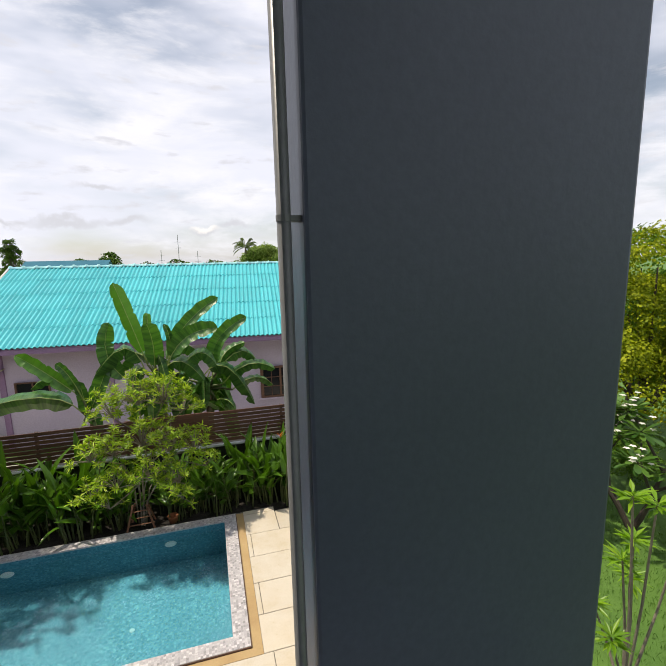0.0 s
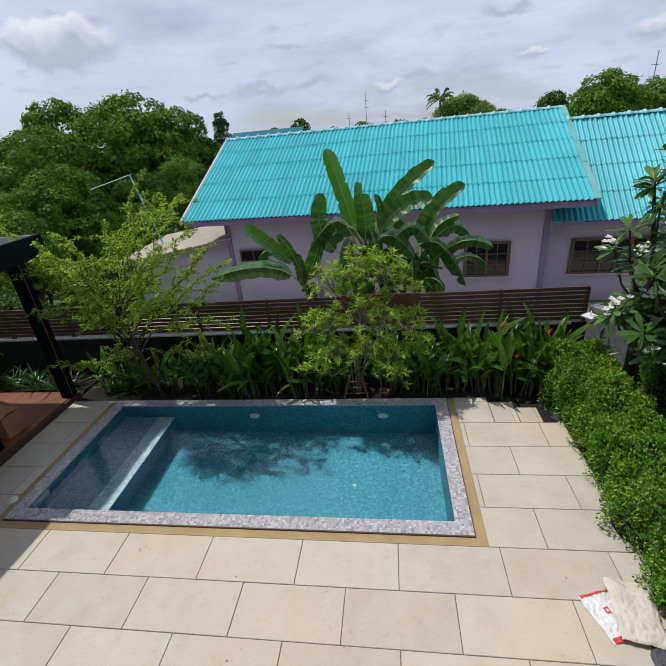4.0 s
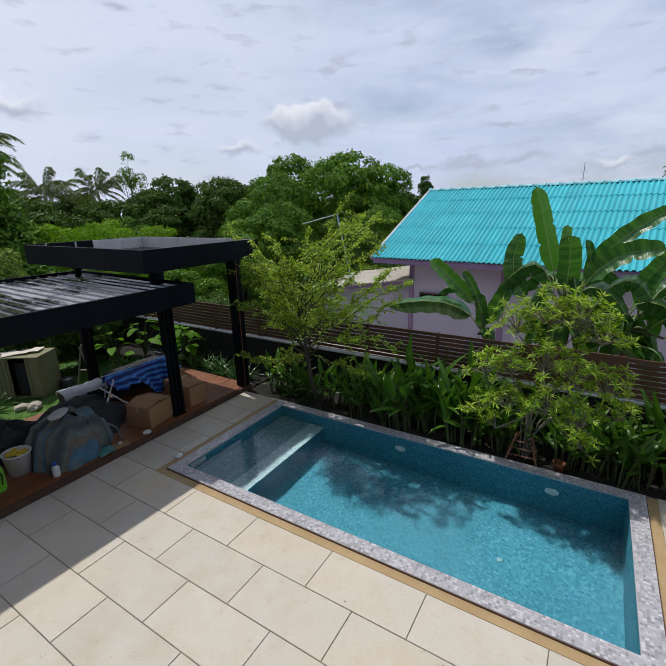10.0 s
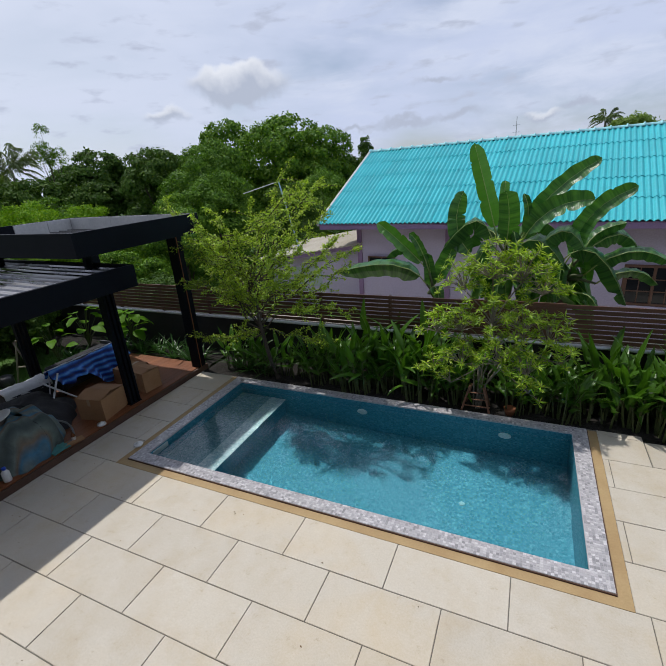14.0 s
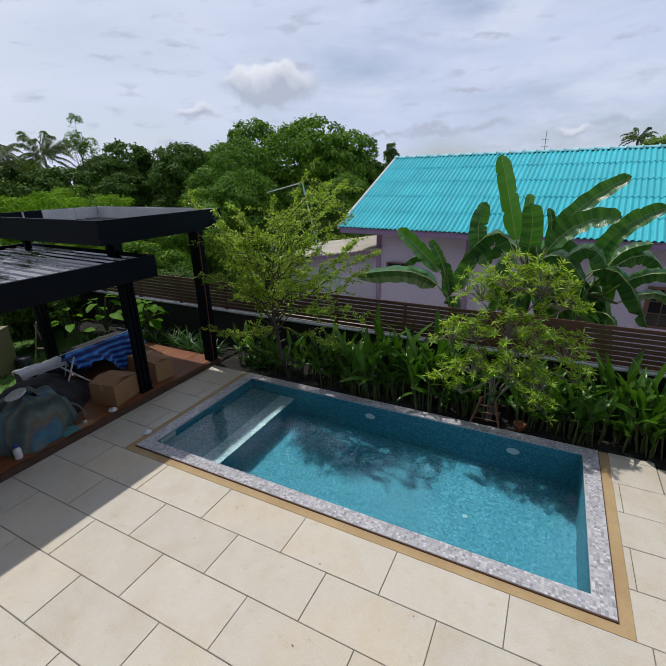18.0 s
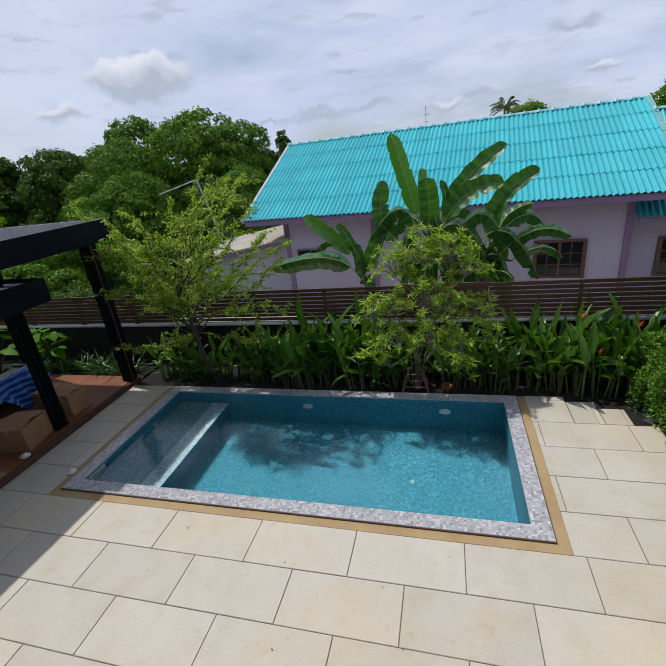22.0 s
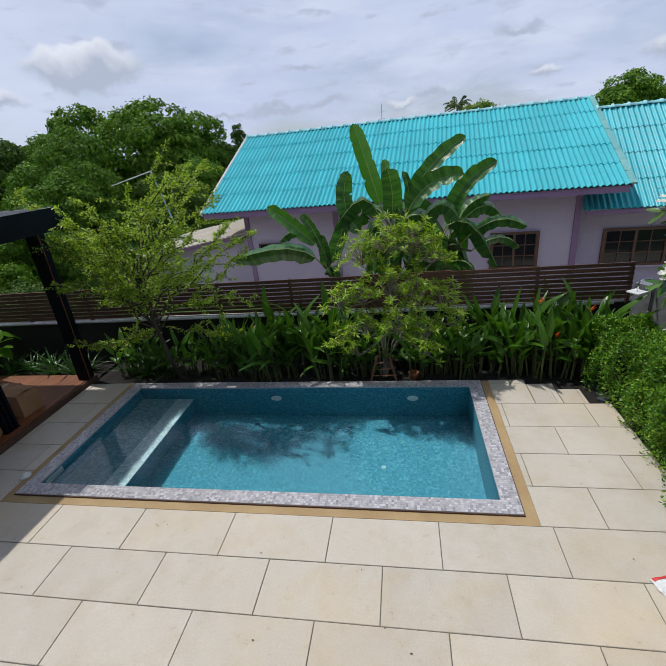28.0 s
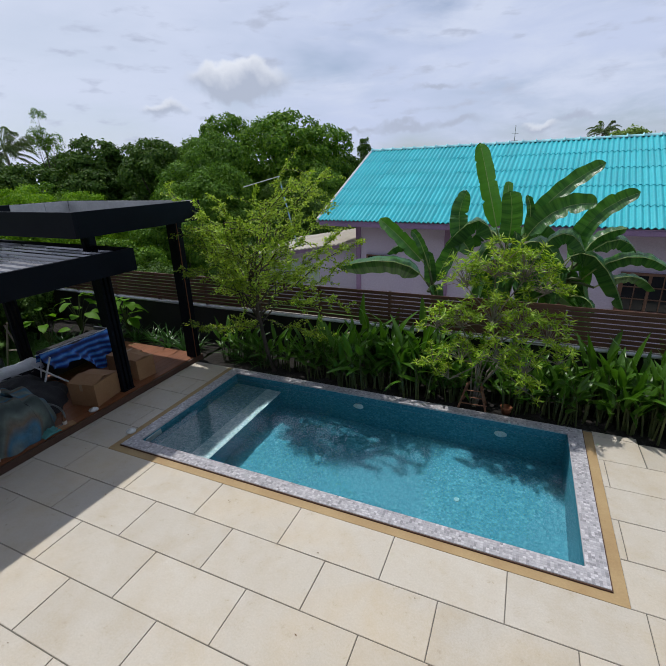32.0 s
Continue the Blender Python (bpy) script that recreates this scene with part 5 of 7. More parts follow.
kinds = [heliconia(0, 5, 0.95, 0.8), heliconia(1, 6, 1.15, 0.7), heliconia(2, 4, 0.8, 1.0), heliconia(3, 5, 1.0, 1.0), heliconia(4, 4, 0.75, 1.2)]
rng = np.random.default_rng(8)
row = 0
for x in np.arange(-2.75, 4.5, 0.235):
    for y in (3.93, 4.2, 4.5):
        if abs(x - 0.5) < 0.42 and y < 4.15:
            continue
        k = kinds[row * 3 % 5]
        s = rng.uniform(0.85, 1.12) * (1.1 if x > 2.2 or -1.9 < x < -0.3 else 0.88) * (1.05 if y > 4.2 else 0.95)
        m = pose(x + rng.uniform(-0.1, 0.1), y + rng.uniform(-0.12, 0.1), -0.04, rng.uniform(-5, 5), rng.uniform(-4, 4), rng.uniform(0, 360))
        c = copy_thing(k, m)
        c.matrix_basis = m @ Matrix.Diagonal((s, s, s, 1))
        row += 1
for x in np.arange(-4.9, -2.7, 0.2):
    m = pose(x, 4.1 + rng.uniform(-0.15, 0.35), -0.04, rng.uniform(-6, 6), rng.uniform(-6, 6), rng.uniform(0, 360))
    c = copy_thing(kinds[row * 3 % 5], m)
    c.matrix_basis = m @ Matrix.Diagonal((0.85, 0.85, 0.80, 1))
    row += 1
for k in kinds:
    for o in list(k.children_recursive) + [k]:
        bpy.data.objects.remove(o)
for x, y, z in ((3.35, 3.98, 0.72), (3.1, 4.2, 1.25), (-1.9, 4.1, 0.95), (3.9, 4.15, 1.1)):
    fl = thing("heliconia_flower", (x, y, -0.03), label="orange heliconia flower on a thin stalk", category="flower", group="heliconia flowers")
    part("stalk", tube(bmesh.new(), [(0, 0, 0), (0.02, -0.02, z * 0.6), (0.03, -0.05, z)], [0.008, 0.006, 0.005], 5), M_STEM, fl)
    for k in range(3):
        b = part("bract", broad_leaf_bm(0.11, 0.03, 0.1, 0.8, 4), M_ORANGE, fl)
        b.matrix_basis = aim((0.03, -0.05, z + 0.02 * k), (0.03 + 0.08 * (-1) ** k, -0.05, z + 0.1 + 0.03 * k))


def grow(rng, base, way, length, radius, depth, split, spread, tips, bm, bend=0.25, up=0.15, sides=6, shrink=0.72):
    """A limb with its branches; gathers the twig ends in tips."""
    pts, p, d = [Vector(base)], Vector(base), Vector(way).normalized()
    for _ in range(3):
        d = (d + Vector(rng.normal(size=3)) * bend * 0.5 + Vector((0, 0, up * 0.3))).normalized()
        p = p + d * length / 3
        pts.append(p.copy())
    end = radius * (0.6 if depth else 0.35)
    tube(bm, pts, [radius + (end - radius) * i / 3 for i in range(4)], sides, False)
    if depth == 0:
        tips.append((pts[-1], d.copy(), pts[1]))
        return
    for k in range(split):
        side = d.cross(Vector(rng.normal(size=3))).normalized()
        grow(rng, pts[-1] if k < split - 1 or depth < 2 else pts[2], (d + side * spread * rng.uniform(0.7, 1.3)).normalized(), length * shrink * rng.uniform(0.8, 1.2), end, depth - 1, split, spread, tips, bm, bend, up, max(4, sides - 1), shrink)


def shrub_rosettes(at, seed, centre, tiers, wheels, label):
    """Slender multi-stemmed shrub, every twig ending in a rosette of narrow leaves."""
    rng = np.random.default_rng(seed)
    plant = thing("shrub", at, label=label, category="shrub")
    bm = bmesh.new()
    forks = []
    for k in range(9):
        a = 2 * math.pi * k / 9 + rng.uniform(-0.3, 0.3)
        f = Vector((0.35 * math.cos(a) + centre[0] * 0.6, 0.28 * math.sin(a), rng.uniform(0.75, 1.5)))
        tube(bm, [(0.06 * math.cos(a), 0.06 * math.sin(a), 0), (0.35 * f.x, 0.35 * f.y, 0.55 * f.z), f], [0.016, 0.013, 0.011], 6)
        forks.append(f)
    P, D, N, L, W = [], [], [], [], []
    share = np.array([r * r for *_, r in tiers])
    for (cx, cy, cz, r), n in zip(tiers, np.round(wheels * share / share.sum()).astype(int)):
        hub = Vector((0.84 * cx + 0.03, cy - 0.22, cz + 0.05))
        fork = min(forks, key=lambda q: (q - hub).length)
        tube(bm, [fork, 0.5 * (fork + hub) + Vector((0, 0, -0.05)), hub + Vector((0, 0, -0.5 * r))], [0.013, 0.011, 0.009], 5, False)
        for d in unit(rng, n):
            d = Vector(d)
            p = hub + Vector((d.x * 1.15, d.y * 1.15, abs(d.z) * 1.5 - 0.55)) * r * rng.uniform(0.55, 1.15)
            tube(bm, [hub + Vector((0, 0, -0.5 * r)), 0.5 * (hub + p) + Vector((0, 0, -0.04)), p], [0.007, 0.006, 0.004], 4, False)
            axis = (d * 0.45 + Vector((0, 0, 0.9))).normalized()
            s1 = axis.cross(Vector((0.3, 0.9, 0.1))).normalized()
            s2 = axis.cross(s1)
            for q in range(15):
                a = 2.4 * q
                w = (s1 * math.cos(a) + s2 * math.sin(a)) * rng.uniform(0.7, 1.0) + axis * rng.uniform(-0.1, 1.0)
                P.append(p - axis * rng.uniform(0, 0.07)); D.append(w); N.append(axis - 0.4 * w + Vector(rng.normal(size=3)) * 0.25)
                L.append(rng.uniform(0.075, 0.135)); W.append(rng.uniform(0.017, 0.026))
    part("trunk", bm, M_BARK, plant, "grey bare branching stems")
    leaves("crown", P, D, N, L, W, M_SHRUB, plant, "narrow yellow-green leaves in rosettes")
    return plant


TIERS = [(-0.35, 0.0, 2.32, 0.36), (0.15, -0.05, 2.54, 0.42), (0.62, 0.0, 2.48, 0.40), (1.0, 0.1, 2.25, 0.33), (-0.82, -0.1, 1.58, 0.28), (-0.35, -0.2, 1.70, 0.33),
         (0.2, -0.25, 1.85, 0.38), (0.72, -0.15, 1.68, 0.40), (1.15, 0.0, 1.5, 0.34), (1.38, 0.0, 1.15, 0.26), (-0.80, -0.3, 1.02, 0.24), (-0.30, -0.4, 1.2, 0.32),
         (0.35, -0.42, 1.28, 0.36), (0.85, -0.35, 1.12, 0.34), (-0.5, -0.3, 0.74, 0.2), (0.9, -0.35, 0.75, 0.22)]
shrub_rosettes((0.48, 3.98, -0.03), 21, (0.2, 0, 1.6), TIERS, 400, "slender shrub with narrow yellow-green leaf rosettes beside the pool")
prop = thing("tree_prop", (0.48, 3.92, -0.03), label="red-brown timber stakes and rails propping the shrub", category="plant support")
for a, b in (((-0.24, -0.12, 0), (-0.12, -0.04, 0.58)), ((0.22, -0.12, 0), (0.10, -0.04, 0.55)), ((-0.20, 0.16, 0), (-0.10, 0.05, 0.55)), ((0.20, 0.16, 0), (0.10, 0.05, 0.55))):
    part("stake", tube(bmesh.new(), [a, b], 0.019, 7), M_STAKE, prop)
for z, w in ((0.12, 0.23), (0.27, 0.19), (0.42, 0.16)):
    part("rail", tube(bmesh.new(), [(-w, -0.12 + 0.13 * z, z), (w, -0.12 + 0.13 * z, z + 0.01)], 0.013, 6), M_STAKE, prop)


prop.scale = (1.0, 1.0, 0.8)


def feather_tree(at, seed):
    """Loose spreading tree with fine small leaves along thin arching twigs."""
    rng = np.random.default_rng(seed)
    plant = thing("tree", at, label="loose young tree with fine olive-green leaves beside the pergola", category="tree")
    bm = bmesh.new()
    hub = Vector((0.02, -0.55, 0))
    tube(bm, [(0, 0, 0), hub * 0.4 + Vector((0, 0, 0.55)), hub * 0.8 + Vector((0, 0, 1.5)), hub + Vector((0.05, 0, 2.55))], [0.05, 0.042, 0.03, 0.02], 8)
    P, D, N, L, W = [], [], [], [], []

    def spray(curve, n, out, thin):
        """Leaves set all along a shoot."""
        for q in range(n):
            u = 1 - rng.random() ** 1.3
            i = min(int(u * (len(curve) - 1)), len(curve) - 2)
            c = curve[i].lerp(curve[i + 1], u * (len(curve) - 1) - i)
            way = (curve[i + 1] - curve[i]).normalized()
            P.append(c + Vector(rng.normal(size=3)) * thin); D.append(way * 0.5 + Vector(rng.normal(size=3)) * 0.7 + out * 0.3)
            N.append(Vector((0, 0, 1)) + Vector(rng.normal(size=3)) * 0.5)
            L.append(rng.uniform(0.034, 0.06)); W.append(rng.uniform(0.022, 0.036))

    for k in range(SHOOTS):
        a = 2.4 * k + rng.uniform(-0.3, 0.3)
        h = rng.uniform(-0.55, 0.05) if k % 5 == 4 else rng.uniform(0.05, 1.0) ** 0.65
        out = Vector((math.cos(a), 0.50 * math.sin(a) + 0.14, 0))
        reach = rng.uniform(1.5, 2.5) * (1.0 - 0.22 * max(0, h)) * (0.85 if h < 0.08 else 1.0)
        u = rng.uniform(0.42, 0.98)
        root = hub * min(1, 1.2 * u) + Vector((0, 0, 2.5 * u))
        end = root + out * reach + Vector((0, 0, 0.20 + 1.85 * max(0, h) + 1.5 * min(0, h)))
        knee = root + out * reach * rng.uniform(0.45, 0.65) + Vector((0, 0, rng.uniform(0.5, 0.85) * (end.z - root.z) + 0.10))
        limb = [root * (1 - u) ** 2 + knee * 2 * u * (1 - u) + end * u * u for u in np.linspace(0, 1, 7)]
        limb = limb[:1] + [c + Vector(rng.normal(size=3)) * 0.07 for c in limb[1:]]
        tube(bm, limb, [0.017, 0.015, 0.012, 0.010, 0.007, 0.005, 0.003], 5, False)
        spray(limb[1:], 300, out, 0.022)
        side = Vector((-out.y, out.x, 0)).normalized()
        for m in range(14):
            u = rng.uniform(0.3, 0.98)
            i = min(int(u * 6), 5)
            c = limb[i].lerp(limb[i + 1], u * 6 - i)
            way = (out * rng.uniform(0.1, 0.8) + side * rng.uniform(0.3, 1.0) * (1 if m % 2 else -1) + Vector((0, 0, rng.uniform(-0.25, 0.40)))).normalized()
            n = rng.uniform(0.18, 0.48)
            twig = [c, c + way * n * 0.5 + Vector((0, 0, 0.03)), c + way * n]
            tube(bm, twig, [0.006, 0.005, 0.002], 4, False)
            spray(twig, 34, way, 0.016)
    part("trunk", bm, M_DARKBARK, plant, "thin dark arching branches")
    leaves("crown", P, D, N, L, W, M_FEATHER, plant, "fine scattered olive-green leaves")
    return plant


SHOOTS = 38
feather_tree((-3.60, 3.95, -0.03), 33)


def frangipani(at, seed, stems, length, label, flowers=0.35, depth=3, r0=0.07, leaf=0.30, spread=0.75, material=None):
    """Thick forked branches, a wheel of long paddle leaves and some white flowers at every end."""
    rng = np.random.default_rng(seed)
    plant = thing("frangipani_tree", at, label=label, category="tree")
    bm, tips = bmesh.new(), []
    for k in range(stems):
        a = 2 * math.pi * k / stems + rng.uniform(-0.4, 0.4)
        grow(rng, (0.04 * math.cos(a), 0.04 * math.sin(a), 0), (0.5 * math.cos(a), 0.5 * math.sin(a), 1.0), length * rng.uniform(0.85, 1.15), r0, depth, 3, spread, tips, bm, 0.18, 0.1, 7, 0.70)
    part("trunk", bm, M_DARKBARK, plant, "thick forked grey branches")
    me = None
    P, D, N, L, W = [], [], [], [], []
    PP, PD, PN, PL, PW = [], [], [], [], []
    for p, d, _ in tips:
        if p.z < 0.3:
            continue
        for q in range(22):
            a = 2 * math.pi * q / 22 * 3.4
            u = Vector((math.cos(a), math.sin(a), 0))
            w = (u + Vector((0, 0, rng.uniform(-0.25, 0.8)))).normalized()
            n = rng.uniform(0.75, 1.15) * leaf
            P.append(p + w * 0.03); D.append(w + Vector((0, 0, -0.05))); N.append(Vector((0, 0, 1)) - w * w.z + Vector(rng.normal(size=3)) * 0.15)
            L.append(n); W.append(n * rng.uniform(0.28, 0.36))
        if rng.random() < flowers:
            for q in range(rng.integers(3, 8)):
                c = p + Vector(rng.normal(size=3)) * 0.09 + Vector((0, 0, 0.10))
                for h in range(5):
                    a = 2 * math.pi * h / 5
                    PP.append(c); PD.append(Vector((math.cos(a), math.sin(a), 0.35))); PN.append(Vector((0, 0, 1))); PL.append(0.06); PW.append(0.042)
    leaves("crown", P, D, N, L, W, material or M_FRANGI, plant, "long glossy leaves in wheels", 0.1, True)
    if PP:
        tagged(leaves("blossom", PP, PD, PN, PL, PW, M_PETAL, plant, "clusters of white five-petalled flowers"), kind="stuff")
    return plant


def big_frangipani(at, seed, wheels, centre, radii, label):
    """A full-grown frangipani: leaf wheels on the ends of many curving branches."""
    rng = np.random.default_rng(seed)
    plant = thing("frangipani_tree", at, label=label, category="tree")
    bm = bmesh.new()
    forks = []
    for k in range(6):
        a = 2 * math.pi * k / 6 + rng.uniform(-0.3, 0.3)
        f = Vector((0.75 * math.cos(a), 0.65 * math.sin(a), rng.uniform(0.8, 1.5)))
        tube(bm, [(0, 0, 0), (0.25 * f.x, 0.25 * f.y, 0.5 * f.z), f], [0.10, 0.075, 0.06], 8)
        forks.append(f)
    P, D, N, L, W = [], [], [], [], []
    PP, PD, PN, PL, PW = [], [], [], [], []
    c0 = Vector(centre)
    for k in range(wheels):
        d = Vector(unit(rng, 1)[0])
        if d.z < -0.5:
            d.z = -d.z
        p = c0 + Vector((d.x * radii[0], d.y * radii[1], d.z * radii[2])) * rng.uniform(0.62, 1.04)
        low_ = max(0.0, 1.9 - p.z)
        p = Vector((c0.x + (p.x - c0.x) * (1 - 0.22 * low_), c0.y + (p.y - c0.y) * (1 - 0.15 * low_), p.z))
        f = min(forks, key=lambda q: (q - p).length)
        bow = Vector((p.x - f.x, p.y - f.y, 0)) * 0.22 + Vector(rng.normal(size=3)) * 0.08
        tube(bm, [f, f.lerp(p, 0.35) + bow, f.lerp(p, 0.7) + bow * 0.8 + Vector((0, 0, -0.06)), p], [0.026, 0.020, 0.016, 0.013], 5, False)
        axis = (d * 0.6 + Vector((0, 0, 0.8))).normalized()
        s1 = axis.cross(Vector((0.3, 0.9, 0.1))).normalized()
        s2 = axis.cross(s1)
        for q in range(19):
            a = q * 2.4
            w = (s1 * math.cos(a) + s2 * math.sin(a)) * rng.uniform(0.75, 1.0) + axis * rng.uniform(-0.35, 0.9)
            n = rng.uniform(0.21, 0.34)
            P.append(p + axis * rng.uniform(-0.06, 0.04)); D.append(w); N.append(axis - w * 0.3 + Vector(rng.normal(size=3)) * 0.25)
            L.append(n); W.append(n * rng.uniform(0.23, 0.28))
        if rng.random() < 0.33:
            for q in range(rng.integers(4, 9)):
                c = p + axis * 0.14 + Vector(rng.normal(size=3)) * 0.07
                for h in range(5):
                    a = 2 * math.pi * h / 5
                    PP.append(c); PD.append(Vector((math.cos(a), math.sin(a), 0.3)) + Vector((-0.3, -0.5, 0.1))); PN.append(Vector((-0.3, -0.6, 0.7))); PL.append(0.055); PW.append(0.042)
    part("trunk", bm, M_DARKBARK, plant, "thick forked grey branches")
    leaves("crown", P, D, N, L, W, M_FRANGI, plant, "long dark glossy leaves in wheels", 0.12, True)
    tagged(leaves("blossom", PP, PD, PN, PL, PW, M_PETAL, plant, "clusters of white five-petalled flowers"), kind="stuff")
    return plant


big_frangipani((6.25, 2.95, -0.08), 51, 340, (0.05, 0, 2.55), (1.95, 1.6, 2.25), "large frangipani tree with dark leaves and white flowers")


def young_frangipani(at, seed, ends, label):
    """A few bare curving branches, each ending in a wheel of narrow bright leaves."""
    rng = np.random.default_rng(seed)
    plant = thing("frangipani_tree", at, label=label, category="tree")
    bm = bmesh.new()
    fork = Vector((0.05, 0.0, 0.35))
    tube(bm, [(0, 0, 0), (0.02, 0, 0.2), fork], [0.04, 0.035, 0.03], 8)
    P, D, N, L, W = [], [], [], [], []
    for e in ends:
        e = Vector(e) - Vector(at)
        tube(bm, [fork, fork.lerp(e, 0.55) + Vector((0.10, 0.05, -0.10)), e], [0.018, 0.013, 0.009], 6, False)
        for q in range(24):
            a = q * 2.4
            w = Vector((math.cos(a), math.sin(a), rng.uniform(-0.25, 1.0)))
            P.append(e + Vector((0, 0, rng.uniform(-0.06, 0.03)))); D.append(w); N.append(Vector((0, 0, 1)) - 0.3 * w + Vector(rng.normal(size=3)) * 0.2)
            L.append(rng.uniform(0.12, 0.22)); W.append(rng.uniform(0.030, 0.044))
    part("trunk", bm, M_BARK, plant, "thin bare grey branches")
    leaves("crown", P, D, N, L, W, M_BRIGHTWHEEL, plant, "narrow bright green leaves in wheels", 0.12)
    return plant


M_BRIGHTWHEEL = foliage("young_frangipani_leaf", [(0.10, 0.23, 0.016), (0.17, 0.33, 0.022), (0.27, 0.44, 0.035)], 0.32, 0.42)
young_frangipani((5.5, 0.6, -0.08), 53, [(5.0, 0.54, 1.41), (5.0, 0.11, 1.06), (5.0, 0.2, 0.63), (5.2, 0.7, 1.75), (5.7, 0.3, 1.3), (5.9, 0.8, 1.6), (5.6, 0.9, 1.05), (5.35, -0.1, 1.2)], "young frangipani with bright leaf wheels beside the hedge")
young_frangipani((5.6, -1.3, -0.08), 57, [(5.1, -1.6, 2.78), (5.35, -1.62, 2.68), (5.4, -1.42, 2.2), (5.4, -1.34, 1.95), (5.15, -1.5, 1.35), (5.7, -1.2, 1.6), (5.9, -1.5, 2.3), (5.5, -1.0, 1.2)], "taller young frangipani with bright leaf wheels beside the hedge")


def hedge(x0, x1, y0, y1, z1, n, seed, lean=0.0, rise=0.0):
    """A clipped hedge with a bumpy leafy skin over a dark sheet painted as inner shade."""
    rng = np.random.default_rng(seed)
    plant = thing("hedge", (0, 0, -0.06), label="bushy clipped green hedge edging the terrace", category="hedge")

    def skin(u, v, o=0.0):
        """v runs up one side, over the top and down the other; u along the hedge."""
        y = y0 + (y1 - y0) * u
        a = math.pi * v
        end = max(0.0, 1 - abs(2 * u - 1) ** 14) ** 0.5
        cx, hw = 0.5 * (x0 + x1) + lean * y, 0.5 * (x1 - x0) * end
        lump = noise.voronoi((0.3, y * 3.4, v * 4.2))[0][0]
        bump_ = 0.16 * noise.noise((0, y * 1.6, v * 3)) + 0.30 * (0.42 - lump) + 0.06 * noise.noise((3, y * 9, v * 12))
        ca, sa = math.cos(a), math.sin(a)
        x = cx - (hw + bump_ + o) * math.copysign(abs(ca) ** 0.6, ca)
        z = (z1 * (1 + 0.10 * noise.noise((7, y * 0.9, 0))) + rise * max(0.0, y) + bump_ + o) * abs(sa) ** 0.55 * end
        return Vector((x, y, max(0.02, z)))

    # plain near-black sheet: the shade between the leaves, painted
    part("core", grid_bm(lambda u, v: skin(u, v, -0.10), 40, 14), M_SHADESOIL, plant, "dark sheet standing for the hedge's shaded inside")
    P, D, N, L, W = [], [], [], [], []
    for _ in range(n):
        u, v = 0.5 + 0.5 * math.sin(math.pi * (rng.random() - 0.5)) if rng.random() < 0.15 else rng.random(), rng.random()
        p = skin(u, v, rng.uniform(-0.09, 0.055))
        o = (skin(u, v, 0.1) - skin(u, v, -0.1)).normalized()
        P.append(p); D.append(o * rng.uniform(0.1, 1.1) + Vector(rng.normal(size=3)) * 0.6 + Vector((0, 0, 0.2))); N.append(o + Vector(rng.normal(size=3)) * 0.4)
        L.append(rng.uniform(0.032, 0.060)); W.append(rng.uniform(0.015, 0.025))
    leaves("leaves", P, D, N, L, W, M_HEDGE, plant)
    return plant


hedge(3.80, 4.60, -2.6, 4.25, 0.92, 125000, 61, 0.03, 0.07)
hedge(5.40, 5.95, 3.4, 4.6, 0.95, 14000, 63)


def strap_clump(at, seed, n, length, width, label, material=None):
    rng = np.random.default_rng(seed)
    plant = thing("strap_leaf_plant", at, label=label, category="plant", group="strap-leaved plants behind the deck")
    for k in range(n):
        a = rng.uniform(0, 2 * math.pi)
        leaf = part("leaf", broad_leaf_bm(length * rng.uniform(0.7, 1.2), width, rng.uniform(0.4, 0.9), 0.3, 6, taper=0.4), material or M_LILY, plant)
        leaf.matrix_basis = aim((0.03 * math.cos(a), 0.03 * math.sin(a), 0.02), (math.cos(a), math.sin(a), rng.uniform(0.5, 1.9)), rng.uniform(-15, 15))
    return plant


clump = strap_clump((-6.0, 4.35, -0.04), 71, 17, 0.55, 0.04, "arching strap-leaved lily clump behind the deck")
rng = np.random.default_rng(72)
for k in range(11):
    s = rng.uniform(0.8, 1.2)
    m = pose(-6.25 - 0.27 * k, 4.35 + rng.uniform(-0.2, 0.2), -0.04, 0, 0, rng.uniform(0, 360))
    copy_thing(clump, m).matrix_basis = m @ Matrix.Diagonal((s, s, s, 1))
for k in range(5):
    m = pose(-9.95 + 0.45 * (k % 3) + rng.uniform(-0.1, 0.1), (0.30, -1.1, 3.2, 3.6, -1.9)[k], -0.12, 0, 0, rng.uniform(0, 360))
    copy_thing(clump, m).matrix_basis = m @ Matrix.Diagonal((1.25, 1.25, 1.2, 1))
for k in range(4):
    m = pose(-4.75 + 0.3 * k, 4.15 + rng.uniform(-0.1, 0.1), -0.04, 0, 0, rng.uniform(0, 360))
    copy_thing(clump, m).matrix_basis = m @ Matrix.Diagonal((1.1, 1.1, 1.2, 1))


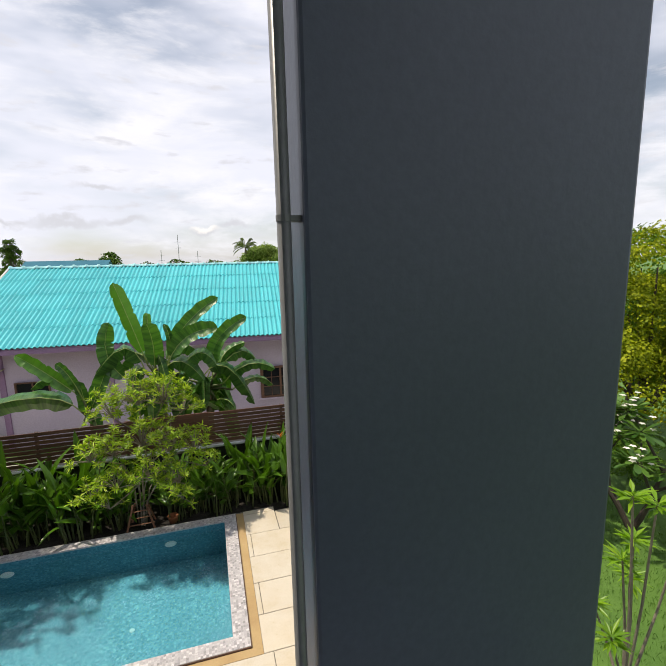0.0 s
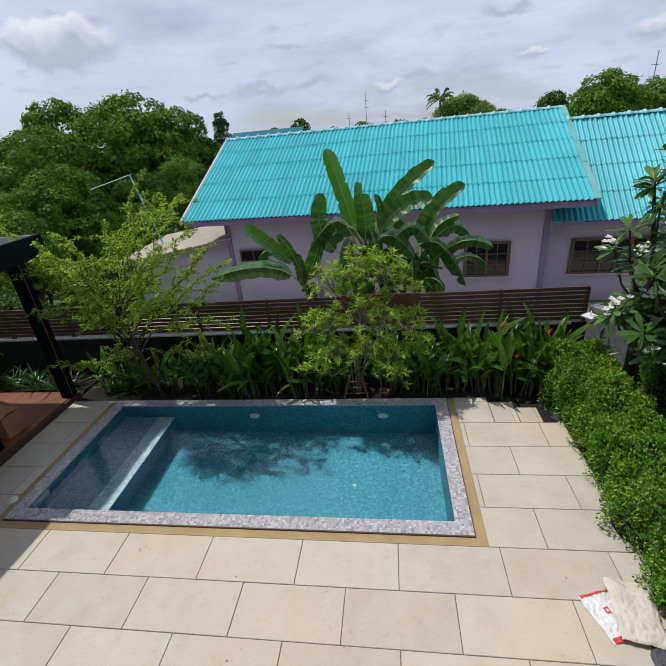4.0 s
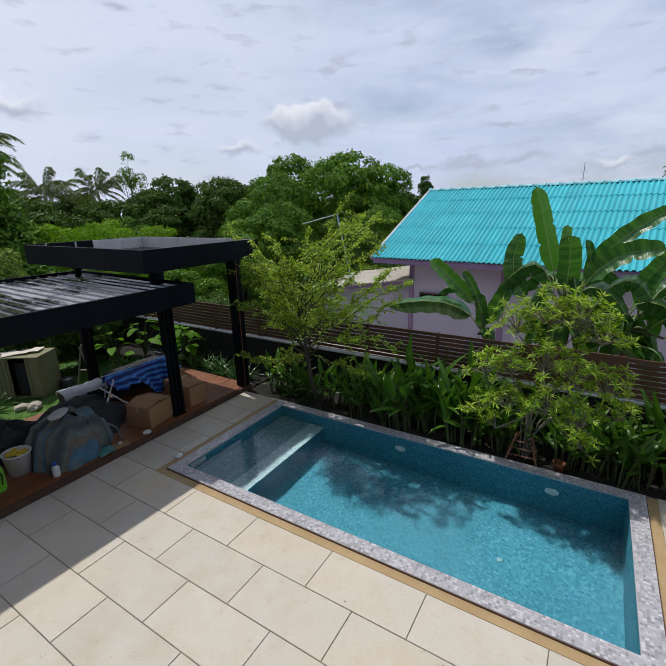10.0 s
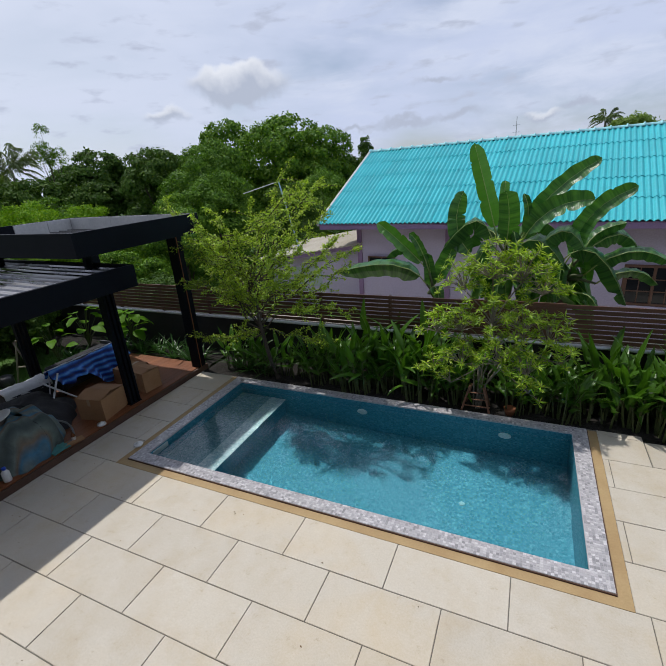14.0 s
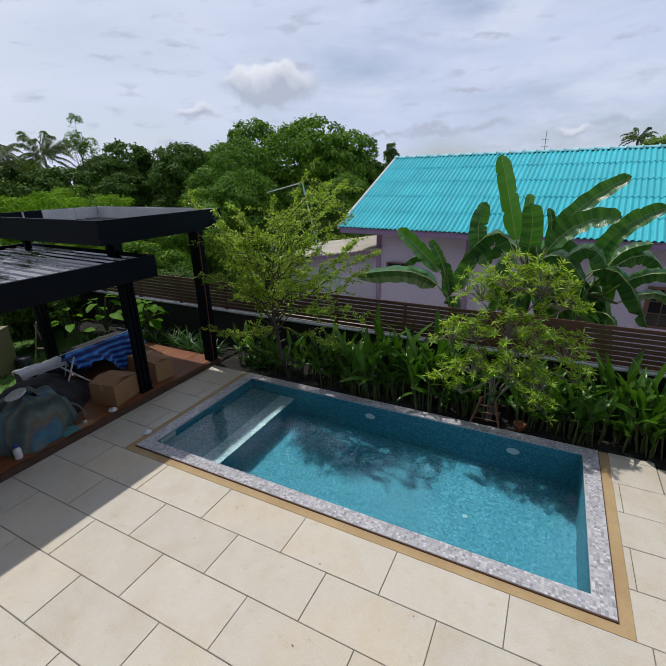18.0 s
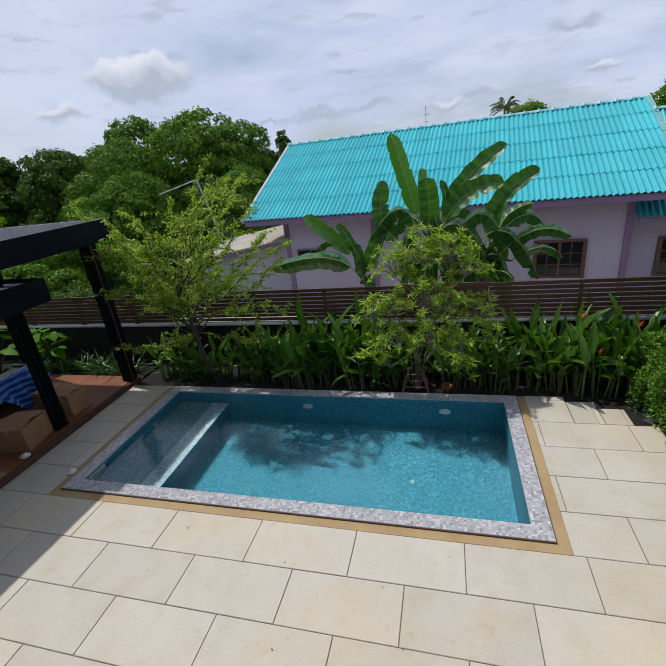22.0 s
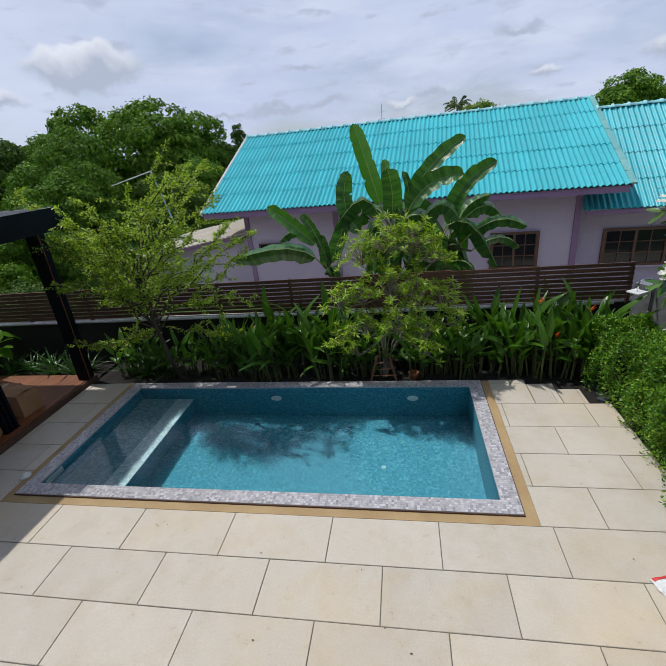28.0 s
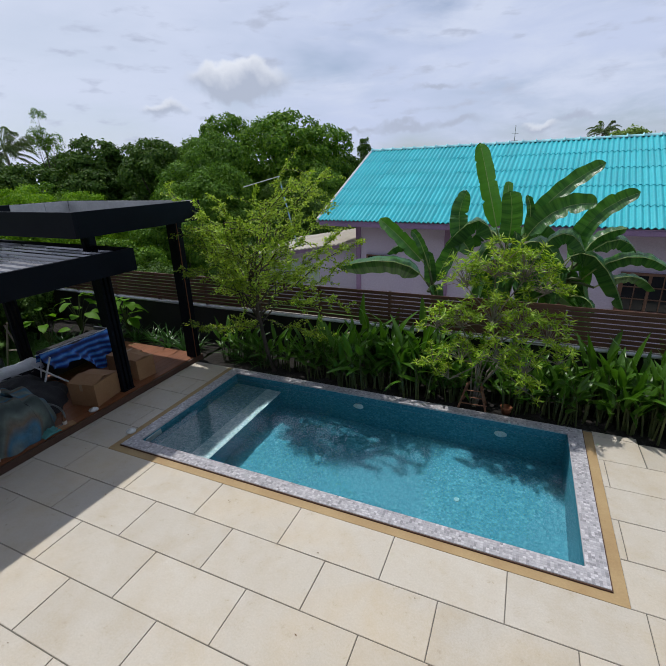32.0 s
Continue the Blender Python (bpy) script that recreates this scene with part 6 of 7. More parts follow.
def elephant_ear(at, seed, n, size):
    rng = np.random.default_rng(seed)
    plant = thing("elephant_ear", at, label="broad-leaved elephant ear plant by the fence", category="plant", group="elephant ears behind the deck")
    for k in range(n):
        a, r = rng.uniform(0, 2 * math.pi), rng.uniform(0.1, 0.4)
        top = Vector((r * math.cos(a), r * math.sin(a), rng.uniform(0.5, 1.1)))
        leaf = part("leaf", broad_leaf_bm(size * rng.uniform(0.8, 1.2), size * 0.62, 0.5, 0.12, 7, taper=0.7), M_EAR, plant)
        leaf.matrix_basis = aim(top, top + Vector((math.cos(a), math.sin(a), rng.uniform(-0.4, 0.5))), rng.uniform(-20, 20))
        part("leaf_stalk", tube(bmesh.new(), [(0, 0, 0), (0.4 * top.x, 0.4 * top.y, 0.6 * top.z), top], [0.014, 0.012, 0.008], 5), M_STEM, plant)
    return plant


elephant_ear((-8.3, 4.40, -0.04), 81, 16, 0.46)
elephant_ear((-9.9, 4.2, -0.04), 82, 12, 0.40)
elephant_ear((-9.7, 3.2, -0.10), 83, 10, 0.36)


def broad_tree(at, height, lobes, n, size, material, seed, label, trunk=0.22, name="tree", category="tree", group=""):
    """A tree whose crown is made of leafy lobes (x, y, z, radius x, radius z), with limbs running into them."""
    rng = np.random.default_rng(seed)
    n = int(3.0 * n)
    plant = thing(name, at, label=label, category=category, group=group)
    bm = bmesh.new()
    fork = height * 0.28
    tube(bm, [(0, 0, 0), (0.1, 0.05, fork * 0.5), (0, 0, fork)], [trunk, trunk * 0.8, trunk * 0.7], 8)
    for x, y, z, rx, rz in lobes:
        tube(bm, [(0, 0, fork * 0.9), (0.45 * x, 0.45 * y, fork + 0.5 * (z - fork)), (x, y, z)], [trunk * 0.55, trunk * 0.35, trunk * 0.12], 6, False)
    part("trunk", bm, M_DARKBARK, plant)
    area = np.array([l[3] * l[4] for l in lobes]); area = area / area.sum()
    which = rng.choice(len(lobes), n, p=area)
    lob = np.array(lobes)[which]
    # every lobe is heaped up of small leafy clumps over a sparse inside
    tw = unit(rng, 24 * len(lobes)).reshape(len(lobes), 24, 3)
    tw[:, :, 2] = np.where(rng.random((len(lobes), 24)) < 0.7, np.abs(tw[:, :, 2]), tw[:, :, 2])
    pick = rng.integers(0, 24, n)
    hub = tw[which, pick]
    puff = (0.30 + 0.14 * rng.random((len(lobes), 24)))[which, pick]
    d = unit(rng, n)
    d[:, 2] = np.where(rng.random(n) < 0.8, np.abs(d[:, 2]), d[:, 2])
    d = d * 0.75 + hub * 0.45
    d /= np.linalg.norm(d, axis=1, keepdims=True)
    r = puff * (1.0 - 0.35 * rng.random(n) ** 2 + 0.06 * rng.normal(size=n))
    inside = rng.random(n) < 0.12
    radii = np.stack([lob[:, 3], lob[:, 3], lob[:, 4]], 1)
    way = rng.normal(size=(n, 3)) + [0, 0, -0.35]
    way -= (way * d).sum(1, keepdims=True) * d * 0.75
    r = r * (1 + 0.16 * np.sin(7 * d[:, 0] + 5 * pick) * np.sin(6 * d[:, 1] + 3 * which) + 0.10 * np.sin(15 * d[:, 2] + 11 * d[:, 0]))
    P = lob[:, :3] + np.where(inside[:, None], hub * 0.55 + 0.15 * d, hub * 0.76 + d * r[:, None]) * radii
    leaves("crown", P, way, d + rng.normal(size=(n, 3)) * 0.35, 0.68 * size * rng.uniform(0.6, 1.3, n), 0.68 * size * rng.uniform(0.45, 0.85, n), material, plant)
    return plant


def palm(at, height, fronds, length, seed, label):
    rng = np.random.default_rng(seed)
    plant = thing("palm_tree", at, label=label, category="palm tree", group="coconut palms among the far trees")
    part("trunk", tube(bmesh.new(), [(0, 0, 0), (0.25, 0.1, height * 0.5), (0.1, 0, height)], [0.16, 0.10, 0.08], 8), M_BARK, plant)
    for k in range(fronds):
        a, up = 2.399 * k + rng.uniform(-0.2, 0.2), [2.6, 1.5, 0.7, 2.0, 0.1, 1.1, 1.8][k % 7] + rng.uniform(-0.3, 0.3)
        n = 40
        u = np.linspace(0.1, 1, n)
        horizontal = Vector((math.cos(a), math.sin(a), 0))
        spine = np.array([list(Vector((0.1, 0, height)) + horizontal * length * (t - 0.12 * t * t) * (0.55 if up > 2.2 else 0.92) + Vector((0, 0, length * (0.62 * up * t - (0.55 + 0.22 * up) * t * t)))) for t in u])
        side = np.array([-math.sin(a), math.cos(a), 0.0])
        P = np.repeat(spine, 2, 0)
        s = np.tile([[1.0], [-1.0]], (n, 1))
        D = s * side * 0.6 + np.array([math.cos(a), math.sin(a), 0]) * 0.7 + [0, 0, -0.45] + rng.normal(size=(2 * n, 3)) * 0.14
        N = np.tile([math.cos(a) * 0.3, math.sin(a) * 0.3, 1.0], (2 * n, 1))
        leaves("frond", P, D, N, np.repeat(0.1 + length * 0.17 * np.sin(math.pi * (0.12 + 0.85 * u)), 2), np.full(2 * n, 0.042 * length / 3), M_PALM, plant)
    return plant


def lobes_of(seed, n, w, h, z0, flat=0.8, r=0.56):
    q = np.random.default_rng(seed)
    out = []
    for k in range(n):
        a, s = 2 * math.pi * k / n + q.uniform(-0.4, 0.4), q.uniform(0.25, 0.62) * w
        rr = q.uniform(0.8, 1.2) * r * w
        out.append((s * math.cos(a), s * math.sin(a), z0 + q.uniform(0.25, 0.72) * (h - z0), rr, rr * flat))
    out.append((0, 0, h - r * w * flat * 0.9, r * w, r * w * flat))
    return out


WOOD = "wood beyond the garden"
# big dome tree, lighter tree before it, dark wood to the side
broad_tree((-13.4, 23.1, LOW), 8.6, lobes_of(1, 11, 3.8, 8.2, 1.2), 15000, 0.30, M_FARLEAF, 1, "large rounded mango tree with dense green crown", 0.3, group=WOOD)
broad_tree((-17.2, 21.6, LOW), 7.8, lobes_of(2, 7, 2.9, 8.3, 1.2), 9000, 0.28, M_FARLEAF, 2, "large rounded mango tree with dense green crown", 0.25, group=WOOD)
broad_tree((-14.0, 15.8, LOW), 6.6, lobes_of(3, 10, 2.6, 6.8, 0.6), 14000, 0.20, M_FARLIGHT, 3, "feathery light green acacia tree", 0.18, group=WOOD)
broad_tree((-11.8, 13.4, LOW), 5.4, lobes_of(4, 8, 2.2, 5.3, 0.4), 11000, 0.17, M_FARLIGHT, 4, "feathery light green acacia tree", 0.14, group=WOOD)
broad_tree((-20.2, 18.3, LOW), 6.8, lobes_of(5, 8, 2.5, 6.9, 1.0), 9000, 0.28, M_FARDARK, 5, "dense dark green tree", 0.22, group=WOOD)
broad_tree((-25.4, 18.2, LOW), 7.2, lobes_of(6, 9, 3.0, 7.2, 1.0), 9000, 0.32, M_FARDARK, 6, "dense dark green tree", 0.25, group=WOOD)
broad_tree((-26.5, 14.5, LOW), 6.0, lobes_of(7, 8, 3.0, 5.6, 0.6), 7000, 0.32, M_FARDARK, 7, "dense dark green tree", 0.25, group=WOOD)
broad_tree((-27.0, 9.6, LOW), 6.0, lobes_of(8, 8, 3.0, 5.7, 0.6), 7000, 0.32, M_FARDARK, 8, "dense dark green tree", 0.25, group=WOOD)
broad_tree((-11.4, 26.5, LOW), 5.8, lobes_of(9, 8, 2.6, 5.9, 0.5), 8000, 0.30, M_FARDARK, 9, "dense dark green tree", 0.25, group=WOOD)
broad_tree((-8.6, 30.5, LOW), 5.2, lobes_of(10, 7, 2.6, 5.4, 0.5), 6000, 0.32, M_FARLEAF, 10, "green tree behind the house", 0.25, group=WOOD)
broad_tree((-17.0, 3.2, LOW), 6.8, lobes_of(11, 9, 2.7, 7.2, 0.4), 11000, 0.24, M_FARLIGHT, 11, "leafy green tree beyond the garden", 0.2, group=WOOD)
broad_tree((-13.2, 1.3, -0.12), 4.9, lobes_of(12, 8, 1.9, 5.0, 0.1), 11000, 0.14, M_GREYLEAF, 12, "fine-leaved grey-green bush by the lawn", 0.1, "bush", "bush", WOOD)
broad_tree((-21.0, -3.0, LOW), 7.0, lobes_of(13, 8, 3.2, 7.0, 0.4), 7000, 0.28, M_FARLEAF, 13, "leafy green tree beyond the garden", 0.2, group=WOOD)
for k, (x, y, w, h) in enumerate(((-16.4, 5.4, 1.7, 4.6), (-15.4, 7.4, 1.6, 4.45), (-14.0, 9.4, 1.5, 3.7), (-18.0, 8.3, 1.9, 4.75), (-16.6, 10.2, 1.7, 4.35))):
    broad_tree((x, y, LOW), h, lobes_of(20 + k, 7, w, h, 0.2), 8000, 0.13, M_BRIGHT, 20 + k, "bright yellow-green bush before the wood", 0.08, "bush", "bush", "bright bushes before the wood")
for k, (x, y, w, h) in enumerate(((-11.2, 9.9, 1.6, 4.1), (-12.6, 11.6, 1.8, 4.6), (-10.2, 16.5, 2.0, 4.6), (-9.6, 19.5, 2.4, 5.0), (-11.6, 7.0, 1.4, 3.0), (-9.4, 6.6, 1.2, 2.4), (-7.3, 6.4, 1.0, 2.0), (-22.5, 12.5, 2.4, 4.7), (-12.3, 4.0, 1.2, 2.6))):
    broad_tree((x, y, LOW), h, lobes_of(30 + k, 7, w, h, 0.1), 7000, 0.14, (M_FARLIGHT, M_FARLEAF, M_FARDARK)[k % 3], 30 + k, "tangled green undergrowth bush", 0.08, "bush", "bush", "undergrowth beyond the fence")
for k, (x, y, w, h) in enumerate(((-33.0, 8.5, 3.4, 7.4), (-36.0, 12.5, 3.4, 6.7), (-35.0, 17.0, 3.4, 6.4), (-32.5, 21.5, 3.4, 6.7), (-28.5, 25.5, 3.4, 7.6), (-24.0, 24.0, 3.2, 7.0), (-33.0, 4.0, 3.2, 7.0))):
    broad_tree((x, y, LOW), h, lobes_of(90 + k, 7, w, h, 0.4), 5000, 0.34, M_FARDARK, 90 + k, "dense dark green tree", 0.2, group=WOOD)
# added dark backdrop: these bushes stand for deep tree shade behind the deck
for k, (x, y, w, h) in enumerate(((-10.9, 2.8, 0.9, 1.9), (-10.9, 3.6, 0.8, 2.1), (-11.1, 2.1, 0.9, 2.3), (-12.0, 0.6, 1.0, 2.4), (-11.3, 1.4, 0.9, 2.0), (-11.6, -0.4, 1.0, 2.2), (-11.0, -2.0, 0.9, 1.8))):
    broad_tree((x, y, -0.12), h, lobes_of(110 + k, 6, w, h, 0.1), 3500, 0.13, M_FARDARK, 110 + k, "dark leafy bush added for the black shade at the lawn's edge", 0.05, "bush", "bush", "bushes along the lawn")
palm((-29.6, 11.8, LOW), 6.3, 30, 2.5, 1, "tall coconut palm with drooping fronds")
palm((-30.4, 15.8, LOW), 6.7, 30, 2.5, 2, "tall coconut palm with drooping fronds")
palm((-21.4, 5.0, LOW), 7.4, 28, 2.7, 3, "tall coconut palm with drooping fronds")
broad_tree((-30.4, 18.6, LOW), 9.6, lobes_of(40, 8, 1.25, 9.5, 5.9, 1.3, 0.42), 1100, 0.15, M_FARLEAF, 40, "thin sparse-leaved tall tree", 0.08, group=WOOD)
# beyond the house's ridge
broad_tree((7.9, 41.2, LOW), 7.6, lobes_of(41, 9, 3.2, 7.3, 2.5), 7000, 0.28, M_GREYLEAF, 41, "yellow-green trees behind the roof", 0.25, group="trees behind the house")
palm((5.8, 40.8, LOW), 7.3, 24, 1.5, 4, "small palm behind the roof")
broad_tree((13.6, 26.4, LOW), 7.6, lobes_of(42, 9, 2.5, 7.2, 1.5), 9000, 0.22, M_FARLEAF, 42, "leafy green tree behind the roof", 0.22, group="trees behind the house")
broad_tree((17.4, 28.5, LOW), 6.6, lobes_of(43, 7, 2.4, 6.7, 1.5), 6000, 0.24, M_FARLIGHT, 43, "leafy green tree behind the roof", 0.22, group="trees behind the house")
broad_tree((21.6, 31.4, LOW), 7.2, lobes_of(44, 7, 2.2, 7.1, 1.5), 6000, 0.24, M_FARLEAF, 44, "leafy green tree behind the roof", 0.22, group="trees behind the house")
broad_tree((26.5, 30.5, LOW), 6.4, lobes_of(45, 7, 3.0, 6.4, 1.0), 6000, 0.26, M_FARLEAF, 45, "leafy green tree behind the roof", 0.22, group="trees behind the house")
broad_tree((-19.1, 53.5, LOW), 9.0, lobes_of(46, 5, 1.15, 9.0, 5.4, 1.0), 900, 0.28, M_FARDARK, 46, "single tall dark tree on the skyline", 0.15, group="skyline trees")
q = np.random.default_rng(90)
for k in range(22):
    x = -60 + 6.2 * k + q.uniform(-2, 2)
    broad_tree((x, 95 + q.uniform(-8, 8), LOW), 7, lobes_of(60 + k, 4, 3.6, q.uniform(6.0, 8.5), 0.5), 900, 0.7, M_FARDARK, 60 + k, "distant dark tree on the skyline", 0.3, group="skyline trees")

# garden's far side, seen past the column
broad_tree((11.6, 3.2, -0.12), 4.6, lobes_of(47, 8, 1.9, 5.3, 0.3), 8000, 0.12, M_GOLD, 47, "sunlit yellow-green tree across the lawn", 0.12, group="trees across the lawn")
broad_tree((14.2, 5.6, -0.12), 5.2, lobes_of(48, 8, 2.4, 5.4, 0.3), 8000, 0.16, M_FARLIGHT, 48, "leafy green tree across the lawn", 0.12, group="trees across the lawn")
broad_tree((12.0, 0.2, -0.12), 3.6, lobes_of(49, 8, 1.7, 3.6, 0.2), 6000, 0.12, M_GOLD, 49, "sunlit yellow-green bush across the lawn", 0.1, "bush", "bush", "trees across the lawn")
frangipani((8.9, 1.2, -0.12), 58, 4, 1.05, "frangipani with dark leaves and white flowers on the lawn", 0.8, 2, 0.05, 0.30)
broad_tree((10.3, 2.35, -0.12), 1.1, lobes_of(50, 6, 0.7, 1.1, 0.1), 5000, 0.06, M_FARLIGHT, 50, "rounded low bush on the lawn", 0.04, "bush", "bush", "trees across the lawn")

# ---- loose things on the deck and terrace ----
def carton(at, turn, sx, sy, sz, label, open_top=True):
    c = thing("cardboard_box", at, turn, label, "box", "cardboard boxes on the deck")
    t = 0.006
    part("body", box_bm(-sx / 2, sx / 2, -sy / 2, sy / 2, 0, sz, 0.004), M_CARD, c)
    part("tape", box_bm(-0.03, 0.03, -sy / 2 - 0.002, sy / 2 + 0.002, sz * 0.7, sz + 0.002), M_TAPE, c)
    if open_top:
        part("flap", box_bm(-sx / 2, sx / 2, 0, sy / 2, 0, t, 0.0, Matrix.Translation((0, -sy / 2, sz)) @ Matrix.Rotation(radians(12), 4, "X")), M_CARD, c)
        part("flap", box_bm(-sx / 2, sx / 2, -sy / 2, 0, 0, t, 0.0, Matrix.Translation((0, sy / 2, sz)) @ Matrix.Rotation(radians(-9), 4, "X")), M_CARD, c)
    return c


carton((-6.01, 1.58, DZ), 12, 0.55, 0.62, 0.42, "brown cardboard box with loose top flaps on the deck")
carton((-5.98, 2.60, DZ), -6, 0.42, 0.40, 0.42, "brown cardboard box with part-open lid behind the post")
carton((-6.55, 2.75, DZ), 4, 0.55, 0.45, 0.36, "closed brown cardboard carton beside the post", False)


def lumpy(name, at, rx, ry, rz, material, label, category, seed, detail=26, flat=0.15, parent=None):
    """A heap under a cloth: a sagging dome with folds."""
    rng_ = seed * 7.3

    def fn(u, v):
        a, b = 2 * math.pi * u, 0.5 * math.pi * v
        f = 1 + 0.16 * noise.noise((math.cos(a) * 1.6 + rng_, math.sin(a) * 1.6, v * 2)) + 0.05 * math.sin(a * 11 + rng_) * (1 - v)
        return Vector((rx * f * math.cos(a) * math.cos(b) ** 0.7, ry * f * math.sin(a) * math.cos(b) ** 0.7, rz * f * math.sin(b) * (1 + flat * noise.noise((u * 5, v * 5, rng_)))))

    bm = grid_bm(fn, detail * 2, detail)
    bmesh.ops.remove_doubles(bm, verts=bm.verts, dist=0.002)
    ob = part(name, bm, material, parent, smooth=True)
    if parent is None:
        ob.location = at
        tagged(ob, label, category)
    return ob


bundle = thing("covered_bundle", (-6.19, 0.14, DZ), 20, "large bundle wrapped in a grey-green striped cover", "bundle")
lumpy("cover", None, 0.58, 0.66, 0.72, M_COVER, "", "", 3, parent=bundle)
part("lid", lathe(bmesh.new(), [(0.15, 0.0), (0.16, 0.012), (0.14, 0.022), (0.05, 0.026)], 24), M_WHITE, bundle, "pale round lid lying on top", True, pose(-0.02, -0.10, 0.775, 16, -8, 0))
lumpy("shade_cloth", (-7.05, 0.75, DZ), 0.85, 0.75, 0.42, M_BLACKCLOTH, "heap of black shade cloth on the deck", "cloth", 5)
lumpy("shade_cloth", (-7.2, -0.35, DZ), 0.55, 0.6, 0.5, M_BLACKCLOTH, "heap of black shade cloth beside the bundle", "cloth", 6)

# folding frame with the striped cloth over it
rack = thing("drying_rack", (-7.33, 1.45, DZ), 0, "folding metal drying rack draped with blue striped cloth", "rack")
part("rail", tube(bmesh.new(), [(0, 0, 0.70), (0.04, 1.68, 0.72)], 0.012, 7), M_WHITEPIPE, rack)
for a, b in (((0.10, 1.6, 0.66), (0.5, 1.45, 0.0)), ((-0.10, 0.0, 0.0), (0.02, 0.10, 0.70))):
    part("leg", tube(bmesh.new(), [a, b], 0.013, 7), M_WHITEPIPE, rack)


for pts in (((0.58, -0.45, 0.02), (0.28, 0.10, 0.68)), ((0.30, -0.28, 0.68), (0.66, 0.02, 0.30), (0.80, 0.20, 0.12)), ((-0.12, 1.5, 0.0), (0.10, 1.62, 0.68))):
    part("leg", tube(bmesh.new(), pts, 0.017, 7), M_WHITEPIPE, rack, smooth=True)


def drape(u, v):
    """Cloth over the rail: a short back flap, then hanging down in front, longest in the middle."""
    fall = 0.24 + 0.34 * math.exp(-((u - 0.62) / 0.17) ** 2) + 0.05 * math.sin(u * 13)
    s = (v - 0.2) / 0.8
    z = 0.725 - (0.18 * -s * 4 if s < 0 else fall * s)
    return Vector((-0.06 if s < 0 else 0.05 + 0.34 * s + 0.055 * math.sin(u * 38 + 2 * s) * s, 0.02 + 1.62 * u + 0.03 * math.sin(9 * v), z + 0.02 * noise.noise((u * 7, v * 5, 2)) - 0.05 * math.sin(math.pi * u)))


part("striped_cloth", thicken(grid_bm(drape, 70, 24), 0.005), M_STRIPE, rack, "blue and navy striped cloth", True)
bench = thing("folded_lounger", (-7.62, 2.30, DZ), 2, "dark grey folded lounger standing behind the drying rack", "lounger")
part("cushion", box_bm(-0.24, 0.20, -0.55, 0.86, 0.10, 0.60, 0.05), M_BLACKCLOTH, bench)
part("frame", box_bm(-0.26, 0.22, 0.865, 0.90, 0.02, 0.66, 0.01), M_GRANITE, bench, "grey end panel")
for dx, dy in ((-0.2, -0.5), (0.16, -0.5), (-0.2, 0.8), (0.16, 0.8)):
    part("leg", box_bm(dx - 0.02, dx + 0.02, dy - 0.02, dy + 0.02, 0, 0.11), M_STEEL, bench)
slabf = part("folded_sheet", thicken(grid_bm(lambda u, v: Vector((-0.27 + 0.54 * u, -0.42 + 0.84 * v, 0.45 + 0.035 * math.sin(math.pi * u) + 0.03 * noise.noise((u * 3, v * 4, 8)) + 0.012 * noise.noise((u * 11, v * 12, 8)) - 0.10 * (2 * abs(u - 0.5)) ** 8)), 26, 34), 0.03), M_WHITEPIPE, smooth=True)
slabf.matrix_basis = pose(-7.82, 1.28, DZ, 0, 0, -8)
tagged(slabf, "pale grey folded sheet on a dark stack", "sheet")
stack = part("folded_cloth", box_bm(-0.27, 0.27, -0.40, 0.40, 0.0, 0.398, 0.05), M_BLACKCLOTH)
stack.matrix_basis = pose(-7.82, 1.28, DZ, 0, 0, -8)
tagged(stack, "stack of folded black cloth on the deck", "cloth")

bucket = thing("bucket", (-6.32, -0.60, DZ), label="white plastic bucket holding yellow sponges", category="bucket")
bm = lathe(bmesh.new(), [(0.115, 0.0), (0.15, 0.29), (0.158, 0.295), (0.158, 0.31), (0.145, 0.31), (0.11, 0.03)], 28)
part("body", bm, M_WHITE, bucket, smooth=True)
for k in range(4):
    part("sponge", box_bm(-0.05, 0.05, -0.03, 0.03, 0.24, 0.29, 0.008, Matrix.Rotation(k * 1.5, 4, "Z") @ Matrix.Translation((0.06, 0, 0.012 * k))), M_YELLOW, bucket)
part("handle", tube(bmesh.new(), [(0.155 * math.cos(a), 0.155 * math.sin(a) * 0.6 - 0.06, 0.29 - 0.10 * math.sin(a)) for a in np.linspace(0, math.pi, 9)], 0.004, 5), M_CHROME, bucket)

jug = thing("spray_bottle", (-6.08, -1.0, DZ), 15, "lime green plastic sprayer with a blue cap", "bottle")
part("body", lathe(bmesh.new(), [(0.075, 0.0), (0.085, 0.03), (0.085, 0.22), (0.07, 0.30), (0.035, 0.34), (0.032, 0.37)], 20), M_GREENPLASTIC, jug, smooth=True)
part("cap", lathe(bmesh.new(), [(0.042, 0.36), (0.045, 0.41), (0.03, 0.44)], 16), M_BLUEPLASTIC, jug, smooth=True)
part("strap", tube(bmesh.new(), [(0.07, 0, 0.29), (0.10, 0.01, 0.20), (0.088, 0, 0.10)], 0.008, 6), M_BLACKCLOTH, jug)

pack = thing("product_box", (-5.92, -1.30, DZ), -14, "tall blue and white printed carton with a torn open top", "box")
part("body", box_bm(-0.13, 0.13, -0.075, 0.075, 0, 0.40, 0.004), M_PALEBLUE, pack)
part("print", box_bm(-0.131, 0.131, -0.077, 0.077, 0.20, 0.285, 0.001), M_WHITE, pack, "white printed band")
part("print", box_bm(-0.132, 0.132, -0.078, 0.078, 0.30, 0.37, 0.001), M_BLUEPLASTIC, pack, "deep blue printed band")
part("print", box_bm(-0.08, 0.02, -0.079, -0.072, 0.07, 0.15, 0.001), M_RED, pack, "red printed spot")
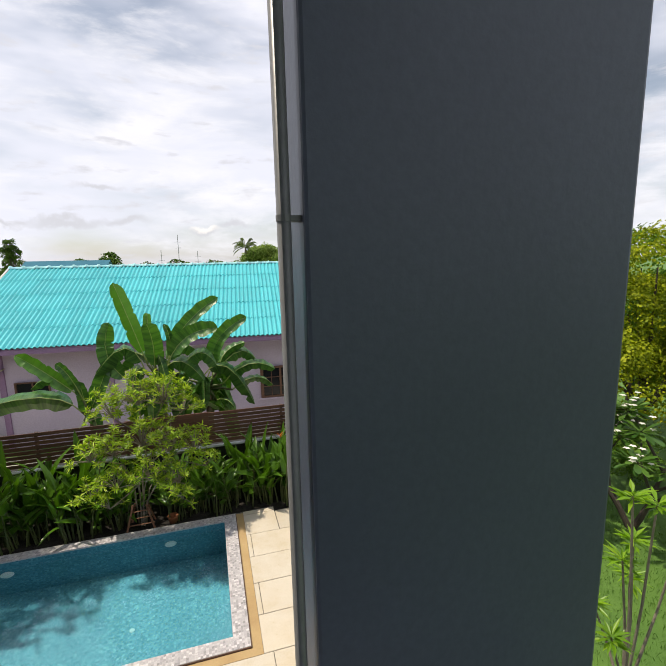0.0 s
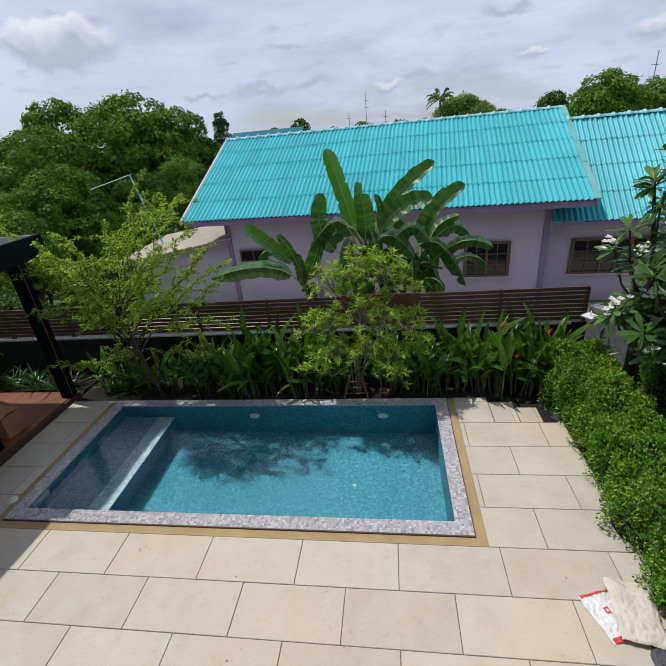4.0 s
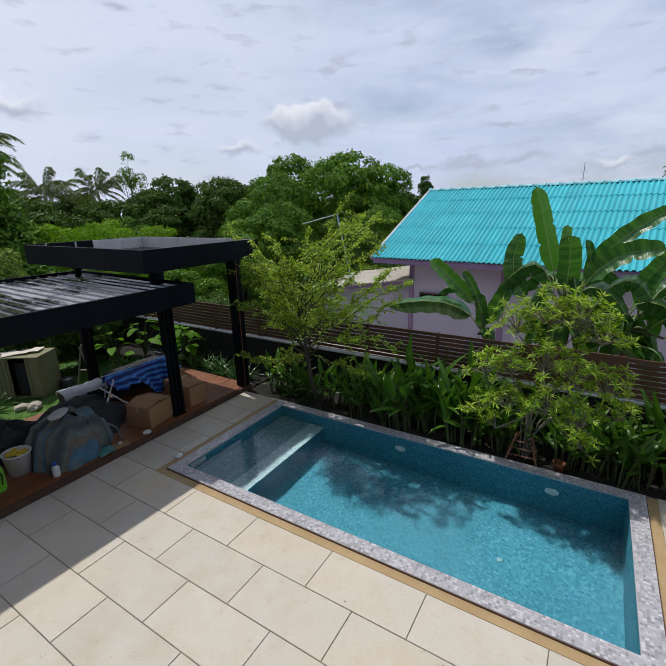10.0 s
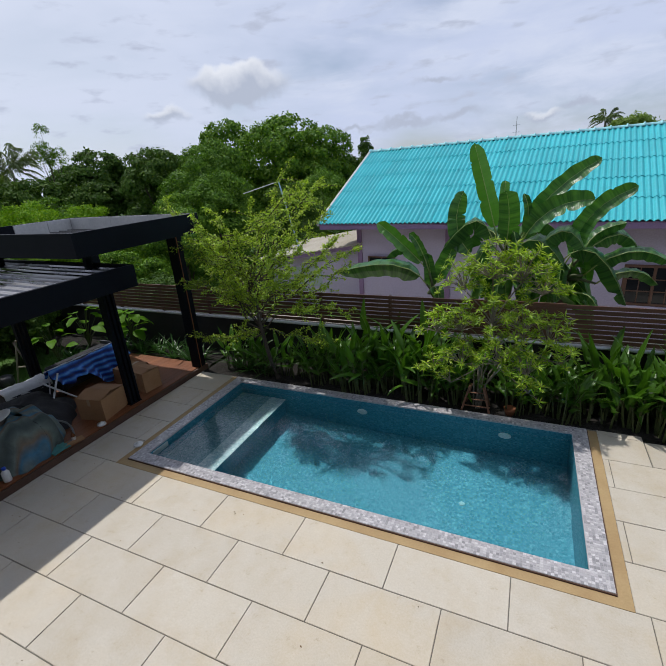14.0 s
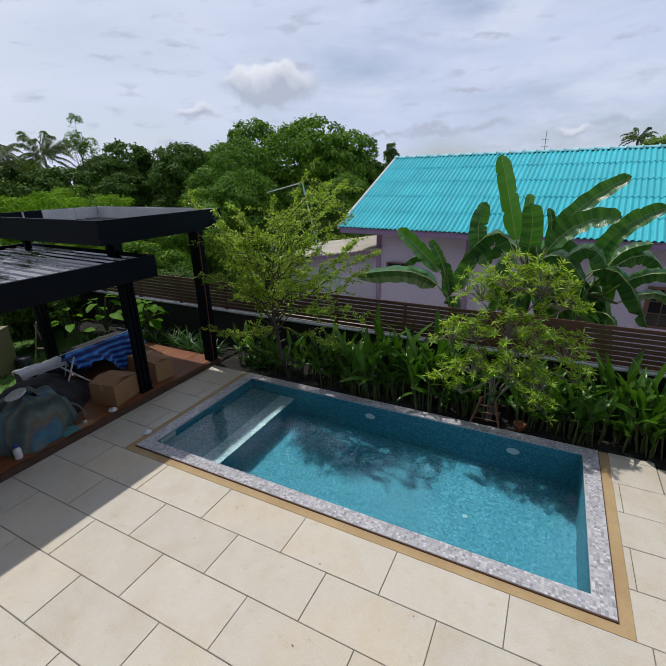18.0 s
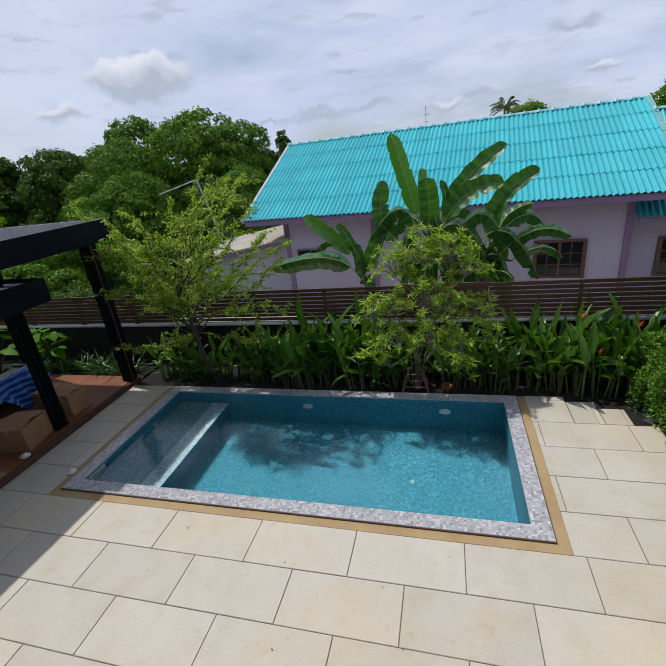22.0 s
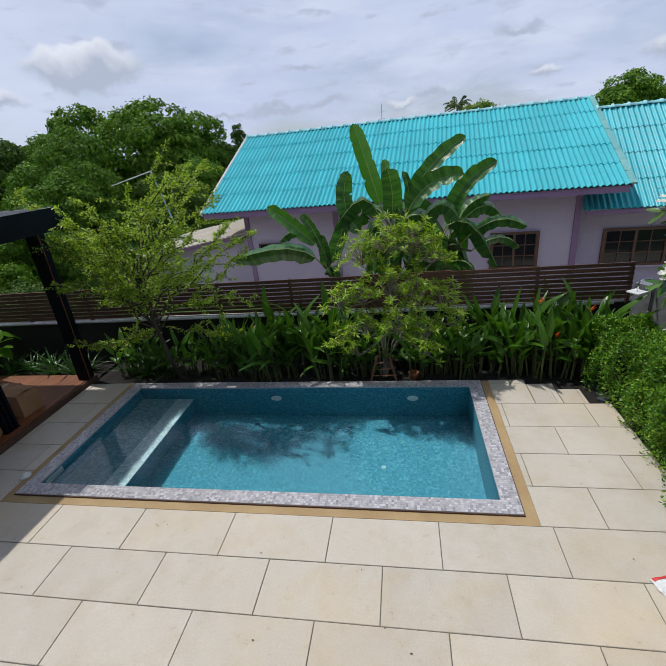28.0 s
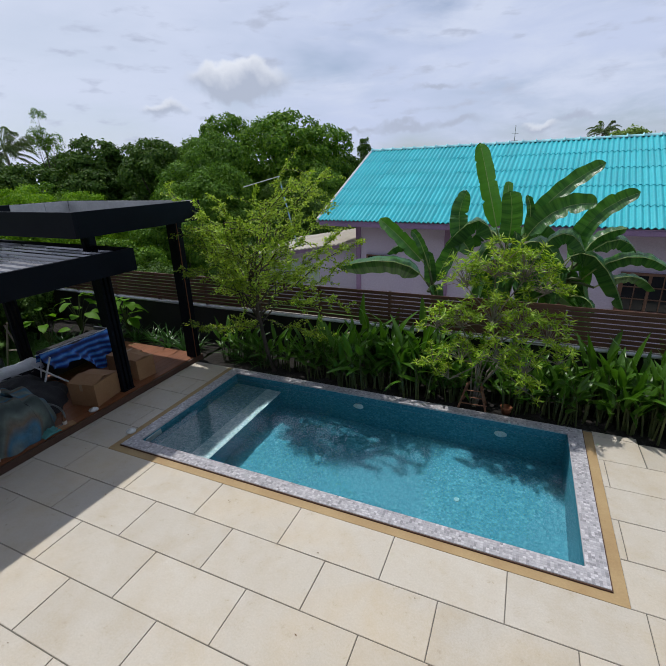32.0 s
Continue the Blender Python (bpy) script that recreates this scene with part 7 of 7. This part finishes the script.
part("print", box_bm(0.03, 0.10, -0.079, -0.072, 0.04, 0.10, 0.001), M_GREENPLASTIC, pack, "green printed spot")
for x0, x1, y, a_ in ((-0.13, 0.13, 0.075, -24), (-0.12, 0.10, -0.075, 30)):
    part("flap", box_bm(x0, x1, -0.002, 0.002, 0, 0.10, 0.0, Matrix.Translation((0, y, 0.40)) @ Matrix.Rotation(radians(a_), 4, "X")), M_CARD, pack, "torn brown flap")
sheetc = part("cardboard_sheet", box_bm(-0.10, 0.10, -0.22, 0.22, 0.0, 0.008, 0.0), M_CARD)
sheetc.matrix_basis = pose(-6.12, -1.42, DZ + 0.05, 0, 74, 20)
tagged(sheetc, "torn cardboard sheet leaning by the bag", "cardboard")

bucket.scale = (1.3, 1.3, 1.2)
jug.scale = (1.3, 1.3, 1.3)
pack.scale = (1.3, 1.3, 1.25)
can = thing("plastic_bottle", (-5.70, -0.36, DZ), 0, "small white plastic bottle with a blue cap", "bottle")
part("body", lathe(bmesh.new(), [(0.05, 0), (0.055, 0.02), (0.055, 0.15), (0.025, 0.19), (0.022, 0.20)], 18), M_WHITE, can, smooth=True)
part("cap", lathe(bmesh.new(), [(0.028, 0.195), (0.028, 0.235), (0.02, 0.24)], 14), M_BLUEPLASTIC, can, smooth=True)
amber = thing("glass_bottle", (-5.68, 0.70, DZ), 0, "small amber glass bottle on the deck", "bottle")
part("body", lathe(bmesh.new(), [(0.03, 0), (0.033, 0.01), (0.033, 0.11), (0.013, 0.15), (0.013, 0.20)], 14), M_AMBER, amber, smooth=True)
part("label", lathe(bmesh.new(), [(0.0335, 0.03), (0.0340, 0.031), (0.0340, 0.085), (0.0335, 0.086)], 14), M_PAPER, amber)
for x, y, z in ((-5.66, 1.22, DZ), (-4.62, 1.07, 0.0)):
    d = part("pool_fitting", lathe(bmesh.new(), [(0.075, 0.0), (0.08, 0.012), (0.07, 0.03), (0.03, 0.034), (0.028, 0.05), (0.01, 0.055)], 24), M_WHITE, smooth=True)
    d.location = (x, y, z)
    tagged(d, "round white plastic fitting lying loose", "fitting", "loose white fittings")
plank = part("plywood_offcut", box_bm(-0.62, 0.62, -0.07, 0.07, 0, 0.03, 0.004), M_CARD)
plank.matrix_basis = pose(-5.78, 0.22, DZ, 0, 0, 74)
tagged(plank, "pale plywood offcut lying along the deck edge", "board")
cloth = part("rag", thicken(grid_bm(lambda u, v: Vector((-0.16 + 0.32 * u, -0.14 + 0.28 * v, 0.045 + 0.05 * abs(noise.noise((u * 4, v * 4, 1))) - 0.03 * (abs(u - 0.5) + abs(v - 0.5)))), 14, 12), 0.004), M_TEALCLOTH, smooth=True)
cloth.location = (-5.72, 0.42, DZ)
tagged(cloth, "crumpled teal cloth on the deck", "cloth")
hose = part("hose", tube(bmesh.new(), [(-5.95 + 0.25 * math.cos(a) * (1 + 0.1 * math.sin(3 * a)), 0.55 + 0.3 * math.sin(a), DZ + 0.02 + 0.30 * max(0, math.sin(a * 0.5)) ** 2) for a in np.linspace(0, 5.2, 26)], 0.016, 7), M_CONDUIT, smooth=True)
tagged(hose, "coil of grey hose beside the bundle", "hose")

cabinet = thing("metal_cabinet", (-10.17, 0.92, -0.11), 33.4, "old olive metal cabinet standing half open on the grass", "cabinet")
for r in ((-0.69, -0.66, 0, 0.7, 0, 1.0), (0.66, 0.69, 0, 0.7, 0, 1.0), (-0.66, 0.66, 0.67, 0.7, 0, 1.0), (-0.70, 0.70, -0.02, 0.71, 1.0, 1.03), (-0.66, 0.66, 0.02, 0.67, 0, 0.03)):
    part("panel", box_bm(*r, 0.006), M_OLIVE, cabinet)
# black filling paints the shade seen through the half-open doors
part("inner_cloth", box_bm(0.0, 0.40, 0.12, 0.60, 0.03, 0.85, 0.04), M_BLACKCLOTH, cabinet, "black block standing for the shaded inside")
for a, b, n in ((-0.66, 0.0, 6), (0.38, 0.66, 1)):
    leaf = part("door", box_bm(a, b, -0.015, 0.01, 0.03, 0.99, 0.004), M_OLIVE, cabinet, "pale olive ribbed door")
    for k in range(n):
        x = a + 0.06 + (b - a - 0.12) * k / max(1, n - 1)
        part("rib", box_bm(x - 0.018, x + 0.018, -0.034, -0.014, 0.05, 0.97, 0.006), M_OLIVE, leaf)
q = np.random.default_rng(94)
for k in range(8):
    p = part("paper_sheet", box_bm(-0.17, 0.17, -0.11, 0.11, 0, 0.006), M_PAPER, cabinet)
    p.matrix_basis = pose(-0.50 + 0.13 * k, 0.18 + 0.30 * q.random(), 1.031 + 0.007 * k, 0, 0, 40 * k)

scoop = thing("dustpan", (-9.72, 0.02, -0.10), 40, "blue plastic scoop lying on the grass", "dustpan")
bm = grid_bm(lambda u, v: Vector((-0.16 + 0.32 * u, -0.12 + 0.24 * v, 0.012 + 0.07 * (2 * abs(u - 0.5)) ** 6 + 0.06 * v ** 5)), 14, 10)
part("pan", thicken(bm, 0.004), M_BLUEPLASTIC, scoop, smooth=True)
part("handle", tube(bmesh.new(), [(0, 0.12, 0.07), (0, 0.36, 0.09)], 0.014, 7), M_BLUEPLASTIC, scoop)
q = np.random.default_rng(95)
for k, (x, y, r) in enumerate(((-10.6, 0.15, 0.20), (-9.20, 0.89, 0.19), (-9.42, 0.72, 0.15), (-8.75, -0.55, 0.16), (-8.68, -1.2, 0.18))):
    bm = bmesh.new()
    bmesh.ops.create_icosphere(bm, subdivisions=2, radius=1.0)
    for v in bm.verts:
        v.co *= 1 + 0.25 * noise.noise(v.co * 1.3 + Vector((k * 5, 0, 0)))
    st = part("edging_stone", bm, M_STONE, smooth=False)
    st.matrix_basis = pose(x, y, -0.06, 0, 0, q.uniform(0, 360)) @ Matrix.Diagonal((r, 0.8 * r, 0.6 * r, 1))
    tagged(st, "rough pale edging stone along the lawn", "stone", "lawn edging stones")
trestle = thing("trestle", (-9.3, 2.1, -0.11), 10, "light pole trestle standing on the grass", "trestle")
for a, b in (((-0.3, 0, 0), (0.1, 0, 1.15)), ((0.4, 0, 0), (0.0, 0, 1.1)), ((-0.2, 0.05, 0.45), (0.28, 0.05, 0.5))):
    part("pole", tube(bmesh.new(), [a, b], 0.02, 6), M_BARK, trestle)
pot = thing("stone_block", (-9.87, 1.95, -0.12), 10, "dark grey stone block on the lawn", "block")
part("body", lathe(bmesh.new(), [(0.16, 0), (0.18, 0.05), (0.17, 0.22), (0.12, 0.25)], 12), M_GRANITE, pot, smooth=True)

# cement sack and plastic bundle by the hedge
sack = thing("paper_sack", (3.42, -0.10, 0.0), 0, "creased empty cement sacks with red print", "sack")


def sack_sheet(w, l, h, seed, u0=0.0, u1=1.0, v0=0.0, v1=1.0, lift=0.0, nu=34, nv=40):
    """A limp paper sack lying flat, a little air under it, creased all over."""
    def at(a, b):
        u, v = u0 + (u1 - u0) * a, v0 + (v1 - v0) * b
        z = 0.012 + h * math.sin(math.pi * u) ** 0.5 * math.sin(math.pi * v) ** 0.4 + 0.022 * noise.noise((u * 3, v * 4, seed)) + 0.010 * noise.noise((u * 11, v * 13, seed)) + lift
        return Vector(((u - 0.5) * w * (0.88 + 0.12 * v) + 0.012 * noise.noise((v * 6, seed, 1)), (v - 0.5) * l + 0.012 * noise.noise((u * 6, seed, 4)), max(0.006 + lift, z)))
    return grid_bm(at, nu, nv)


part("upper_sack", thicken(sack_sheet(0.44, 0.64, 0.045, 5), 0.004), M_PAPER, sack, "blank cream sack").matrix_basis = pose(0.12, -0.02, 0.055, 0, 0, -10)
lower = part("lower_sack", thicken(sack_sheet(0.40, 0.48, 0.035, 8), 0.004), M_WHITE, sack, "white sack with red ends")
lower.matrix_basis = pose(-0.10, -0.04, 0.0, 0, 0, 18)
for v0, v1 in ((0.0, 0.10), (0.93, 1.0)):
    part("red_band", sack_sheet(0.40, 0.48, 0.035, 8, 0.04, 0.96, v0, v1, 0.005, 16, 5), M_RED, lower, "red printed end band")
part("red_mark", sack_sheet(0.40, 0.48, 0.035, 8, 0.36, 0.50, 0.50, 0.64, 0.004, 5, 5), M_RED, lower, "small red printed emblem")
part("scrap", sack_sheet(0.40, 0.48, 0.035, 8, 0.40, 0.46, 0.54, 0.60, 0.006, 3, 3), M_WHITE, lower, "white centre of the emblem")
corner = part("red_corner", box_bm(-0.04, 0.04, -0.03, 0.03, 0.0, 0.02, 0.006), M_RED, sack, "red folded sack end")
corner.matrix_basis = pose(0.42, -0.08, 0.03, 8, 12, -20)
wrap = thing("plastic_bundle", (3.70, -0.56, 0.0), -14, "crumpled dark grey plastic sheeting on the terrace", "plastic sheet")
for k, (dx, w, l, h) in enumerate(((-0.10, 0.20, 0.52, 0.07), (0.04, 0.20, 0.60, 0.09), (0.14, 0.16, 0.46, 0.06))):
    def crumple(u, v, k=k, dx=dx, w=w, l=l, h=h):
        rim = math.sin(math.pi * u) ** 0.6
        return Vector((dx + (u - 0.5) * w + 0.03 * noise.noise((v * 5, k, 2)), (v - 0.5) * l + 0.03 * noise.noise((u * 5, k, 7)), 0.008 + h * rim * (0.75 + 0.5 * noise.noise((u * 5, v * 7, k))) + 0.02 * abs(noise.noise((u * 14, v * 15, k)))))
    part("fold", thicken(grid_bm(crumple, 22, 34), 0.003), M_BLACKPLASTIC, wrap)
part("wrapper", thicken(grid_bm(lambda u, v: Vector((0.10 + 0.16 * u, 0.22 + 0.26 * v, 0.10 + 0.04 * noise.noise((u * 4, v * 5, 4)) - 0.05 * v)), 12, 14), 0.003), M_LINING, wrap, "crumpled pale grey wrapper")

# garden shower
M_SHOWER = surface("grey_granite", (0.13, 0.13, 0.135), (0.24, 0.24, 0.25), 140, 8, 0.4)
shower = thing("garden_shower", (5.12, 4.38, -0.25), 30, "dark granite garden shower wall with a chrome rain head", "shower")
part("wall", box_bm(-0.12, 0.12, -0.40, 0.42, 0, 1.60, 0.006), M_SHOWER, shower)
pts = [(-0.14, 0.10, 0.4), (-0.14, 0.10, 1.70), (-0.17, 0.11, 1.75), (-0.36, 0.16, 1.76), (-0.40, 0.17, 1.73), (-0.41, 0.17, 1.57)]
part("arm", tube(bmesh.new(), pts, 0.012, 8), M_CHROME, shower, smooth=True)
part("rain_head", box_bm(-0.52, -0.30, 0.06, 0.28, 1.545, 1.57, 0.006), M_WHITE, shower, "square white rain head")

# pot beside the pool and dark stones at the terrace's end
tpot = part("terracotta_pot", lathe(bmesh.new(), [(0.07, 0), (0.09, 0.10), (0.10, 0.13), (0.08, 0.13), (0.06, 0.03)], 16), surface("terracotta", (0.22, 0.075, 0.028), (0.30, 0.11, 0.04), 30, 5, 0.8), smooth=True)
tpot.location = (1.02, 3.86, -0.02)
tagged(tpot, "small terracotta pot in the planting bed", "pot")
for k in range(5):
    st = part("dark_paver", box_bm(-0.10, 0.10, -0.07, 0.07, -0.1, 0.0, 0.012), M_GRANITE)
    st.matrix_basis = pose(3.90 + 0.05 * (k % 2), 3.66 - 0.13 * k, 0.005 + 0.004 * k, 0, 0, 12 * k)
    tagged(st, "dark rough paver at the terrace edge", "paver", "dark pavers by the hedge")

# far roofs and poles
M_LITTER = foliage("dry_leaf", [(0.05, 0.03, 0.015), (0.12, 0.07, 0.03), (0.20, 0.12, 0.05)], 0.8, 0.1, (1, 0.8, 0.5))
M_DULLBLUE = surface("dull_blue_green_roof", (0.035, 0.13, 0.19), (0.05, 0.17, 0.23), 10, 1, 0.9, spec=0.1)
for x, y, w, d, z, mt, lab in ((-9.2, 37.5, 5.6, 5.0, 5.25, M_DULLBLUE, "distant low house with a dull blue-green roof"), (28.2, 40.5, 3.2, 4.0, 5.0, M_PALEBLUE, "distant shed with a pale blue metal roof")):
    h = thing("house", (x, y, LOW), 0, lab, "house", "distant houses")
    part("wall", box_bm(-w / 2, w / 2, -d / 2, d / 2, 0, z - 0.4), M_CONCRETE, h)
    bm = bmesh.new()
    a = [bm.verts.new((sx * (w / 2 + 0.4), y_, z_)) for sx in (-1, 1) for y_, z_ in ((-d / 2 - 0.5, z - 0.45), (0, z + 1.0), (d / 2 + 0.5, z - 0.45))]
    bm.faces.new((a[0], a[3], a[4], a[1])); bm.faces.new((a[1], a[4], a[5], a[2])); bm.faces.new(a[:3]); bm.faces.new(a[3:])
    part("roof", bm, mt, h)
for x, y, hgt in ((-1.4, 57.0, 9.6), (20.0, 34.4, 8.7), (-3.4, 55.0, 7.6), (1.0, 56.0, 7.4)):
    p = thing("utility_pole", (x, y, LOW), 8, "distant concrete utility pole with crossarms", "pole", "utility poles")
    part("pole", tube(bmesh.new(), [(0, 0, 0), (0, 0, hgt)], [0.05, 0.03], 8), M_CONCRETE, p)
    for z in (0.82, 0.9):
        part("crossarm", box_bm(-0.38, 0.38, -0.02, 0.02, hgt * z, hgt * z + 0.035), M_CONCRETE, p)

# fallen leaf bits on the terrace
q = np.random.default_rng(97)
n = 36
P = np.stack([q.uniform(-5.3, 3.5, n), q.uniform(-2.8, 0.55, n), np.full(n, 0.006)], 1)
tagged(leaves("leaf_litter", P, np.stack([q.normal(size=n), q.normal(size=n), 0.1 * q.random(n)], 1), np.tile([0.0, 0.0, 1.0], (n, 1)), q.uniform(0.012, 0.035, n), q.uniform(0.008, 0.016, n), M_LITTER), "scattered dry brown leaf bits", "leaves", kind="stuff")

# lawn blades near the garden's visible corners
q = np.random.default_rng(96)
n = 14000
P = np.concatenate([np.stack([q.uniform(-13, -8.4, n), q.uniform(-3, 3.9, n), np.full(n, -0.12)], 1), np.stack([q.uniform(4.7, 9.5, n), q.uniform(-3, 5.0, n), np.full(n, -0.12)], 1)])
D = q.normal(size=(2 * n, 3)) * 0.4 + [0, 0, 1]
tagged(leaves("lawn_grass", P, D, q.normal(size=(2 * n, 3)), q.uniform(0.04, 0.09, 2 * n), q.uniform(0.006, 0.012, 2 * n), M_BLADE), "short green lawn grass", "grass", kind="stuff")

# ---- slabs and boards, piece by piece ----
slabs, GAP = [], 0.0045
HOLE = (-4.60, 2.28)
for j in range(-9, 7):
    y0, y1 = 0.6 * j, 0.6 * (j + 1)
    shift = 0.0 if j % 2 == 0 else 0.6
    for i in range(-6, 6):
        x0 = 1.2 * i + shift - (0.045 if y0 > 0.5 and i > 0 else 0.0)
        spans = [(max(x0, -5.50), min(x0 + 1.2, 3.95))]
        if y0 > 0.5:
            spans = [(max(x0, -5.50), min(x0 + 1.2, HOLE[0])), (max(x0, HOLE[1]), min(x0 + 1.2, 3.95))]
        top = y1
        for a, b in spans:
            if b - a < 0.06:
                continue
            if y1 > 3.5:
                if a >= HOLE[1]:
                    continue
                top = 3.72 if y1 < 3.7 else y1
            if y0 > 3.5:
                continue
            slabs.append((a + GAP, b - GAP, y0 + GAP, top - GAP))
# cut slabs stepping back towards the hedge
for a, b, c, d in ((2.28, 2.865, 3.0, 3.62), (2.28, 2.865, 3.62, 3.74), (2.875, 3.20, 3.0, 3.60), (3.20, 3.28, 3.0, 3.60), (3.29, 3.585, 3.0, 3.42), (3.585, 3.645, 3.0, 3.42)):
    slabs.append((a + 0.003, b - 0.003, c + 0.003, d - 0.003))
pieces("slab", slabs, 0.0, terrace, M_SLAB, 0.004, 0.03)
boards, x = [], DX0 + 0.01
while x < DX1 - 0.05:
    w = min(0.145, DX1 - x)
    boards += [(x + 0.001, x + w - 0.001, DY0, -0.2), (x + 0.001, x + w - 0.001, -0.198, DY1)]
    x += 0.145
pieces("board", boards, DZ, deck, M_DECK, 0.003, 0.024)
